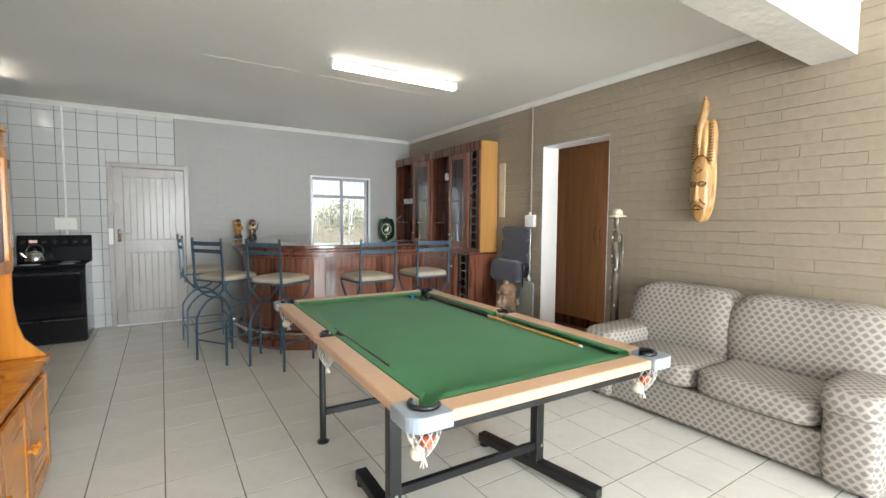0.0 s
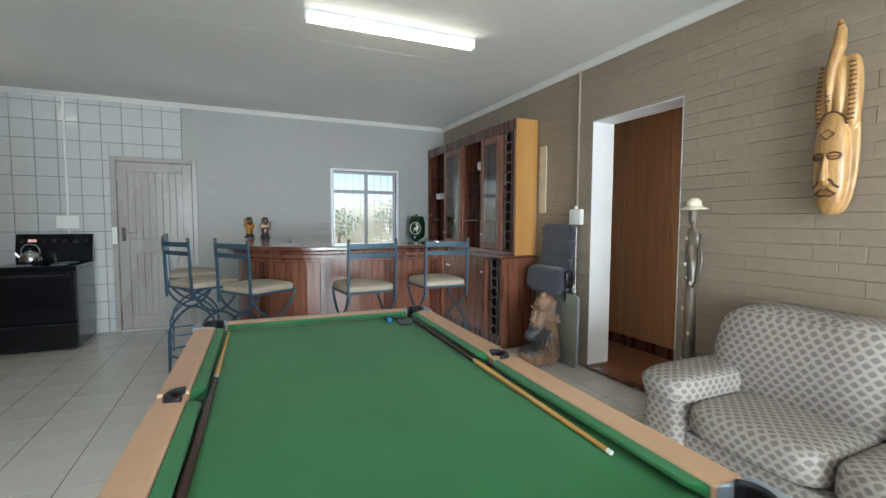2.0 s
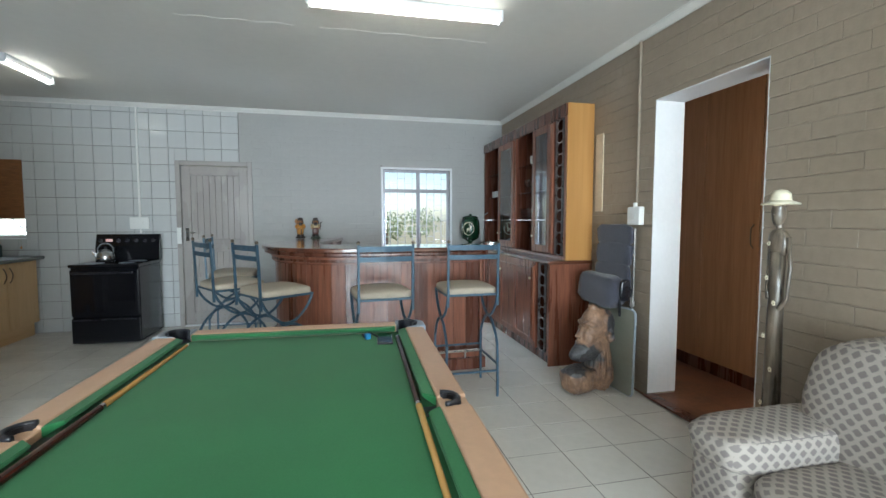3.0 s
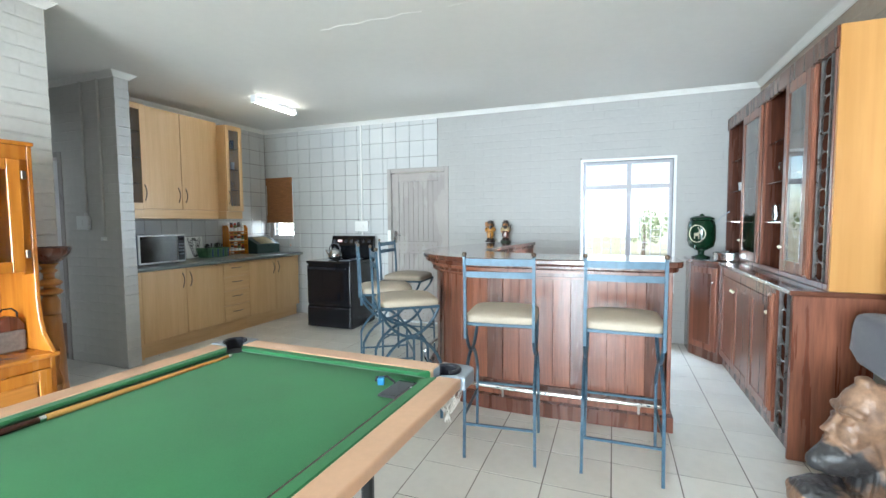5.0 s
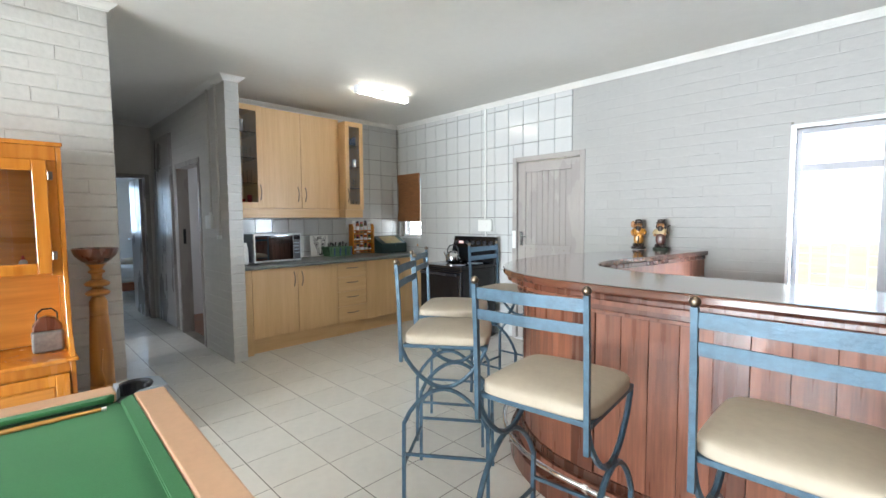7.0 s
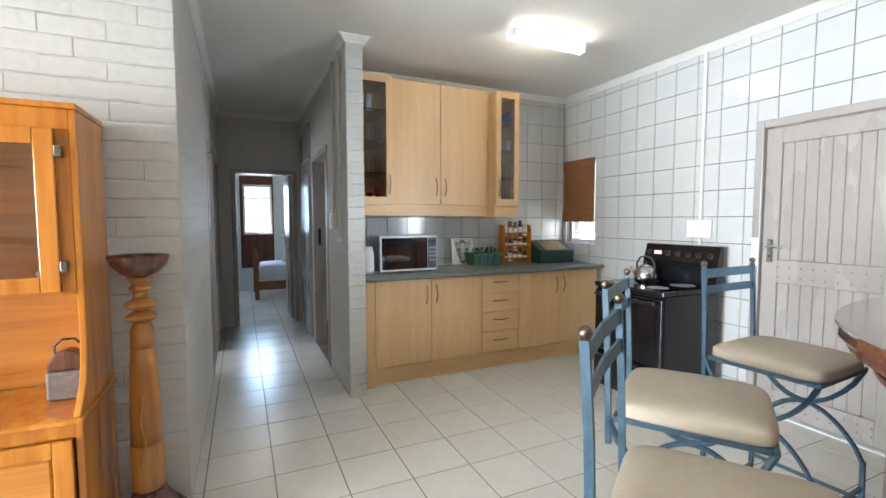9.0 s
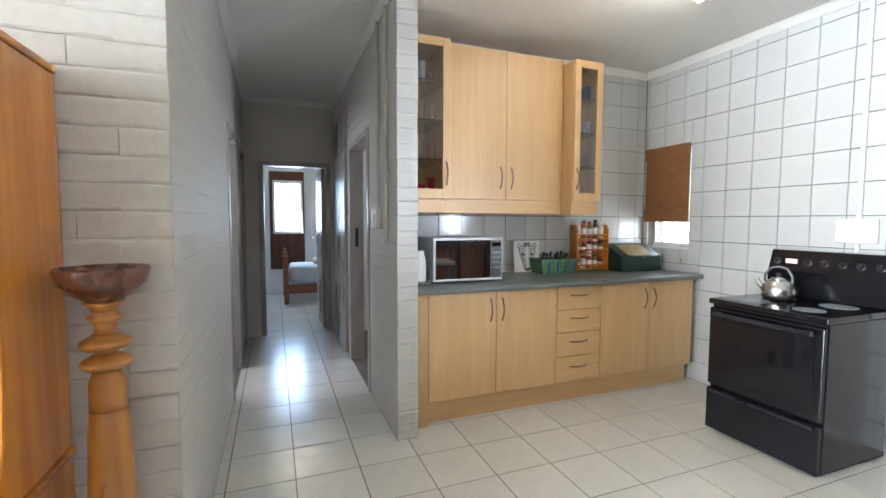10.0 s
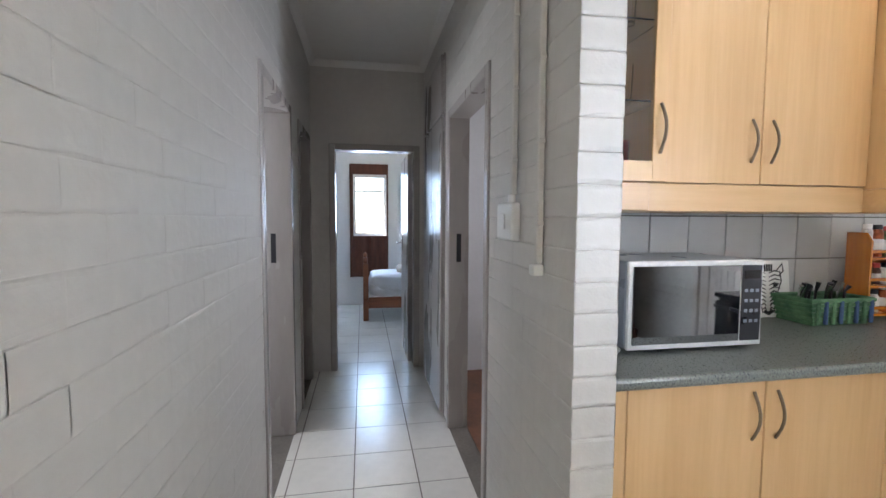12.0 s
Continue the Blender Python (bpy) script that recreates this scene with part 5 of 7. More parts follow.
for sx in (-1, 1):
    for sy in (-1, 1):
        cx, cy = sx * (HW - 0.075), sy * (HL - 0.075)
        R_ = 0.05
        corner = [(HW + 0.012, HL - 0.129), (HW + 0.012, HL + 0.012 - R_)] + [(HW + 0.012 - R_ + R_ * math.cos(a), HL + 0.012 - R_ + R_ * math.sin(a)) for a in (0.26, 0.52, 0.79, 1.05, 1.31)] + [(HW + 0.012 - R_, HL + 0.012), (HW - 0.129, HL + 0.012), (HW - 0.129, HL - 0.085)]
        hole = [(HW - 0.075 + 0.050 * math.cos(a), HL - 0.075 + 0.050 * math.sin(a)) for a in [math.radians(q) for q in (140, 115, 90, 65, 45, 25, 0, -25, -50)]]
        outl = [(sx * px, sy * py) for px, py in corner + hole + [(HW - 0.085, HL - 0.129)]]
        cap = part("corner_cap", prism(outl, 0.768, TZ + 0.003, 0.005, 2), GREY_PLASTIC, PT, "grey plastic corner cap")
        jaw = [(HW - 0.075 + 0.049 * math.cos(a), HL - 0.075 + 0.049 * math.sin(a)) for a in [math.radians(q) for q in (150, 125, 100, 80, 60, 45, 30, 10, -10, -35, -60)]]
        jin = [(HW - 0.075 + 0.040 * math.cos(a), HL - 0.075 + 0.040 * math.sin(a)) for a in [math.radians(q) for q in (-60, -35, -10, 10, 30, 45, 60, 80, 100, 125, 150)]]
        part("pocket_liner", prism([(sx * a, sy * b) for a, b in jaw + jin], 0.745, TZ + 0.006), BLACK_PLASTIC, cap)
        part("pocket_rim", tb([(sx * (HW - 0.075 + 0.0445 * math.cos(math.radians(q))), sy * (HL - 0.075 + 0.0445 * math.sin(math.radians(q))), TZ + 0.008) for q in range(-60, 151, 15)], 0.0075, 8), BLACK_PLASTIC, cap, smooth=True)
        net(cap, cx, cy)
        if (sx, sy) != (1, 1):
            for k in range(2):
                part("pool_ball", blob((0.024, 0.024, 0.024), (cx + 0.016 * (k * 2 - 1), cy + 0.01, 0.665 + 0.03 * k), 16, 10), BALL_RED if k else CREAM_PAINT, cap, smooth=True)
    sp = part("side_pocket", prism([(sx * (HW - 0.078 + 0.055 * math.cos(a)), 0.048 * math.sin(a)) for a in [math.radians(q) for q in range(-90, 91, 18)]] + [(sx * (HW - 0.078 + 0.036 * math.cos(a)), 0.036 * math.sin(a)) for a in [math.radians(q) for q in range(90, -91, -18)]], 0.76, TZ + 0.004), BLACK_PLASTIC, PT)
    part("pocket_rim", tb([(sx * (HW - 0.078 + 0.046 * math.cos(math.radians(q))), 0.044 * math.sin(math.radians(q)), TZ + 0.006) for q in range(-90, 91, 15)], 0.0075, 8), BLACK_PLASTIC, sp, smooth=True)
    net(sp, sx * (HW - 0.06), 0, 0.045)
    # thin black plate on the cloth stands for the shade down the pocket
    part("pocket_hole", bx(min(sx * (HW - 0.13), sx * (HW - 0.045)), max(sx * (HW - 0.13), sx * (HW - 0.045)), -0.034, 0.034, 0.7791, 0.7805), BLACK_PLASTIC, PT)
for sx in (-1, 1):
    for sy in (-1, 1):
        # black disc, likewise the corner pocket's shade as a solid plate
        part("pocket_hole", lathe([(0.042, 0.7791), (0.042, 0.7806)], 20, sx * (HW - 0.09), sy * (HL - 0.09)), BLACK_PLASTIC, PT)
for x, y, rz in ((-0.36, -0.37, 0), (0.50, -0.35, 11)):
    leg = part("leg", bx(-0.03, 0.03, -0.025, 0.025, 0.06, 0.70, 0.004), BLACK_METAL, PT)
    part("foot_bar", bx(-0.03, 0.03, -0.37, 0.41, 0.022, 0.075, 0.004), BLACK_METAL, leg)
    for y1 in (-0.34, 0.38):
        part("foot_pad", lathe([(0.030, 0.001), (0.030, 0.010), (0.012, 0.021)], 16, 0, y1), BLACK_PLASTIC, leg)
    part("bolt", tb([(0, -0.027, 0.16), (0, -0.033, 0.16)], 0.010, 6), CHROME, leg)
    leg.matrix_basis = pose(x, y, 0, 0, 0, rz)
for x in (-0.415, 0.435):
    fl = part("leg", tb([(x, 0.55, 0.02), (x, 0.55, 0.70)], 0.019, 12), BLACK_METAL, PT)
    part("foot_pad", lathe([(0.036, 0.001), (0.036, 0.010), (0.014, 0.021)], 16, x, 0.55), BLACK_PLASTIC, fl)
part("cross_bar", bx(-0.33, 0.468, -0.375, -0.345, 0.14, 0.18, 0.003), BLACK_METAL, PT)
part("cross_bar", bx(-0.396, 0.416, 0.535, 0.565, 0.17, 0.21, 0.003), BLACK_METAL, PT)
part("brace", bx(-0.03, 0.03, -0.34, 0.53, 0.66, 0.70), BLACK_METAL, PT)


def cue(a, b, label, f):
    a, b = Vector(a), Vector(b)
    c = thing("pool_cue", label, "pool cue", 0, 0, 0, group="pool cues")
    part("butt", tb([a, a.lerp(b, f)], [0.0125, 0.0100], 12), CUE_BUTT, c)
    part("joint", tb([a.lerp(b, f + 0.001), a.lerp(b, f + 0.012)], 0.0102, 12), CHROME, c)
    part("shaft", tb([a.lerp(b, f + 0.013), a.lerp(b, 0.99)], [0.0098, 0.0062], 12), CUE_WOOD, c, "pale maple shaft")
    part("tip", tb([a.lerp(b, 0.991), b], 0.006, 10), WHITE_PLASTIC, c)
    part("butt_cap", tb([a - (b - a).normalized() * 0.012, a], 0.0126, 12), CHROME, c)


CUES = (((1.541, 2.742, 0.792), (1.486, 1.278, 0.7855), "pool cue with dark butt resting on the baize", 0.50),
        ((0.583, 1.44, 0.792), (0.628, 2.86, 0.7855), "pool cue lying on the baize by the far cushion", 0.52))
for a, b, lab, f in CUES:
    cue(a, b, lab, f)
ch = thing("chalk_cube", "blue chalk block in a small holder on the baize", "chalk", 1.407, 2.785, 0.7795, 20)
part("block", bx(-0.012, 0.012, -0.012, 0.012, 0.004, 0.030, 0.004, 2), material("chalk_blue", (0.02, 0.20, 0.42), 0.6), ch)
part("clip", tb([(-0.018, 0, 0.018), (-0.020, 0.018, 0.024), (0.020, 0.020, 0.026), (0.045, 0.008, 0.012), (0.052, -0.010, 0.005)], 0.0045, 6), BLACK_PLASTIC, ch)
ph = thing("phone", "black smartphone lying on the baize", "phone", 1.484, 2.765, 0.7795, -4)
part("body", bx(-0.036, 0.036, -0.075, 0.075, 0.0, 0.009, 0.004, 2), BLACK_PLASTIC, ph)
part("screen", bx(-0.032, 0.032, -0.070, 0.070, 0.0092, 0.0100), BLACK_GLASS, ph)

# ---- sofa ----
SOFA = bpy.data.materials.new("sofa_weave")
SOFA.use_nodes = True
n, l = SOFA.node_tree.nodes, SOFA.node_tree.links
tc, mp = n.new("ShaderNodeTexCoord"), n.new("ShaderNodeMapping")
l.new(tc.outputs["Object"], mp.inputs[0])
geo = n.new("ShaderNodeNewGeometry")
sep, sepn = n.new("ShaderNodeSeparateXYZ"), n.new("ShaderNodeSeparateXYZ")
l.new(mp.outputs[0], sep.inputs[0])
l.new(geo.outputs["Normal"], sepn.inputs[0])


def mth(op, a, b=None, c=None):
    k = n.new("ShaderNodeMath")
    k.operation = op
    for i, v in enumerate((a, b, c)):
        if v is None:
            continue
        if isinstance(v, (int, float)):
            k.inputs[i].default_value = v
        else:
            l.new(v, k.inputs[i])
    return k.outputs[0]


def pick(test, a, b):
    return mth("ADD", mth("MULTIPLY", test, a), mth("MULTIPLY", mth("SUBTRACT", 1.0, test), b))


ny = mth("GREATER_THAN", mth("ABSOLUTE", sepn.outputs[1]), 0.75)
U = pick(ny, sep.outputs[0], sep.outputs[1])
nz = mth("GREATER_THAN", mth("ABSOLUTE", sepn.outputs[2]), 0.75)
V = pick(nz, sep.outputs[0], sep.outputs[2])
PU, PV = 0.047, 0.029
row = mth("FLOOR", mth("DIVIDE", V, PV))
sh = mth("MULTIPLY", mth("MODULO", mth("ABSOLUTE", row), 2.0), 0.5)
fu = mth("SUBTRACT", mth("FRACT", mth("ADD", mth("DIVIDE", U, PU), sh)), 0.5)
fv = mth("SUBTRACT", mth("FRACT", mth("DIVIDE", V, PV)), 0.5)
du = mth("ABSOLUTE", fu)
dv = mth("ABSOLUTE", fv)
dist_ = mth("ADD", mth("MULTIPLY", du, 1.25), mth("MULTIPLY", mth("POWER", dv, 1.4), 1.05))
nz1 = n.new("ShaderNodeTexNoise")
nz1.inputs["Scale"].default_value = 130
l.new(mp.outputs[0], nz1.inputs[0])
dist2 = mth("ADD", dist_, mth("MULTIPLY", mth("SUBTRACT", nz1.outputs[0], 0.5), 0.25))
rp = n.new("ShaderNodeValToRGB")
rp.color_ramp.elements[0].position, rp.color_ramp.elements[1].position = 0.34, 0.50
rp.color_ramp.elements[0].color, rp.color_ramp.elements[1].color = (0.20, 0.175, 0.165, 1), (0.37, 0.33, 0.292, 1)
l.new(dist2, rp.inputs[0])
b = n["Principled BSDF"]
l.new(rp.outputs[0], b.inputs["Base Color"])
b.inputs["Roughness"].default_value = 0.9
bp_ = n.new("ShaderNodeBump")
bp_.inputs["Strength"].default_value, bp_.inputs["Distance"].default_value = 0.4, 0.004
l.new(dist2, bp_.inputs["Height"])
l.new(bp_.outputs[0], b.inputs["Normal"])

so = thing("sofa", "two-seat sofa in beige and grey patterned weave with rounded arms", "sofa", 0, 0, 0)
SX0, SX1, SY0, SY1 = 2.69, 3.50, 0.51, 2.25
AW, MID = 0.25, 1.41
part("base", bx(SX0 + 0.03, SX1 - 0.04, SY0 + AW - 0.02, SY1 - AW + 0.02, 0.03, 0.27, 0.02, 3), SOFA, so, smooth=False)
for k, (a, b_) in enumerate(((SY0 + AW, MID - 0.002), (MID + 0.002, SY1 - AW))):
    c = part("seat_cushion", blob(((3.24 - SX0) / 2 + 0.02, (b_ - a) / 2, 0.085), ((3.24 + SX0) / 2, (a + b_) / 2, 0.355), 40, 16, 0.36, 0.03, k), SOFA, so, smooth=True)
for k, (a, b_) in enumerate(((SY0 + 0.10, MID), (MID, SY1 - 0.10))):
    w_ = (b_ - a) / 3
    bm = blob((0.145, (b_ - a) / 2 + 0.018, 0.255), (0, 0, 0), 120, 24, 0.33, 0.03, k + 5)
    for v in bm.verts:
        for j in (-1, 1):
            g = math.exp(-((v.co.y - j * w_ / 2) / 0.014) ** 2)
            if v.co.x < 0:
                v.co.x += 0.020 * g
            if v.co.z > 0:
                v.co.z -= 0.008 * g
        if v.co.z > 0:
            v.co.x += 0.10 * (v.co.z / 0.255) ** 1.5
        v.co.z -= 0.03 * (abs(v.co.y) / ((b_ - a) / 2)) ** 4 * (1 if v.co.z > 0 else 0)
    bm.transform(Matrix.Translation((3.25, (a + b_) / 2, 0.625)))
    bc = part("back_cushion", bm, SOFA, so, smooth=True)
part("back_frame", bx(3.34, SX1, SY0 + 0.12, SY1 - 0.12, 0.03, 0.66, 0.05, 3), SOFA, so)
for y0 in (SY0, SY1 - AW):
    arm = part("arm", blob((0.34, AW / 2, 0.245), (SX0 + 0.34 - 0.02, y0 + AW / 2, 0.25), 40, 24, 0.34, 0.02, y0), SOFA, so, smooth=True)
    part("arm_roll", blob((0.375, AW / 2 + 0.02, 0.08), (SX0 + 0.325, y0 + AW / 2, 0.468), 40, 18, 0.5, 0.04, y0 + 2), SOFA, arm, smooth=True)
for x in (SX0 + 0.08, SX1 - 0.08):
    for y in (SY0 + 0.06, SY1 - 0.06):
        part("foot", bx(x - 0.025, x + 0.025, y - 0.025, y + 0.025, 0.001, 0.032), BLACK_PLASTIC, so)


# ---- carvings ----
def statue(name, label, category, bm, mats, m):
    ob = link(name, bm, mats, None, "", True)
    ob.matrix_world = m
    return tagged(ob, label, category)


def add(bm, radii, c, p=1.0, mi=0, j=0.0, s=0, seg=20, rings_=12):
    n0 = len(bm.faces)
    join_into(bm, blob(radii, c, seg, rings_, p, j, s))
    bm.faces.ensure_lookup_table()
    for f in bm.faces[n0:]:
        f.material_index = mi


def addtube(bm, pts, r, k=6, mi=0):
    n0 = len(bm.faces)
    tube(bm, pts, r, k)
    bm.faces.ensure_lookup_table()
    for f in bm.faces[n0:]:
        f.material_index = mi


def fused(bm, voxel):
    """The lumps of a carving melted into one skin."""
    me = bpy.data.meshes.new("carving")
    bm.to_mesh(me)
    bm.free()
    ob = new("carving", me)
    md = ob.modifiers.new("melt", "REMESH")
    md.mode, md.voxel_size = "VOXEL", voxel
    out = bmesh.new()
    out.from_mesh(ob.evaluated_get(bpy.context.evaluated_depsgraph_get()).to_mesh())
    bpy.data.objects.remove(ob)
    for _ in range(2):
        bmesh.ops.smooth_vert(out, verts=out.verts, factor=0.5, use_axis_x=True, use_axis_y=True, use_axis_z=True)
    return out


# long mask: x out of the wall, y across, z up
def face_x(y, z):
    """The front of the mask's face at a height and a distance across."""
    return -0.034 - 0.056 * math.sqrt(max(0.05, 1 - ((y - 0.012) / 0.080) ** 2 - ((z - 0.27) / 0.285) ** 2))


bm = bmesh.new()
add(bm, (0.055, 0.074, 0.270), (-0.030, 0.012, 0.275), 0.88, 0, 0, 0, 36, 28)
add(bm, (0.026, 0.090, 0.330), (0.0, 0.0, 0.335), 0.85, 0, 0, 0, 32, 24)
add(bm, (0.036, 0.044, 0.190), (-0.016, -0.048, 0.610), 0.80, 0, 0, 0, 24, 20)
add(bm, (0.036, 0.038, 0.170), (-0.016, 0.058, 0.590), 0.80, 0, 0, 0, 24, 20)
add(bm, (0.040, 0.030, 0.160), (-0.030, -0.010, 0.640), 0.85, 0, 0, 0, 20, 18)
addtube(bm, [(-0.050, 0.026, 0.52), (-0.066, 0.026, 0.62), (-0.060, 0.020, 0.74), (-0.040, 0.006, 0.84), (-0.026, 0.004, 0.92), (-0.018, 0.014, 0.985)], [0.010, 0.016, 0.024, 0.032, 0.026, 0.010], 10)
addtube(bm, [(face_x(0.015, 0.30) + 0.004, 0.015, 0.310), (face_x(0.015, 0.24) - 0.010, 0.014, 0.240), (face_x(0.015, 0.18) - 0.012, 0.013, 0.180), (face_x(0.015, 0.16), 0.013, 0.160)], [0.007, 0.011, 0.019, 0.010], 10)
bm = fused(bm, 0.0045)
for sgn in (-1, 1):
    c = 0.012 + sgn * 0.033
    ring_ = [(c + 0.026 * math.cos(a * math.pi / 8), 0.300 + 0.017 * math.sin(a * math.pi / 8)) for a in range(17)]
    addtube(bm, [(face_x(y, z) + 0.001, y, z) for y, z in ring_], 0.0050, 6, 1)
    addtube(bm, [(face_x(c + q, 0.298) + 0.001, c + q, 0.298) for q in (-0.022, -0.010, 0.0, 0.010, 0.022)], 0.0028, 6, 1)
    addtube(bm, [(face_x(0.013 + sgn * y, z), 0.013 + sgn * y, z) for y, z in ((0.018, 0.185), (0.030, 0.176), (0.036, 0.160), (0.046, 0.152), (0.055, 0.142))], 0.0050, 6, 1)
    addtube(bm, [(face_x(0.013 + sgn * y, z), 0.013 + sgn * y, z) for y, z in ((0.0, 0.128), (0.012, 0.136), (0.030, 0.120), (0.046, 0.112))], 0.0050, 6, 1)
    for k in range(26):
        zz, yo = 0.465 + k * 0.0115, (-0.048 if sgn < 0 else 0.058)
        wd_ = 0.036 * math.sqrt(max(0.05, 1 - ((zz - 0.60) / 0.185) ** 2))
        addtube(bm, [(-0.055, yo + sgn * wd_ * 0.1, zz), (-0.044, yo + sgn * wd_ * 0.80, zz + 0.003), (-0.018, yo + sgn * wd_ * 1.1, zz + 0.004)], 0.0040, 5, 1 if k % 2 else 0)
addtube(bm, [(face_x(0.013 + y, 0.100 + z), 0.013 + y, 0.100 + z) for y, z in ((-0.042, 0.008), (-0.02, 0.0), (0.0, 0.004), (0.02, 0.0), (0.042, 0.008))], 0.0050, 6, 1)
addtube(bm, [(face_x(0.013 + y, 0.41 + z), 0.013 + y, 0.41 + z) for y, z in ((-0.030, 0.0), (0.0, 0.026), (0.030, 0.0), (0.0, -0.026), (-0.030, 0.0))], 0.0032, 6, 1)
addtube(bm, [(face_x(y, z) - 0.002, y, z) for y, z in ((0.074, 0.455), (0.060, 0.495), (0.035, 0.518), (0.012, 0.522), (-0.012, 0.518), (-0.038, 0.495), (-0.052, 0.455))], 0.0042, 6, 1)
for k in range(30):
    z = 0.56 + k * 0.0135
    y = 0.026 - 0.018 * max(0.0, (z - 0.66) / 0.3)
    wd_ = 0.012 + 0.020 * max(0.0, 1 - abs(z - 0.85) / 0.16)
    addtube(bm, [(-0.082 + 0.13 * max(0.0, z - 0.66), y + wd_ * 0.3, z), (-0.070 + 0.11 * max(0.0, z - 0.66), y - wd_, z + 0.005)], 0.0036, 5, 1 if k % 2 else 0)
statue("wall_mask", "long carved pale wood mask hung on the taupe brick wall", "mask", bm, [CARVED, CARVED_STAIN], pose(XR - 0.05, 1.783, 1.36))

bm = bmesh.new()
addtube(bm, [(0, 0, 0.002), (0, 0, 0.3), (0.005, 0.004, 0.7), (0, 0, 1.0), (0, 0, 1.18)], [0.055, 0.050, 0.045, 0.040, 0.043], 14)
add(bm, (0.040, 0.060, 0.075), (0, 0, 1.22), 0.9, 0, 0.1)
add(bm, (0.018, 0.018, 0.04), (0, 0, 1.305))
add(bm, (0.042, 0.034, 0.056), (-0.006, 0, 1.362), 0.9, 0, 0.15, 3)
add(bm, (0.012, 0.007, 0.010), (-0.04, 0, 1.36))
addtube(bm, [(0, -0.062, 1.25), (0.004, -0.078, 1.1), (-0.01, -0.075, 0.95), (-0.035, -0.045, 0.90)], [0.014, 0.012, 0.010, 0.012], 8)
addtube(bm, [(0, 0.050, 1.25), (0.0, 0.054, 1.1), (-0.022, 0.044, 0.99), (-0.040, 0.02, 0.95)], [0.014, 0.012, 0.010, 0.012], 8)
join_into(bm, lathe([(0.045, 1.408), (0.080, 1.408), (0.080, 1.414), (0.045, 1.428)], 26))
join_into(bm, lathe([(0.046, 1.425), (0.042, 1.46), (0.025, 1.478), (0.004, 1.482)], 20))
bm.faces.ensure_lookup_table()
for f in bm.faces:
    if f.calc_center_median().z > 1.405:
        f.material_index = 1
for k, (y, z) in enumerate(((0.02, 1.22), (0.025, 1.05), (-0.028, 0.93), (0.03, 0.76), (-0.025, 0.60), (0.028, 0.42), (-0.02, 0.25))):
    for q in range(5):
        a = q * 1.2566
        add(bm, (0.004, 0.006, 0.006), (-0.050, y + 0.008 * math.cos(a), z + 0.008 * math.sin(a)), 1, 1, 0, 0, 6, 5)
for v in bm.verts:
    if v.co.z < 1.40:
        v.co.x *= 0.80
        v.co.y *= 0.80
statue("carved_tall_figure", "tall dark carved wooden figure with cream hat beside the sofa", "statue", bm, [DARKCARVE, CREAM_PAINT], pose(3.38, 2.49, 0))

bm = bmesh.new()
add(bm, (0.095, 0.115, 0.175), (0.105, 0.0, 0.175), 0.75, 0, 0.10, 2, 32, 18)
add(bm, (0.135, 0.120, 0.100), (-0.095, 0.0, 0.10), 0.75, 0, 0.14, 1, 32, 18)
add(bm, (0.09, 0.095, 0.13), (0.095, 0.0, 0.33), 0.85, 0, 0.08, 5, 28, 16)
add(bm, (0.125, 0.100, 0.135), (0.070, 0.0, 0.500), 0.92, 0, 0.05, 7, 36, 22)
add(bm, (0.090, 0.110, 0.125), (0.125, 0.0, 0.495), 0.85, 0, 0.10, 9, 32, 18)
add(bm, (0.080, 0.082, 0.080), (-0.005, 0.0, 0.415), 0.85, 0, 0.05, 8, 28, 16)
addtube(bm, [(0.055, 0.0, 0.345), (-0.04, 0.0, 0.315), (-0.12, 0.0, 0.285), (-0.175, 0.0, 0.280)], [0.100, 0.086, 0.058, 0.020], 20)
add(bm, (0.035, 0.040, 0.022), (0.035, 0.0, 0.635), 0.9, 0, 0.1, 3)
addtube(bm, [(-0.048, 0, 0.500), (-0.078, 0, 0.455), (-0.104, 0, 0.425), (-0.070, 0, 0.408)], [0.012, 0.018, 0.025, 0.018], 12)
for s_ in (-1, 1):
    addtube(bm, [(-0.060, s_ * 0.012, 0.512), (-0.052, s_ * 0.050, 0.525), (-0.010, s_ * 0.090, 0.510)], [0.014, 0.016, 0.012], 10)
    add(bm, (0.018, 0.024, 0.013), (-0.044, s_ * 0.046, 0.478), 1)
    addtube(bm, [(-0.072, s_ * 0.022, 0.418), (-0.050, s_ * 0.055, 0.440), (-0.020, s_ * 0.082, 0.430)], 0.012, 8)
    addtube(bm, [(-0.092, s_ * 0.006, 0.392), (-0.078, s_ * 0.050, 0.370), (-0.045, s_ * 0.085, 0.345)], [0.013, 0.015, 0.010], 8)
    addtube(bm, [(0.115, s_ * 0.112, 0.455), (0.150, s_ * 0.118, 0.450), (0.155, s_ * 0.118, 0.405), (0.120, s_ * 0.112, 0.385), (0.108, s_ * 0.110, 0.415)], 0.013, 8)
    add(bm, (0.026, 0.014, 0.034), (0.128, s_ * 0.104, 0.420), 1)
addtube(bm, [(-0.094, -0.035, 0.362), (-0.112, 0.0, 0.365), (-0.094, 0.035, 0.362)], 0.010, 10)
addtube(bm, [(-0.096, -0.035, 0.335), (-0.116, 0.0, 0.335), (-0.096, 0.035, 0.335)], 0.012, 10)
bm = fused(bm, 0.0065)
bm.normal_update()
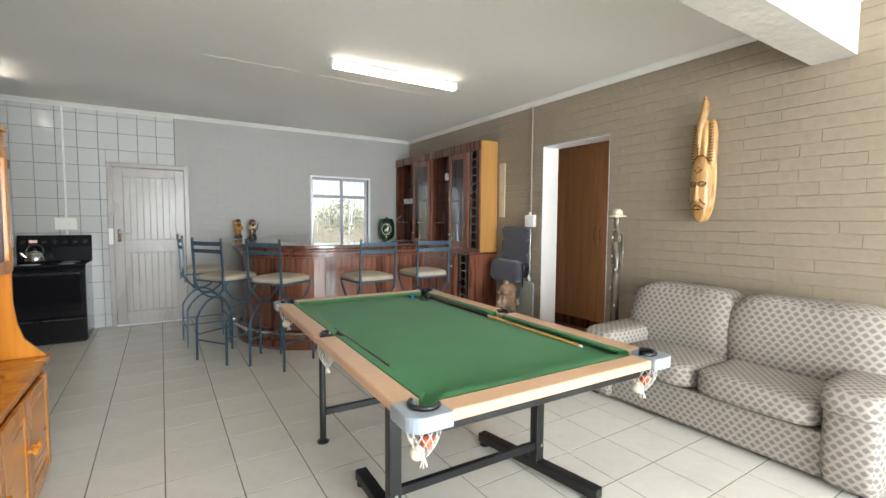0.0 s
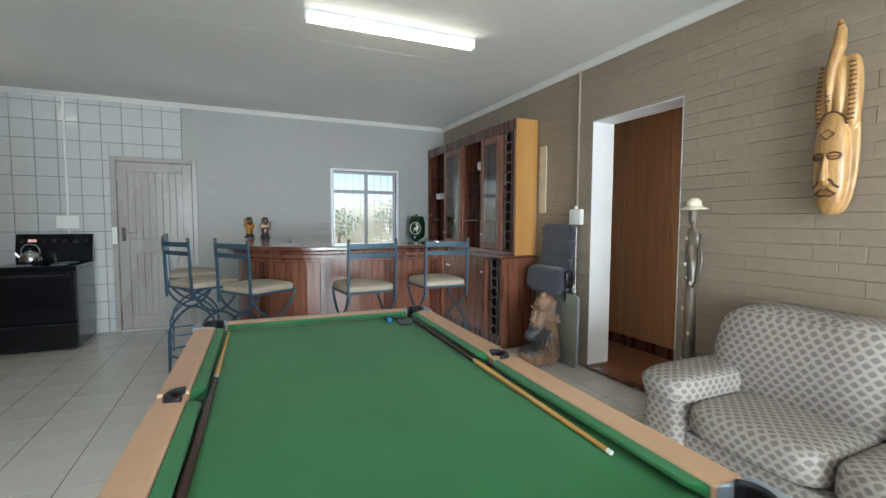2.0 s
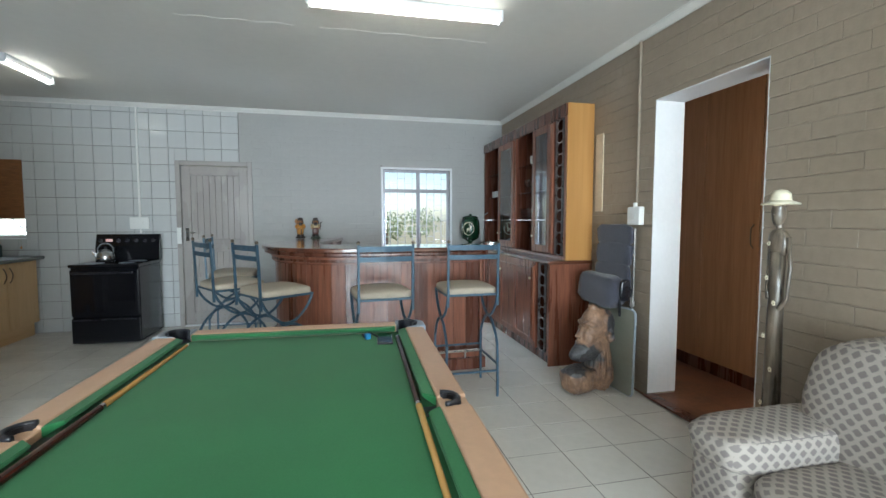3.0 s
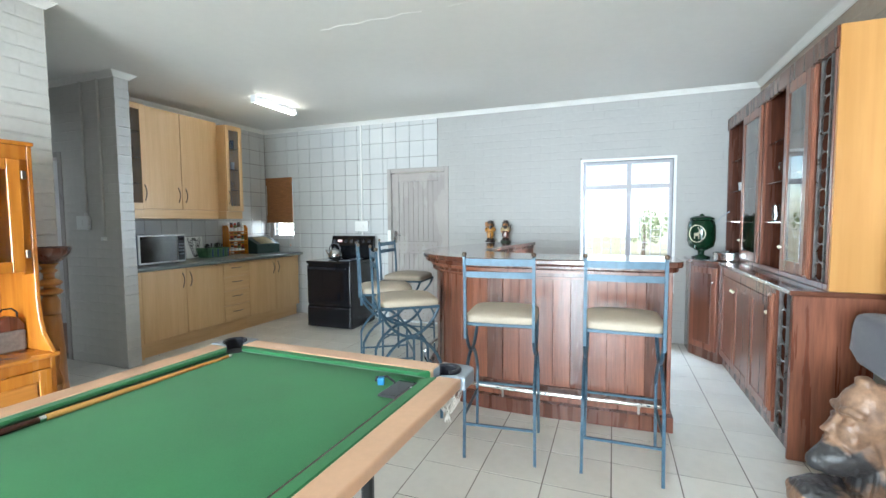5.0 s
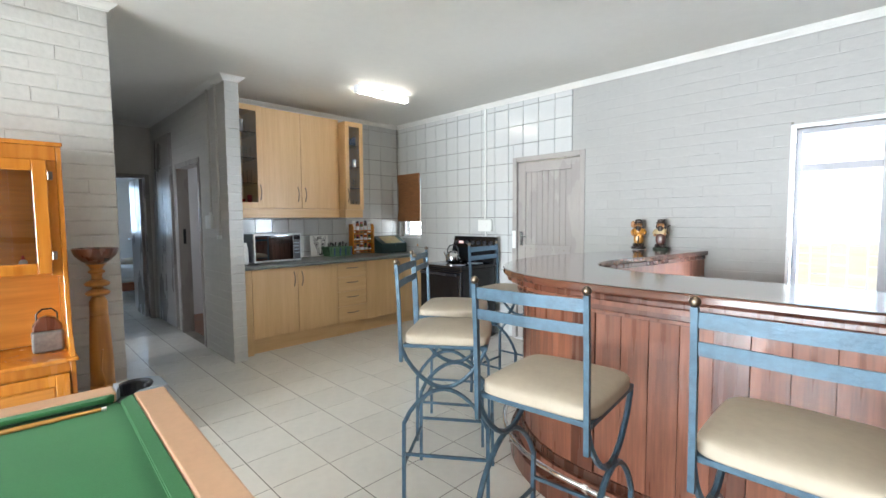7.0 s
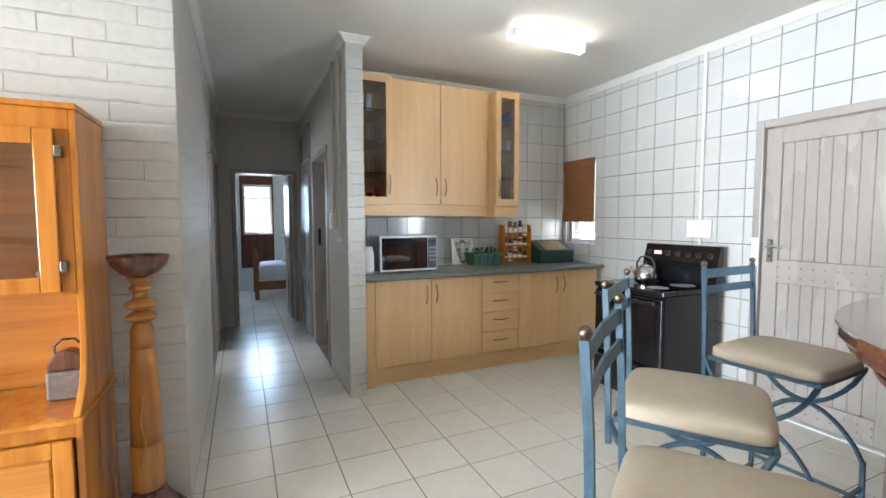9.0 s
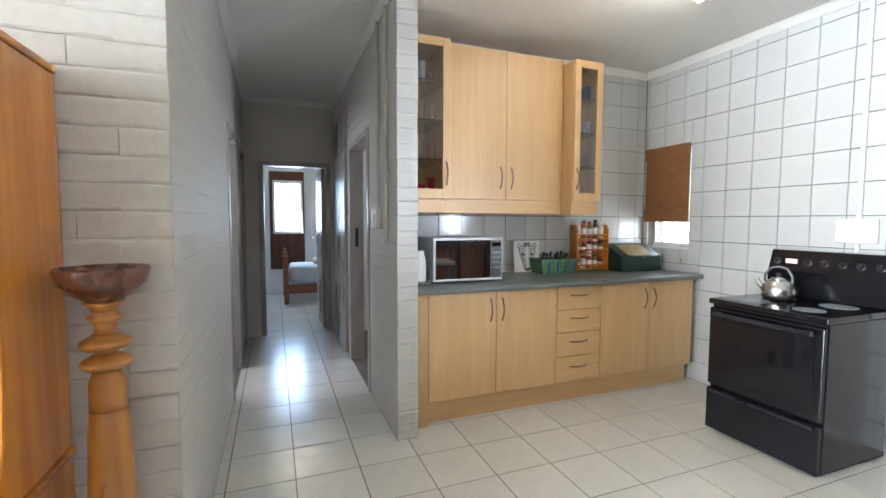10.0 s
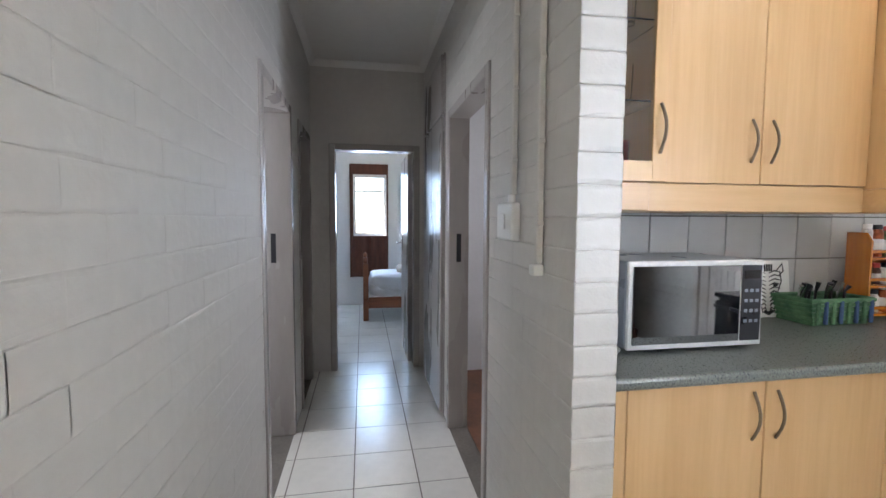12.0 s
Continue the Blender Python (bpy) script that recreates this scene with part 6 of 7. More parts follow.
for v in bm.verts:
    q = v.co * 1.0
    bark = max(0.0, min(1.0, (0.34 - q.z) / 0.12)) * (1.0 if q.x > -0.03 else 0.35)
    hair = max(0.0, 1 - ((q.x - 0.16) / 0.11) ** 2 - ((q.z - 0.50) / 0.14) ** 2)
    beard = max(0.0, 1 - ((q.x + 0.05) / 0.19) ** 2 - ((q.z - 0.30) / 0.085) ** 2)
    d = bark * 0.017 * noise.noise(Vector((q.x * 55, q.y * 55, q.z * 7))) + 0.006 * noise.noise(q * 16)
    d += (hair + beard) * 0.004 * noise.noise(Vector((q.x * 70, q.y * 70, q.z * 70)))
    v.co += v.normal * d
BUSTWOOD = material("bust_mottled_wood", (0.11, 0.065, 0.045), 0.42, color2=(0.34, 0.20, 0.12), scale=8, fine=40, bump=0.6, bumpscale=26, coat=0.15)
n, l = BUSTWOOD.node_tree.nodes, BUSTWOOD.node_tree.links
tc = n["Texture Coordinate"]
col = n["Color Ramp"].outputs[0]
for cen, rad in (((0.165, 0.0, 0.50), (0.085, 0.20, 0.120)), ((-0.065, 0.0, 0.275), (0.165, 0.20, 0.095)), ((-0.16, 0.0, 0.19), (0.09, 0.2, 0.05))):
    mp = n.new("ShaderNodeMapping")
    mp.vector_type = "POINT"
    mp.inputs["Location"].default_value = tuple(-c / q for c, q in zip(cen, rad))
    mp.inputs["Scale"].default_value = tuple(1 / q for q in rad)
    ln = n.new("ShaderNodeVectorMath")
    ln.operation = "LENGTH"
    ns = n.new("ShaderNodeTexNoise")
    ns.inputs["Scale"].default_value = 14
    sm = n.new("ShaderNodeMath")
    sm.operation = "MULTIPLY_ADD"
    sm.inputs[1].default_value = 0.9
    edge = n.new("ShaderNodeMapRange")
    edge.inputs[1].default_value, edge.inputs[2].default_value = 1.35, 1.55
    mix = n.new("ShaderNodeMixRGB")
    mix.inputs[1].default_value = (0.045, 0.043, 0.045, 1)
    l.new(tc.outputs["Object"], mp.inputs[0])
    l.new(tc.outputs["Object"], ns.inputs[0])
    l.new(mp.outputs[0], ln.inputs[0])
    l.new(ns.outputs[0], sm.inputs[0])
    l.new(ln.outputs["Value"], sm.inputs[2])
    l.new(sm.outputs[0], edge.inputs[0])
    l.new(edge.outputs[0], mix.inputs[0])
    l.new(col, mix.inputs[2])
    col = mix.outputs[0]
l.new(col, n["Principled BSDF"].inputs["Base Color"])
statue("carved_bust", "large carved wooden bearded head in profile beside the wall unit", "statue", bm, BUSTWOOD, pose(3.15, 3.80, 0.002, 0, 0, 8) @ Matrix.Diagonal((0.95, 0.95, 1.04, 1)))


def paint(name, color, rough=0.3):
    return material(name, color, rough, var=0.25, scale=60, fine=200, bump=0.4, bumpscale=70, coat=0.3)


DARK_P, AMBER_P, SKIN_P = paint("figure_dark", (0.035, 0.020, 0.016)), paint("figure_amber", (0.50, 0.22, 0.03)), paint("figure_tan", (0.42, 0.20, 0.08))
IVORY_P, PLUM_P, GREEN_P = paint("figure_ivory", (0.55, 0.42, 0.24)), paint("figure_plum", (0.12, 0.045, 0.035)), paint("figure_green", (0.06, 0.08, 0.055))


def fig(x, coat, apron, shirt, label, rz, staff):
    """A squat bearded little man with a hat; it looks to -y."""
    bm = bmesh.new()
    join_into(bm, lathe([(0.052, 0), (0.054, 0.012), (0.050, 0.018)], 18))
    for radii, c, p, mi in (((0.018, 0.026, 0.016), (-0.022, -0.010, 0.032), 0.8, 1), ((0.018, 0.026, 0.016), (0.022, -0.010, 0.032), 0.8, 1),
                            ((0.036, 0.030, 0.055), (0, 0, 0.090), 0.8, 2), ((0.038, 0.029, 0.036), (0, 0.002, 0.145), 0.85, 3), ((0.027, 0.010, 0.042), (0, -0.026, 0.085), 0.8, 4),
                            ((0.026, 0.025, 0.028), (0, -0.002, 0.195), 0.95, 5), ((0.020, 0.014, 0.022), (0, -0.022, 0.172), 0.9, 1), ((0.007, 0.008, 0.008), (0, -0.030, 0.198), 1, 5),
                            ((0.016, 0.007, 0.006), (0, -0.029, 0.187), 0.9, 1), ((0.012, 0.014, 0.022), (-0.025, 0.004, 0.190), 0.9, 1), ((0.012, 0.014, 0.022), (0.025, 0.004, 0.190), 0.9, 1),
                            ((0.038, 0.034, 0.007), (0, 0, 0.218), 0.85, 1), ((0.026, 0.025, 0.017), (0, 0, 0.232), 0.7, 1),
                            ((0.011, 0.011, 0.010), (-0.034, -0.028, 0.118), 1, 5), ((0.011, 0.011, 0.010), (0.036, -0.026, 0.125), 1, 5), ((0.004, 0.003, 0.004), (-0.010, -0.027, 0.203), 1, 1), ((0.004, 0.003, 0.004), (0.010, -0.027, 0.203), 1, 1)):
        add(bm, radii, c, p, mi, 0.06, x * 9, 18, 12)
    for sgn in (-1, 1):
        addtube(bm, [(sgn * 0.034, 0.0, 0.165), (sgn * 0.048, -0.006, 0.140), (sgn * 0.038, -0.026, 0.122)], 0.011, 8, 3)
    if staff:
        addtube(bm, [(0.046, -0.030, 0.10), (0.054, -0.032, 0.190), (0.072, -0.030, 0.198)], 0.005, 6, 1)
    else:
        addtube(bm, [(0.0, -0.040, 0.02), (0.004, -0.042, 0.11)], 0.005, 6, 1)
        add(bm, (0.017, 0.017, 0.030), (-0.040, -0.004, 0.205), 0.9, 5, 0.1, 4, 14, 10)
    statue("figurine", label, "figurine", bm, [GREEN_P if staff else DARK_P, DARK_P, coat, shirt, apron, SKIN_P], pose(x, 6.70, 1.1005, 0, 0, rz) @ Matrix.Diagonal((1.15, 1.15, 1.06, 1)))


fig(0.765, AMBER_P, AMBER_P, AMBER_P, "small painted wooden figure in an amber coat on the bar top", 15, False)
fig(0.955, PLUM_P, PLUM_P, IVORY_P, "small painted wooden figure with plum apron on the bar", 5, True)

# ---- leaning board and folding chair ----
bd = thing("board", "grey board with pale edge leaning on the brick wall", "board", 3.30, 3.90, 0.002)
Rb = 0.04
pts = []
for cx, cy, a0 in ((0.24, 0.04, -90), (0.24, 0.61, 0), (-0.24, 0.61, 90), (-0.24, 0.04, 180)):
    pts += [(cx + Rb * math.cos(math.radians(a0 + k * 22.5)), cy + Rb * math.sin(math.radians(a0 + k * 22.5))) for k in range(5)]
part("panel", prism(pts, -0.009, 0.009, 0.002, 1, "y"), GREY_BOARD, bd)
part("edge", tb([(p[0] * 1.008, 0, p[1] * 1.004) for p in pts], 0.0088, 6, True), GREY_PLASTIC, bd)
bd.matrix_world = pose(3.375, 3.86, 0.010, -1, 0, -87)

fc = thing("folding_chair", "charcoal padded camping chair folded against the brick wall", "folding chair", 3.478, 3.97, 0.0, 90)
for s_ in (-1, 1):
    lg = part("side_frame", tb([(s_ * 0.25, 0.05, 0.003), (s_ * 0.25, 0.0, 0.60), (s_ * 0.24, -0.01, 1.27)], 0.011, 8), STEEL, fc)
    part("foot_cap", tb([(s_ * 0.25, 0.051, 0.002), (s_ * 0.25, 0.047, 0.04)], 0.014, 8), BLACK_PLASTIC, lg)
    part("rear_leg", tb([(s_ * 0.23, 0.03, 0.003), (s_ * 0.23, 0.0, 0.80)], 0.010, 8), STEEL, fc)
part("armrest", blob((0.016, 0.045, 0.085), (-0.275, 0.09, 0.80), 16, 8, 0.6), BLACK_PLASTIC, fc, smooth=True)
part("armrest", blob((0.016, 0.045, 0.085), (0.275, 0.09, 0.80), 16, 8, 0.6), BLACK_PLASTIC, fc, smooth=True)
for k, (z0, z1) in enumerate(((1.13, 1.30), (0.96, 1.16), (0.77, 0.99))):
    part("back_pad", blob((0.235, 0.026, (z1 - z0) / 2), (0, 0.005 + 0.008 * k, (z0 + z1) / 2), 30, 12, 0.45, 0.08, k), CHAIR_FABRIC, fc, smooth=True)
part("seat_pad", blob((0.265, 0.075, 0.130), (0.015, 0.12, 0.770), 30, 14, 0.45, 0.10, 8), CHAIR_FABRIC, fc, smooth=True)
part("sling", bx(-0.23, 0.23, 0.015, 0.023, 0.20, 0.62, 0.003), BLACK_PLASTIC, fc)
part("cross_tube", tb([(-0.25, 0.04, 0.12), (0.25, 0.04, 0.12)], 0.010, 8), STEEL, fc)
part("strap", tb([(-0.24, 0.10, 0.80), (-0.27, 0.13, 0.70), (-0.26, 0.12, 0.60)], 0.010, 6), BLACK_PLASTIC, fc)

# ---- pine dresser and stand ----
hu = thing("dresser", "varnished orange pine dresser with glazed upper doors by white bricks", "dresser", XB + 0.012, 0, 0)
HX = 0.345
BX = 0.462
Y0h, Y1h = 1.62, 2.893
side = [(0.0, 0.665), (BX, 0.665), (BX - 0.03, 0.70), (HX + 0.035, 0.76), (HX + 0.012, 0.84), (HX, 0.95), (HX, 1.775), (0.0, 1.775)]
for y in (Y0h, Y1h - 0.022):
    part("upper_side", prism(side, y, y + 0.022, 0.003, 1, "y"), PINE, hu)
part("top_board", bx(0.0, HX + 0.012, Y0h - 0.008, Y1h + 0.006, 1.7755, 1.797, 0.005, 2), PINE, hu)
part("back_panel", bx(0.0, 0.008, Y0h + 0.023, Y1h - 0.023, 0.665, 1.775), PINE_D, hu)
part("middle_shelf", bx(0.009, HX - 0.03, Y0h + 0.023, Y1h - 0.023, 1.10, 1.12), PINE, hu)
part("upper_stile", bx(HX - 0.022, HX - 0.001, Y1h - 0.066, Y1h - 0.023, 1.09, 1.70, 0.002), PINE, hu)
part("upper_header", bx(HX - 0.022, HX - 0.001, Y0h + 0.023, Y1h - 0.023, 1.701, 1.775, 0.002), PINE, hu)
part("counter", bx(0.0, BX + 0.015, Y0h - 0.012, Y1h + 0.012, 0.643, 0.664, 0.008, 2), PINE, hu, "reddish pine counter with a rounded edge")
for y in (Y0h, Y1h - 0.022):
    part("lower_side", bx(0.0, BX - 0.02, y, y + 0.022, 0.05, 0.642, 0.002), PINE, hu)
part("plinth", bx(0.0, BX - 0.035, Y0h + 0.01, Y1h - 0.01, 0.001, 0.049, 0.003), PINE, hu)
part("lower_back", bx(0.0, 0.008, Y0h + 0.023, Y1h - 0.023, 0.05, 0.642), PINE_D, hu)
part("lower_rail", bx(BX - 0.045, BX - 0.022, Y0h + 0.023, Y1h - 0.023, 0.05, 0.11), PINE, hu)
part("lower_header", bx(BX - 0.045, BX - 0.022, Y0h + 0.023, Y1h - 0.023, 0.585, 0.642), PINE, hu)


def panel_door(x, a, b, z0, z1, glazed):
    w = 0.058
    q = bmesh.new()
    box(q, x, x + 0.02, a, a + w, z0, z1, 0.003)
    box(q, x, x + 0.02, b - w, b, z0, z1, 0.003)
    box(q, x, x + 0.02, a + w, b - w, z0, z0 + w, 0.003)
    box(q, x, x + 0.02, a + w, b - w, z1 - w, z1, 0.003)
    d = part("glass_door" if glazed else "door", q, PINE, hu)
    if glazed:
        part("pane", bx(x + 0.008, x + 0.011, a + w, b - w, z0 + w, z1 - w), GLASS, d)
    else:
        q = bx(x + 0.002, x + 0.018, a + w + 0.003, b - w - 0.003, z0 + w + 0.003, z1 - w - 0.003, 0.014, 1)
        part("panel", q, PINE_D, d)
    return d


third = (Y1h - Y0h - 0.05) / 3
for i in range(3):
    a = Y0h + 0.025 + i * third
    b = a + third - 0.004
    if i < 2:
        d = panel_door(HX, a, b, 1.105, 1.70, True)
    else:
        d = panel_door(HX, a, b - 0.035, 1.105, 1.70, True)
    for z in (1.20, 1.62):
        part("hinge", bx(HX + 0.003, HX + 0.024, b - 0.033 if i == 2 else b - 0.004, b - 0.012 if i == 2 else b + 0.004, z - 0.022, z + 0.022, 0.003), BRONZE, d)
    d = panel_door(BX - 0.02, a, b, 0.112, 0.583, False)
    kk = part("knob", lathe([(0.008, 0), (0.008, 0.012), (0.018, 0.022), (0.018, 0.030), (0.006, 0.036)], 14), PINE, d)
    kk.matrix_basis = pose(BX + 0.001, a + 0.03 if i == 2 else b - 0.03, 0.36, 0, 90, 0)
LEATHER_GREY = material("bag_grey_brown", (0.17, 0.15, 0.14), 0.5, var=0.2, scale=30)
sg = thing("decorative_bag", "small grey and brown bag ornament on the dresser", "ornament", -0.90, 2.80, 0.6645)
part("body", bx(-0.035, 0.035, -0.07, 0.065, 0.0, 0.115, 0.012, 3), LEATHER_GREY, sg, "grey brown lower body")
part("flap", prism([(-0.066, 0.1155), (0.061, 0.1155), (0.060, 0.145), (0.035, 0.185), (0.0, 0.20), (-0.04, 0.185), (-0.064, 0.15)], -0.033, 0.033, 0.010, 3, "x"), MAHOGANY_D, sg, "brown domed flap")
part("handle", tb([(0, -0.045, 0.17), (0, -0.045, 0.21), (0, -0.02, 0.235), (0, 0.02, 0.235), (0, 0.042, 0.21), (0, 0.042, 0.17)], 0.005, 6), BLACK_PLASTIC, sg)
gb = thing("glue_bottle", "small white bottle with a red cap behind the dresser's glass", "bottle", -0.93, 2.72, 1.1205)
part("bottle", lathe([(0.016, 0), (0.018, 0.01), (0.018, 0.045), (0.008, 0.055)], 12), WHITE_PLASTIC, gb)
part("cap", lathe([(0.008, 0.0555), (0.007, 0.07), (0.002, 0.078)], 10), LIDS[0], gb)

cs = thing("candle_stand", "turned wooden candle stand with dark bowl beside the pine dresser", "candle stand", -0.965, 3.035, 0)
STANDWOOD = wood("stand_wood", (0.26, 0.095, 0.017), (0.52, 0.23, 0.045), 0.32, coat=0.4, scale=1.5)
part("base", lathe([(0.150, 0.001), (0.165, 0.02), (0.155, 0.06), (0.100, 0.125), (0.066, 0.185)], 6), MAHOGANY_D, cs, "dark brown six-sided base")
part("foot_knot", lathe([(0.047, 0.1855), (0.062, 0.20), (0.059, 0.24), (0.067, 0.32), (0.063, 0.40)], 20), STANDWOOD, cs, smooth=True)
part("shaft", lathe([(0.061, 0.401), (0.059, 0.55), (0.051, 0.75), (0.046, 0.82)], 20), STANDWOOD, cs, smooth=True)
part("shaft_top", lathe([(0.046, 0.821), (0.045, 0.90), (0.034, 0.925), (0.031, 0.934)], 22), STANDWOOD, cs, smooth=True)
for r, z in ((0.063, 0.935), (0.064, 0.990), (0.043, 1.068)):
    h_ = 0.044 if r > 0.05 else 0.030
    part("turned_ring", lathe([(0.030, z), (r * 0.78, z + 0.06 * h_), (r * 0.96, z + 0.30 * h_), (r, z + 0.46 * h_), (r * 0.92, z + 0.62 * h_), (r * 0.66, z + 0.84 * h_), (0.030, z + h_)], 28), STANDWOOD, cs, smooth=True)
part("neck", lathe([(0.029, 0.979), (0.029, 0.990)], 18), STANDWOOD, cs, smooth=True)
part("neck", lathe([(0.029, 1.034), (0.026, 1.052), (0.029, 1.068)], 18), STANDWOOD, cs, smooth=True)
part("collar", lathe([(0.028, 1.098), (0.034, 1.105), (0.040, 1.116), (0.052, 1.1255)], 22), STANDWOOD, cs, smooth=True)
part("bowl", lathe([(0.040, 1.126), (0.070, 1.145), (0.102, 1.18), (0.113, 1.215), (0.109, 1.222), (0.098, 1.212), (0.04, 1.195)], 34), MAHOGANY_D, cs, "dark red brown shallow bowl", smooth=True)
k = part("stuck_vine", tb([(0.062, -0.01, 0.32), (0.070, 0.005, 0.42), (0.064, -0.012, 0.5), (0.062, 0.0, 0.62)], 0.006, 6), STANDWOOD, cs)

# ---- bedroom ----
bw_ = thing("window_3", "white bedroom window with burglar bars", "window", -8.12, 0, 0, kind="structure")
bm = bmesh.new()
for a in ((3.48, 3.51, 1.11, 2.06), (3.96, 3.99, 1.11, 2.06), (3.51, 3.96, 1.11, 1.14), (3.51, 3.96, 2.03, 2.06), (3.51, 3.96, 1.80, 1.82)):
    box(bm, -0.14, -0.11, a[0], a[1], a[2], a[3])
part("window_frame", bm, WHITE_PAINT, bw_)
bm = bmesh.new()
for k in range(1, 6):
    box(bm, -0.16, -0.152, 3.48 + k * 0.085 - 0.003, 3.48 + k * 0.085 + 0.003, 1.11, 2.06)
for k in range(1, 8):
    box(bm, -0.151, -0.145, 3.48, 3.99, 1.11 + k * 0.118, 1.116 + k * 0.118)
part("burglar_bars", bm, WHITE_PAINT, bw_)
cu = thing("curtain", "brown cloth hung round the bedroom window with the glass showing", "curtain", -8.10, 0, 0)
part("lower_cloth", prism([(-0.01 + 0.012 * math.sin(k * 1.3), 3.42 + 0.60 * k / 20) for k in range(21)] + [(0.004 + 0.012 * math.sin(k * 1.3), 3.42 + 0.60 * k / 20) for k in range(20, -1, -1)], 0.45, 1.10), CURTAIN, cu)
part("upper_cloth", bx(-0.010, 0.012, 3.42, 4.02, 2.07, 2.23, 0.004), CURTAIN, cu)
part("side_cloth", bx(-0.010, 0.010, 3.42, 3.475, 1.101, 2.069, 0.004), CURTAIN, cu)
part("side_cloth", bx(-0.010, 0.010, 3.995, 4.02, 1.101, 2.069, 0.004), CURTAIN, cu)
be = thing("bed", "red-brown wooden single bed with white quilt in the bedroom", "bed", -6.95, 3.62, 0)
for x in (-0.9, 0.0):
    p = part("post", bx(x - 0.035, x + 0.035, 0, 0.07, 0.001, 0.78, 0.006), BEDWOOD, be)
    part("finial", lathe([(0.02, 0.781), (0.03, 0.80), (0.028, 0.83), (0.008, 0.86)], 14, x, 0.035), BEDWOOD, p, smooth=True)
part("side_rail", bx(-0.03, 0.0, 0.071, 2.0, 0.165, 0.315, 0.005), BEDWOOD, be)
part("end_board", bx(-0.864, -0.036, 0.02, 0.05, 0.25, 0.62, 0.005), BEDWOOD, be)
part("end_board", bx(-0.90, 0.0, 1.96, 2.0, 0.001, 0.8, 0.005), BEDWOOD, be)
part("mattress", blob((0.41, 0.94, 0.10), (-0.455, 1.01, 0.40), 30, 12, 0.3), LINEN, be, smooth=True)
part("quilt", blob((0.43, 0.90, 0.125), (-0.455, 0.98, 0.49), 40, 14, 0.35, 0.08, 3), LINEN, be, smooth=True)
pw = thing("pillow", "cream pillow on the bed", "pillow", -7.4, 4.3, 0.60)
part("cushion", blob((0.30, 0.2, 0.06), (0, 0, 0.05), 24, 10, 0.6, 0.08, 5), CREAM, pw, smooth=True)
wd = thing("wardrobe", "white wardrobe door with a lever handle in the bedroom", "wardrobe", -8.10, 4.72, 0, 90)
part("body", bx(-0.55, 0.55, -0.02, 0.018, 0.002, 2.1), WHITE_PAINT, wd)
part("door", bx(-0.54, 0.0, -0.045, -0.0205, 0.05, 2.05, 0.004), WHITE_PAINT, wd)
part("handle", tb([(-0.33, -0.045, 1.15), (-0.33, -0.075, 1.15), (-0.26, -0.08, 1.15)], 0.009, 8), CHROME, wd)

# ---- outside ----
gp = bmesh.new()
bmesh.ops.create_grid(gp, x_segments=40, y_segments=40, size=900)
for v in gp.verts:
    v.co.z = -0.30
tagged(link("ground", gp, GROUND), "dry grassy ground outside the windows", "", "", "structure")
random.seed(21)
for bx_, by_, hh in ((3.5, 24, 2.1), (5.6, 26, 2.4), (-4.5, 26, 2.4), (-14, 2.2, 1.7), (-15, 5.6, 1.9), (9.5, 27, 3)):
    t = thing("bush", "dense green garden bush outside the window", "bush", bx_, by_, -0.3, group="bushes")
    part("trunk", tb([(0, 0, 0), (0.05, 0, hh * 0.5), (0.0, 0.1, hh * 0.8)], [0.09, 0.06, 0.02], 7), BARK, t)
    bm = bmesh.new()
    for k in range(520):
        a, b_, r_ = random.random() * 6.283, math.acos(2 * random.random() - 1), hh * (0.25 + 0.27 * random.random())
        c = Vector((r_ * math.sin(b_) * math.cos(a), r_ * math.sin(b_) * math.sin(a), hh * 0.62 + 0.75 * r_ * math.cos(b_)))
        m_ = Matrix.LocRotScale(c, Euler((random.random() * 6, random.random() * 6, random.random() * 6)), Vector((0.10, 0.06, 1)))
        vs = [bm.verts.new(m_ @ Vector(q)) for q in ((-1, 0, 0), (0, -0.7, 0), (1, 0, 0), (0, 0.7, 0))]
        bm.faces.new(vs)
    part("crown", bm, FOLIAGE, t)

# ---- patio door behind the walk ----
pd = thing("patio_door", "white framed glazed patio doors in the back wall", "door", 1.2, BACK - 0.10, 0, kind="structure")
bm = bmesh.new()
for x in (-1.8, -0.62, 0.56, 1.74):
    box(bm, x, x + 0.06, -0.03, 0.03, 0.0, 2.3)
for x in (-1.74, -0.56, 0.62):
    box(bm, x, x + 1.12, -0.025, 0.025, 0.0, 0.08)
    box(bm, x, x + 1.12, -0.025, 0.025, 2.22, 2.3)
part("door_frame", bm, WHITE_PAINT, pd)

# ---- pieces: wall tiles, floor tiles, bricks ----
def put(name, me, parent, x, y, z, rz=0):
    ob = bpy.data.objects.new(name, me)
    scene.collection.objects.link(ob)
    ob.parent = parent
    ob.matrix_basis = pose(x, y, z, 0, 0, rz) if rz else Matrix.Translation((x, y, z))
    return ob


def slab_verts(w, h, t, c, e=None):
    """A piece w by h in the x-z plane that looks to -y, t thick, with a chamfer c (e at its ends)."""
    e = c if e is None else e
    return ([(0, 0, 0), (w, 0, 0), (w, 0, h), (0, 0, h), (e, -t, c), (w - e, -t, c), (w - e, -t, h - c), (e, -t, h - c)],
            [(4, 5, 6, 7), (0, 1, 5, 4), (1, 2, 6, 5), (2, 3, 7, 6), (3, 0, 4, 7)])


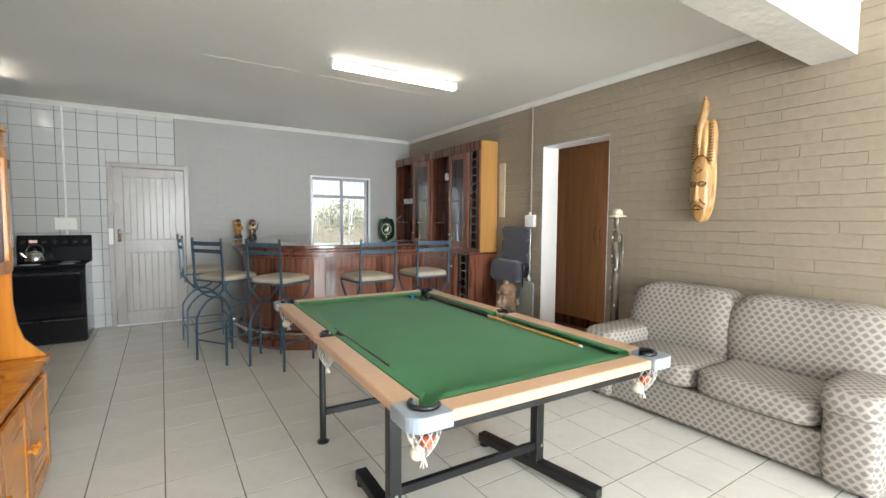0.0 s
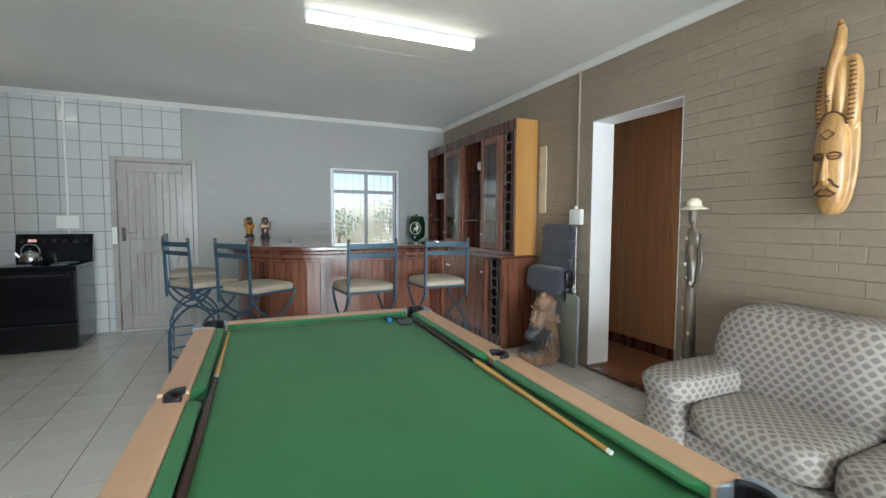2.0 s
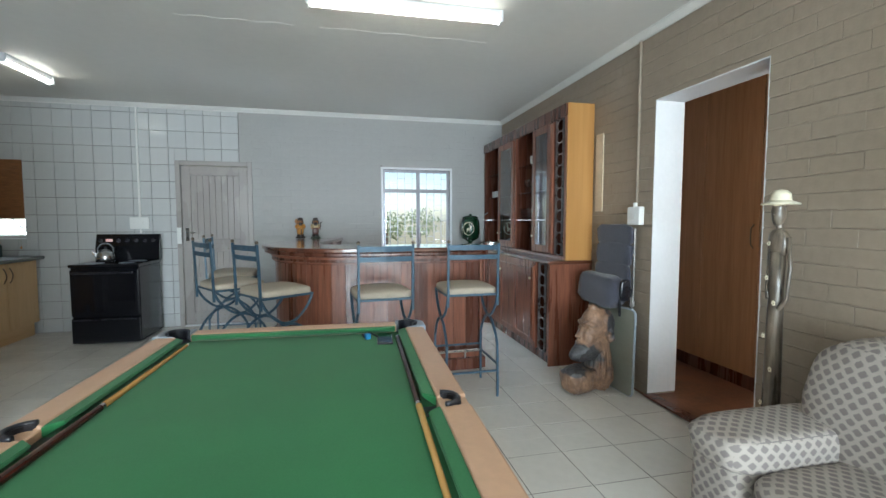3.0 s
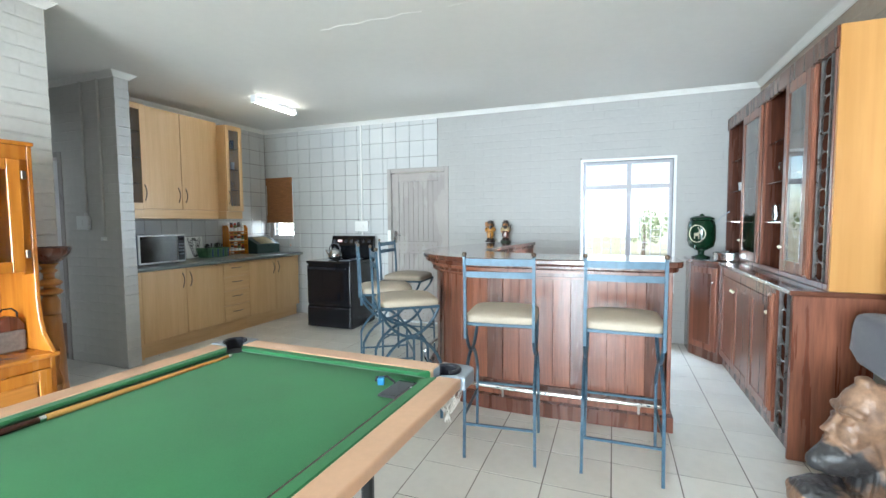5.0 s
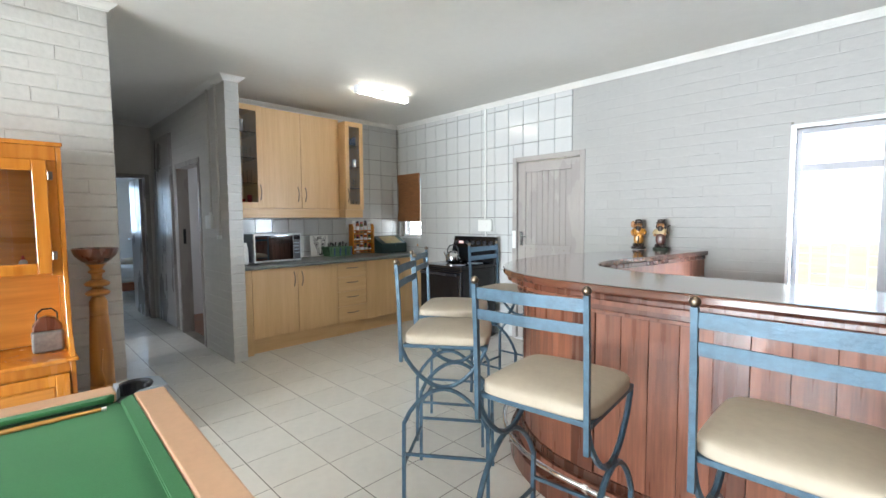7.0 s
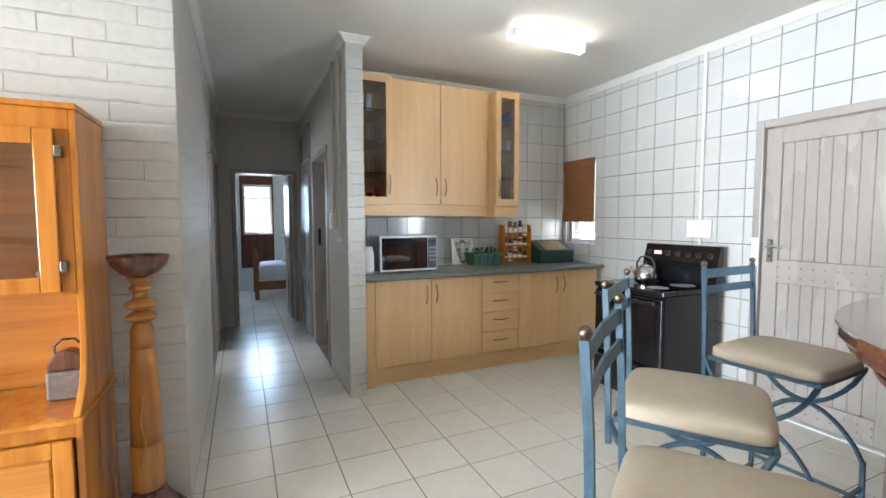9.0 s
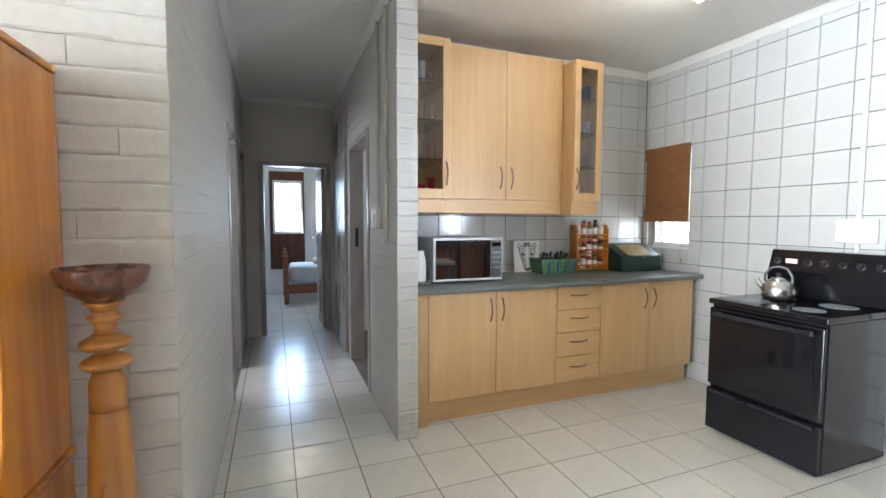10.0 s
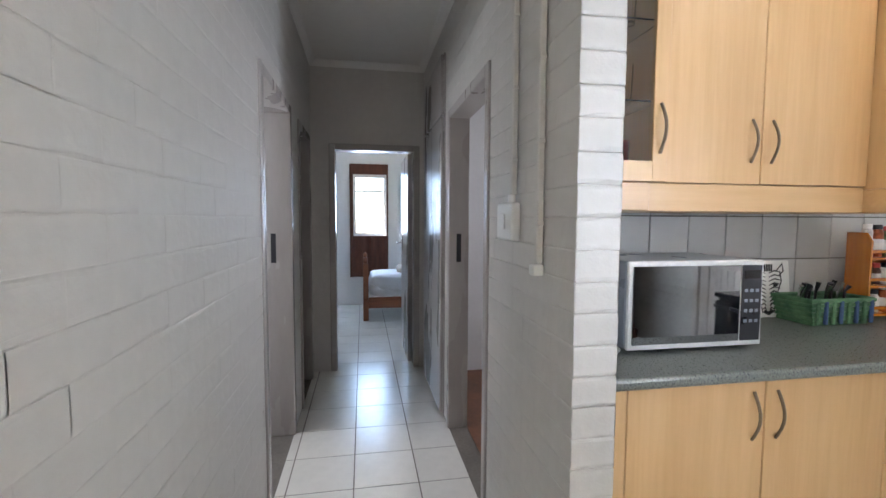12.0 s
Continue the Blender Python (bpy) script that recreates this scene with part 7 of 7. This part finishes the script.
def brick_verts(w, h, t, c, seed, deep):
    """A brick under thick paint: rounded, wavy course grooves of uneven depth, faint end joints; looks to -y."""
    rng = random.Random(seed)
    e = min(0.004, w / 8)
    g0, g1 = (deep * rng.uniform(0.15, 1.0) for _ in range(2))
    ends = [deep * rng.choice((0.02, 0.02, 0.06, 0.5)) for _ in range(2)]
    xs = [0.0, e, w * 0.33, w * 0.67, w - e, w]
    zs = [0.0, c * 0.5, c * 1.3, h - c * 1.3, h - c * 0.5, h]
    dz = [1 - g0, 1 - 0.35 * g0, 1.0, 1.0, 1 - 0.35 * g1, 1 - g1]
    vs = []
    for j, z in enumerate(zs):
        for i, x in enumerate(xs):
            wave = rng.uniform(-0.3, 0.3) * c if 0 < j < 5 else 0.0
            d = t * min(dz[j], 1 - ends[0] if i == 0 else 1 - ends[1] if i == 5 else 1.0)
            vs.append((x, -d + rng.uniform(-0.0003, 0.0003) - 0.0004, z + wave))
    proud = 1 - 0.22 * deep * rng.random()
    vs = [(x, y * proud, z) for x, y, z in vs]
    fs = [(j * 6 + i, j * 6 + i + 1, j * 6 + i + 7, j * 6 + i + 6) for j in range(5) for i in range(5)]
    return vs, fs


def brick_mesh(w, h, t, c, mat, k, deep):
    key = (round(w, 3), round(h, 3), round(c, 3), mat.name, deep, k % 9)
    if key not in cache:
        me = bpy.data.meshes.new("brick")
        vs, fs = brick_verts(w, h, t, c, k % 9, deep)
        me.from_pydata(vs, [], fs)
        me.materials.append(mat)
        cache[key] = me
    return cache[key]


cache = {}


def slab_mesh(w, h, t, c, mat, name, e=None):
    key = (round(w, 3), round(h, 3), round(t, 4), round(c, 4), mat.name, e)
    if key not in cache:
        me = bpy.data.meshes.new(name)
        vs, fs = slab_verts(w, h, t, c, e)
        me.from_pydata(vs, [], fs)
        me.materials.append(mat)
        cache[key] = me
    return cache[key]


def inside(a0, a1, z0, z1, hole_list):
    """Clip a piece against openings: returns the pieces that are left."""
    out = [(a0, a1, z0, z1)]
    for h0, h1, g0, g1 in hole_list:
        nxt = []
        for p0, p1, q0, q1 in out:
            if p1 <= h0 or p0 >= h1 or q1 <= g0 or q0 >= g1:
                nxt.append((p0, p1, q0, q1))
                continue
            if p0 < h0:
                nxt.append((p0, h0, q0, q1))
            if p1 > h1:
                nxt.append((h1, p1, q0, q1))
            m0, m1 = max(p0, h0), min(p1, h1)
            if q1 > g1:
                nxt.append((m0, m1, g1, q1))
            if q0 < g0:
                nxt.append((m0, m1, q0, g0))
        out = nxt
    return [o for o in out if o[1] - o[0] > 0.02 and o[3] - o[2] > 0.012]


def wall_tiles(parent, frame_, a0, a1, a_off, holes_):
    pt, pz, g = 0.20, 0.2047, 0.003
    k0, k1 = math.floor((a0 - a_off) / pt), math.ceil((a1 - a_off) / pt)
    for k in range(k0, k1):
        for j in range(0, 14):
            x0, x1 = max(a0, a_off + k * pt) + g / 2, min(a1, a_off + (k + 1) * pt) - g / 2
            z0, z1 = max(0.0, -0.0406 + j * pz) + g / 2, min(2.70, -0.0406 + (j + 1) * pz) - g / 2
            if x1 - x0 < 0.02 or z1 - z0 < 0.02:
                continue
            for p0, p1, q0, q1 in inside(x0, x1, z0, z1, holes_):
                ob = put("tile", slab_mesh(p1 - p0, q1 - q0, 0.010, 0.0018, WALL_TILE, "tile"), parent, *frame_(p0, q0))


wall_tiles(wall_far, lambda a, z: (a, YF + 0.011, z, 0), XK, 0.040, -0.166, [(DOOR[0], DOOR[1], 0, DOOR[2]), KWIN])
wall_tiles(wall_kitchen, lambda a, z: (XK - 0.011, a, z, 90), PIER_IN, YF, YF - 0.10, [])

P_, G_ = 0.335, 0.006
near, rest_v, rest_f = [], [], []
XBRK = 1.175


def floor_cells():
    for i in range(-30, 12):
        x0 = 1.51 + i * P_
        yo = 4.01 if x0 > XBRK - 0.01 else 3.90
        for j in range(-28, 12):
            y0 = yo + j * P_
            yield x0, y0


spaces = [(XB, XR, BACK, HALL_L), (XB, XR, HALL_L, YF), (XK, XB, PIER_IN, YF), (PIER, XB, HALL_L, PIER_IN), (HALL_END - 0.12, PIER, HALL_L, HALL_R), (-8.12, HALL_END - 0.12, 2.4, 5.6)]
for x0, y0 in floor_cells():
    for s_ in spaces:
        a0, a1, b0, b1 = max(x0, s_[0]) , min(x0 + P_, s_[1]), max(y0, s_[2]), min(y0 + P_, s_[3])
        if a1 - a0 < 0.03 or b1 - b0 < 0.03:
            continue
        g0 = G_ / 2 if a0 == x0 else 0.0
        cellb = (a0 + G_ / 2 * (a0 == x0), a1 - G_ / 2 * (a1 == x0 + P_), b0 + G_ / 2 * (b0 == y0), b1 - G_ / 2 * (b1 == y0 + P_))
        c = ((cellb[0] + cellb[1]) / 2, (cellb[2] + cellb[3]) / 2)
        dcell = min((Vector(c) - Vector(q)).length for q in ((0.0, 2.0), (1.9, 3.2), (0.6, 4.2), (-0.8, 3.9), (-2.8, 3.7)))
        near.append((dcell, cellb))
near.sort(key=lambda q: q[0])
fm = {}


def top_verts(w, d, t, c):
    return ([(0, 0, -t), (w, 0, -t), (w, d, -t), (0, d, -t), (c, c, 0), (w - c, c, 0), (w - c, d - c, 0), (c, d - c, 0)],
            [(4, 5, 6, 7), (0, 1, 5, 4), (1, 2, 6, 5), (2, 3, 7, 6), (3, 0, 4, 7)])


for k, (dc, (a0, a1, b0, b1)) in enumerate(near):
    w, d = a1 - a0, b1 - b0
    vs, fs = top_verts(w, d, 0.0018, 0.0003)
    if k < 300:
        key = (round(w, 3), round(d, 3))
        if key not in fm:
            me = bpy.data.meshes.new("floor_tile")
            me.from_pydata(vs, [], fs)
            me.materials.append(FLOOR_TILE)
            fm[key] = me
        put("floor_tile", fm[key], slab, a0, b0, 0)
    else:
        o = len(rest_v)
        rest_v += [(v[0] + a0, v[1] + b0, v[2]) for v in vs]
        rest_f += [tuple(o + i for i in f) for f in fs]
me = bpy.data.meshes.new("outer_floor_tiles")
me.from_pydata(rest_v, [], rest_f)
me.materials.append(FLOOR_TILE)
ob = new("outer_floor_tiles", me)
ob.parent = slab
ob["kind"] = "stuff"

BL, BH = 0.234, 0.0862


def brick_wall(parent, mat, to, a0, a1, z0, z1, holes_, want, proud, seed, centre, joint=0.005, deep=0.4):
    """Painted bricks in stretcher bond over a wall; the want nearest to centre (along, z) are objects, the rest one mesh."""
    rng = random.Random(seed)
    cells = []
    for j in range(int((z1 - z0) / BH) + 1):
        sh_ = 0 if j % 2 else BL / 2
        for i in range(int((a1 - a0) / BL) + 3):
            p0, p1 = a0 - BL + sh_ + i * BL, a0 + sh_ + i * BL
            q0, q1 = z0 + j * BH, z0 + (j + 1) * BH
            p0, p1, q1 = max(p0, a0), min(p1, a1), min(q1, z1)
            p0, p1 = a0 if p0 - a0 < 0.03 else p0, a1 if a1 - p1 < 0.03 else p1
            if p1 - p0 < 0.03 or q1 - q0 < 0.012:
                continue
            cells += inside(p0, p1, q0, q1, holes_)
    cells.sort(key=lambda c: (((c[0] + c[1]) / 2 - centre[0]) ** 2 + ((c[2] + c[3]) / 2 - centre[1]) ** 2))
    rv, rf = [], []
    for k, (p0, p1, q0, q1) in enumerate(cells):
        course = random.Random(seed * 1000 + round(q0 * 100))
        c = min(joint * (0.55 + 0.25 * round(course.random() * 3) / 3 + 0.2 * rng.randrange(3)), (q1 - q0) / 4)
        t = proud - 0.0008 * course.random()
        if k < want:
            put("brick", brick_mesh(p1 - p0, q1 - q0, proud - 0.0004, c, mat, k, deep), parent, *to(p0, q0))
        else:
            x, y, z, rz = to(p0, q0)
            m_ = pose(x, y, z, 0, 0, rz)
            vs, fs = brick_verts(p1 - p0, q1 - q0, t, c, seed * 7919 + k, deep)
            o = len(rv)
            rv += [tuple(m_ @ Vector(v)) for v in vs]
            rf += [tuple(o + i for i in f) for f in fs]
    if rv:
        me = bpy.data.meshes.new("outer_bricks")
        me.from_pydata(rv, [], rf)
        me.materials.append(mat)
        ob = new("outer_bricks", me)
        ob.parent = parent
        ob["kind"] = "stuff"


PD = 0.012

def right_to(a, z):
    """a runs along -y so that the piece, turned by 90 degrees, looks to -x."""
    return (XR + PD, -a, z, -90)


brick_wall(wall_right, TAUPE_WALL, right_to, -YF, -BACK, 0, 2.72, [(-OPEN[1], -OPEN[0], 0, OPEN[2])], 290, PD, 1, (-2.2, 1.3), 0.0065, 0.60)
brick_wall(wall_far, GREY_WALL, lambda a, z: (a, YF + PD, z, 0), DOOR[1] + 0.0, XR - 0.001, 0, 2.72, [(WIN[0] - 0.03, WIN[1] + 0.03, WIN[2] - 0.03, WIN[3] + 0.03)], 120, PD, 2, (1.3, 1.6), 0.0055, 0.24)
brick_wall(wall_far, GREY_WALL, lambda a, z: (a, YF + PD, z, 0), 0.040, DOOR[1], DOOR[2], 2.72, [], 0, PD, 3, (0, 2), 0.0055, 0.24)
brick_wall(wall_left, WHITE_BRICK, lambda a, z: (XB - PD, a, z, 90), BACK, HALL_L - 0.001, 0, 2.72, [], 250, PD, 4, (2.9, 1.4), 0.010, 0.72)
brick_wall(wall_hall_right, WHITE_BRICK, lambda a, z: (PIER - PD, a, z, 90), HALL_R, PIER_IN, 0, 2.72, [], 60, PD, 5, (4.2, 1.4), 0.009, 0.6)
brick_wall(wall_hall_right, HALL_WALL, lambda a, z: (a, HALL_R + PD, z, 0), HALL_END, PIER, 0, 2.72, [(DR1[0], DR1[1], 0, 2.06)], 200, PD, 6, (-2.3, 1.4), 0.006, 0.35)
brick_wall(wall_hall_left, HALL_WALL, lambda a, z: (-a, HALL_L - PD, z, 180), -XB, -HALL_END, 0, 2.72, [(-DL1[1], -DL1[0], 0, 2.06), (-DL2[1], -DL2[0], 0, 2.06)], 300, PD, 7, (1.8, 1.4), 0.008, 0.26)
brick_wall(wall_hall_right, WHITE_BRICK, lambda a, z: (-a, PIER_IN - PD, z, 180), -PIER, -XK, 0, 2.72, [], 0, PD, 8, (2.3, 1.4), 0.007, 0.3)
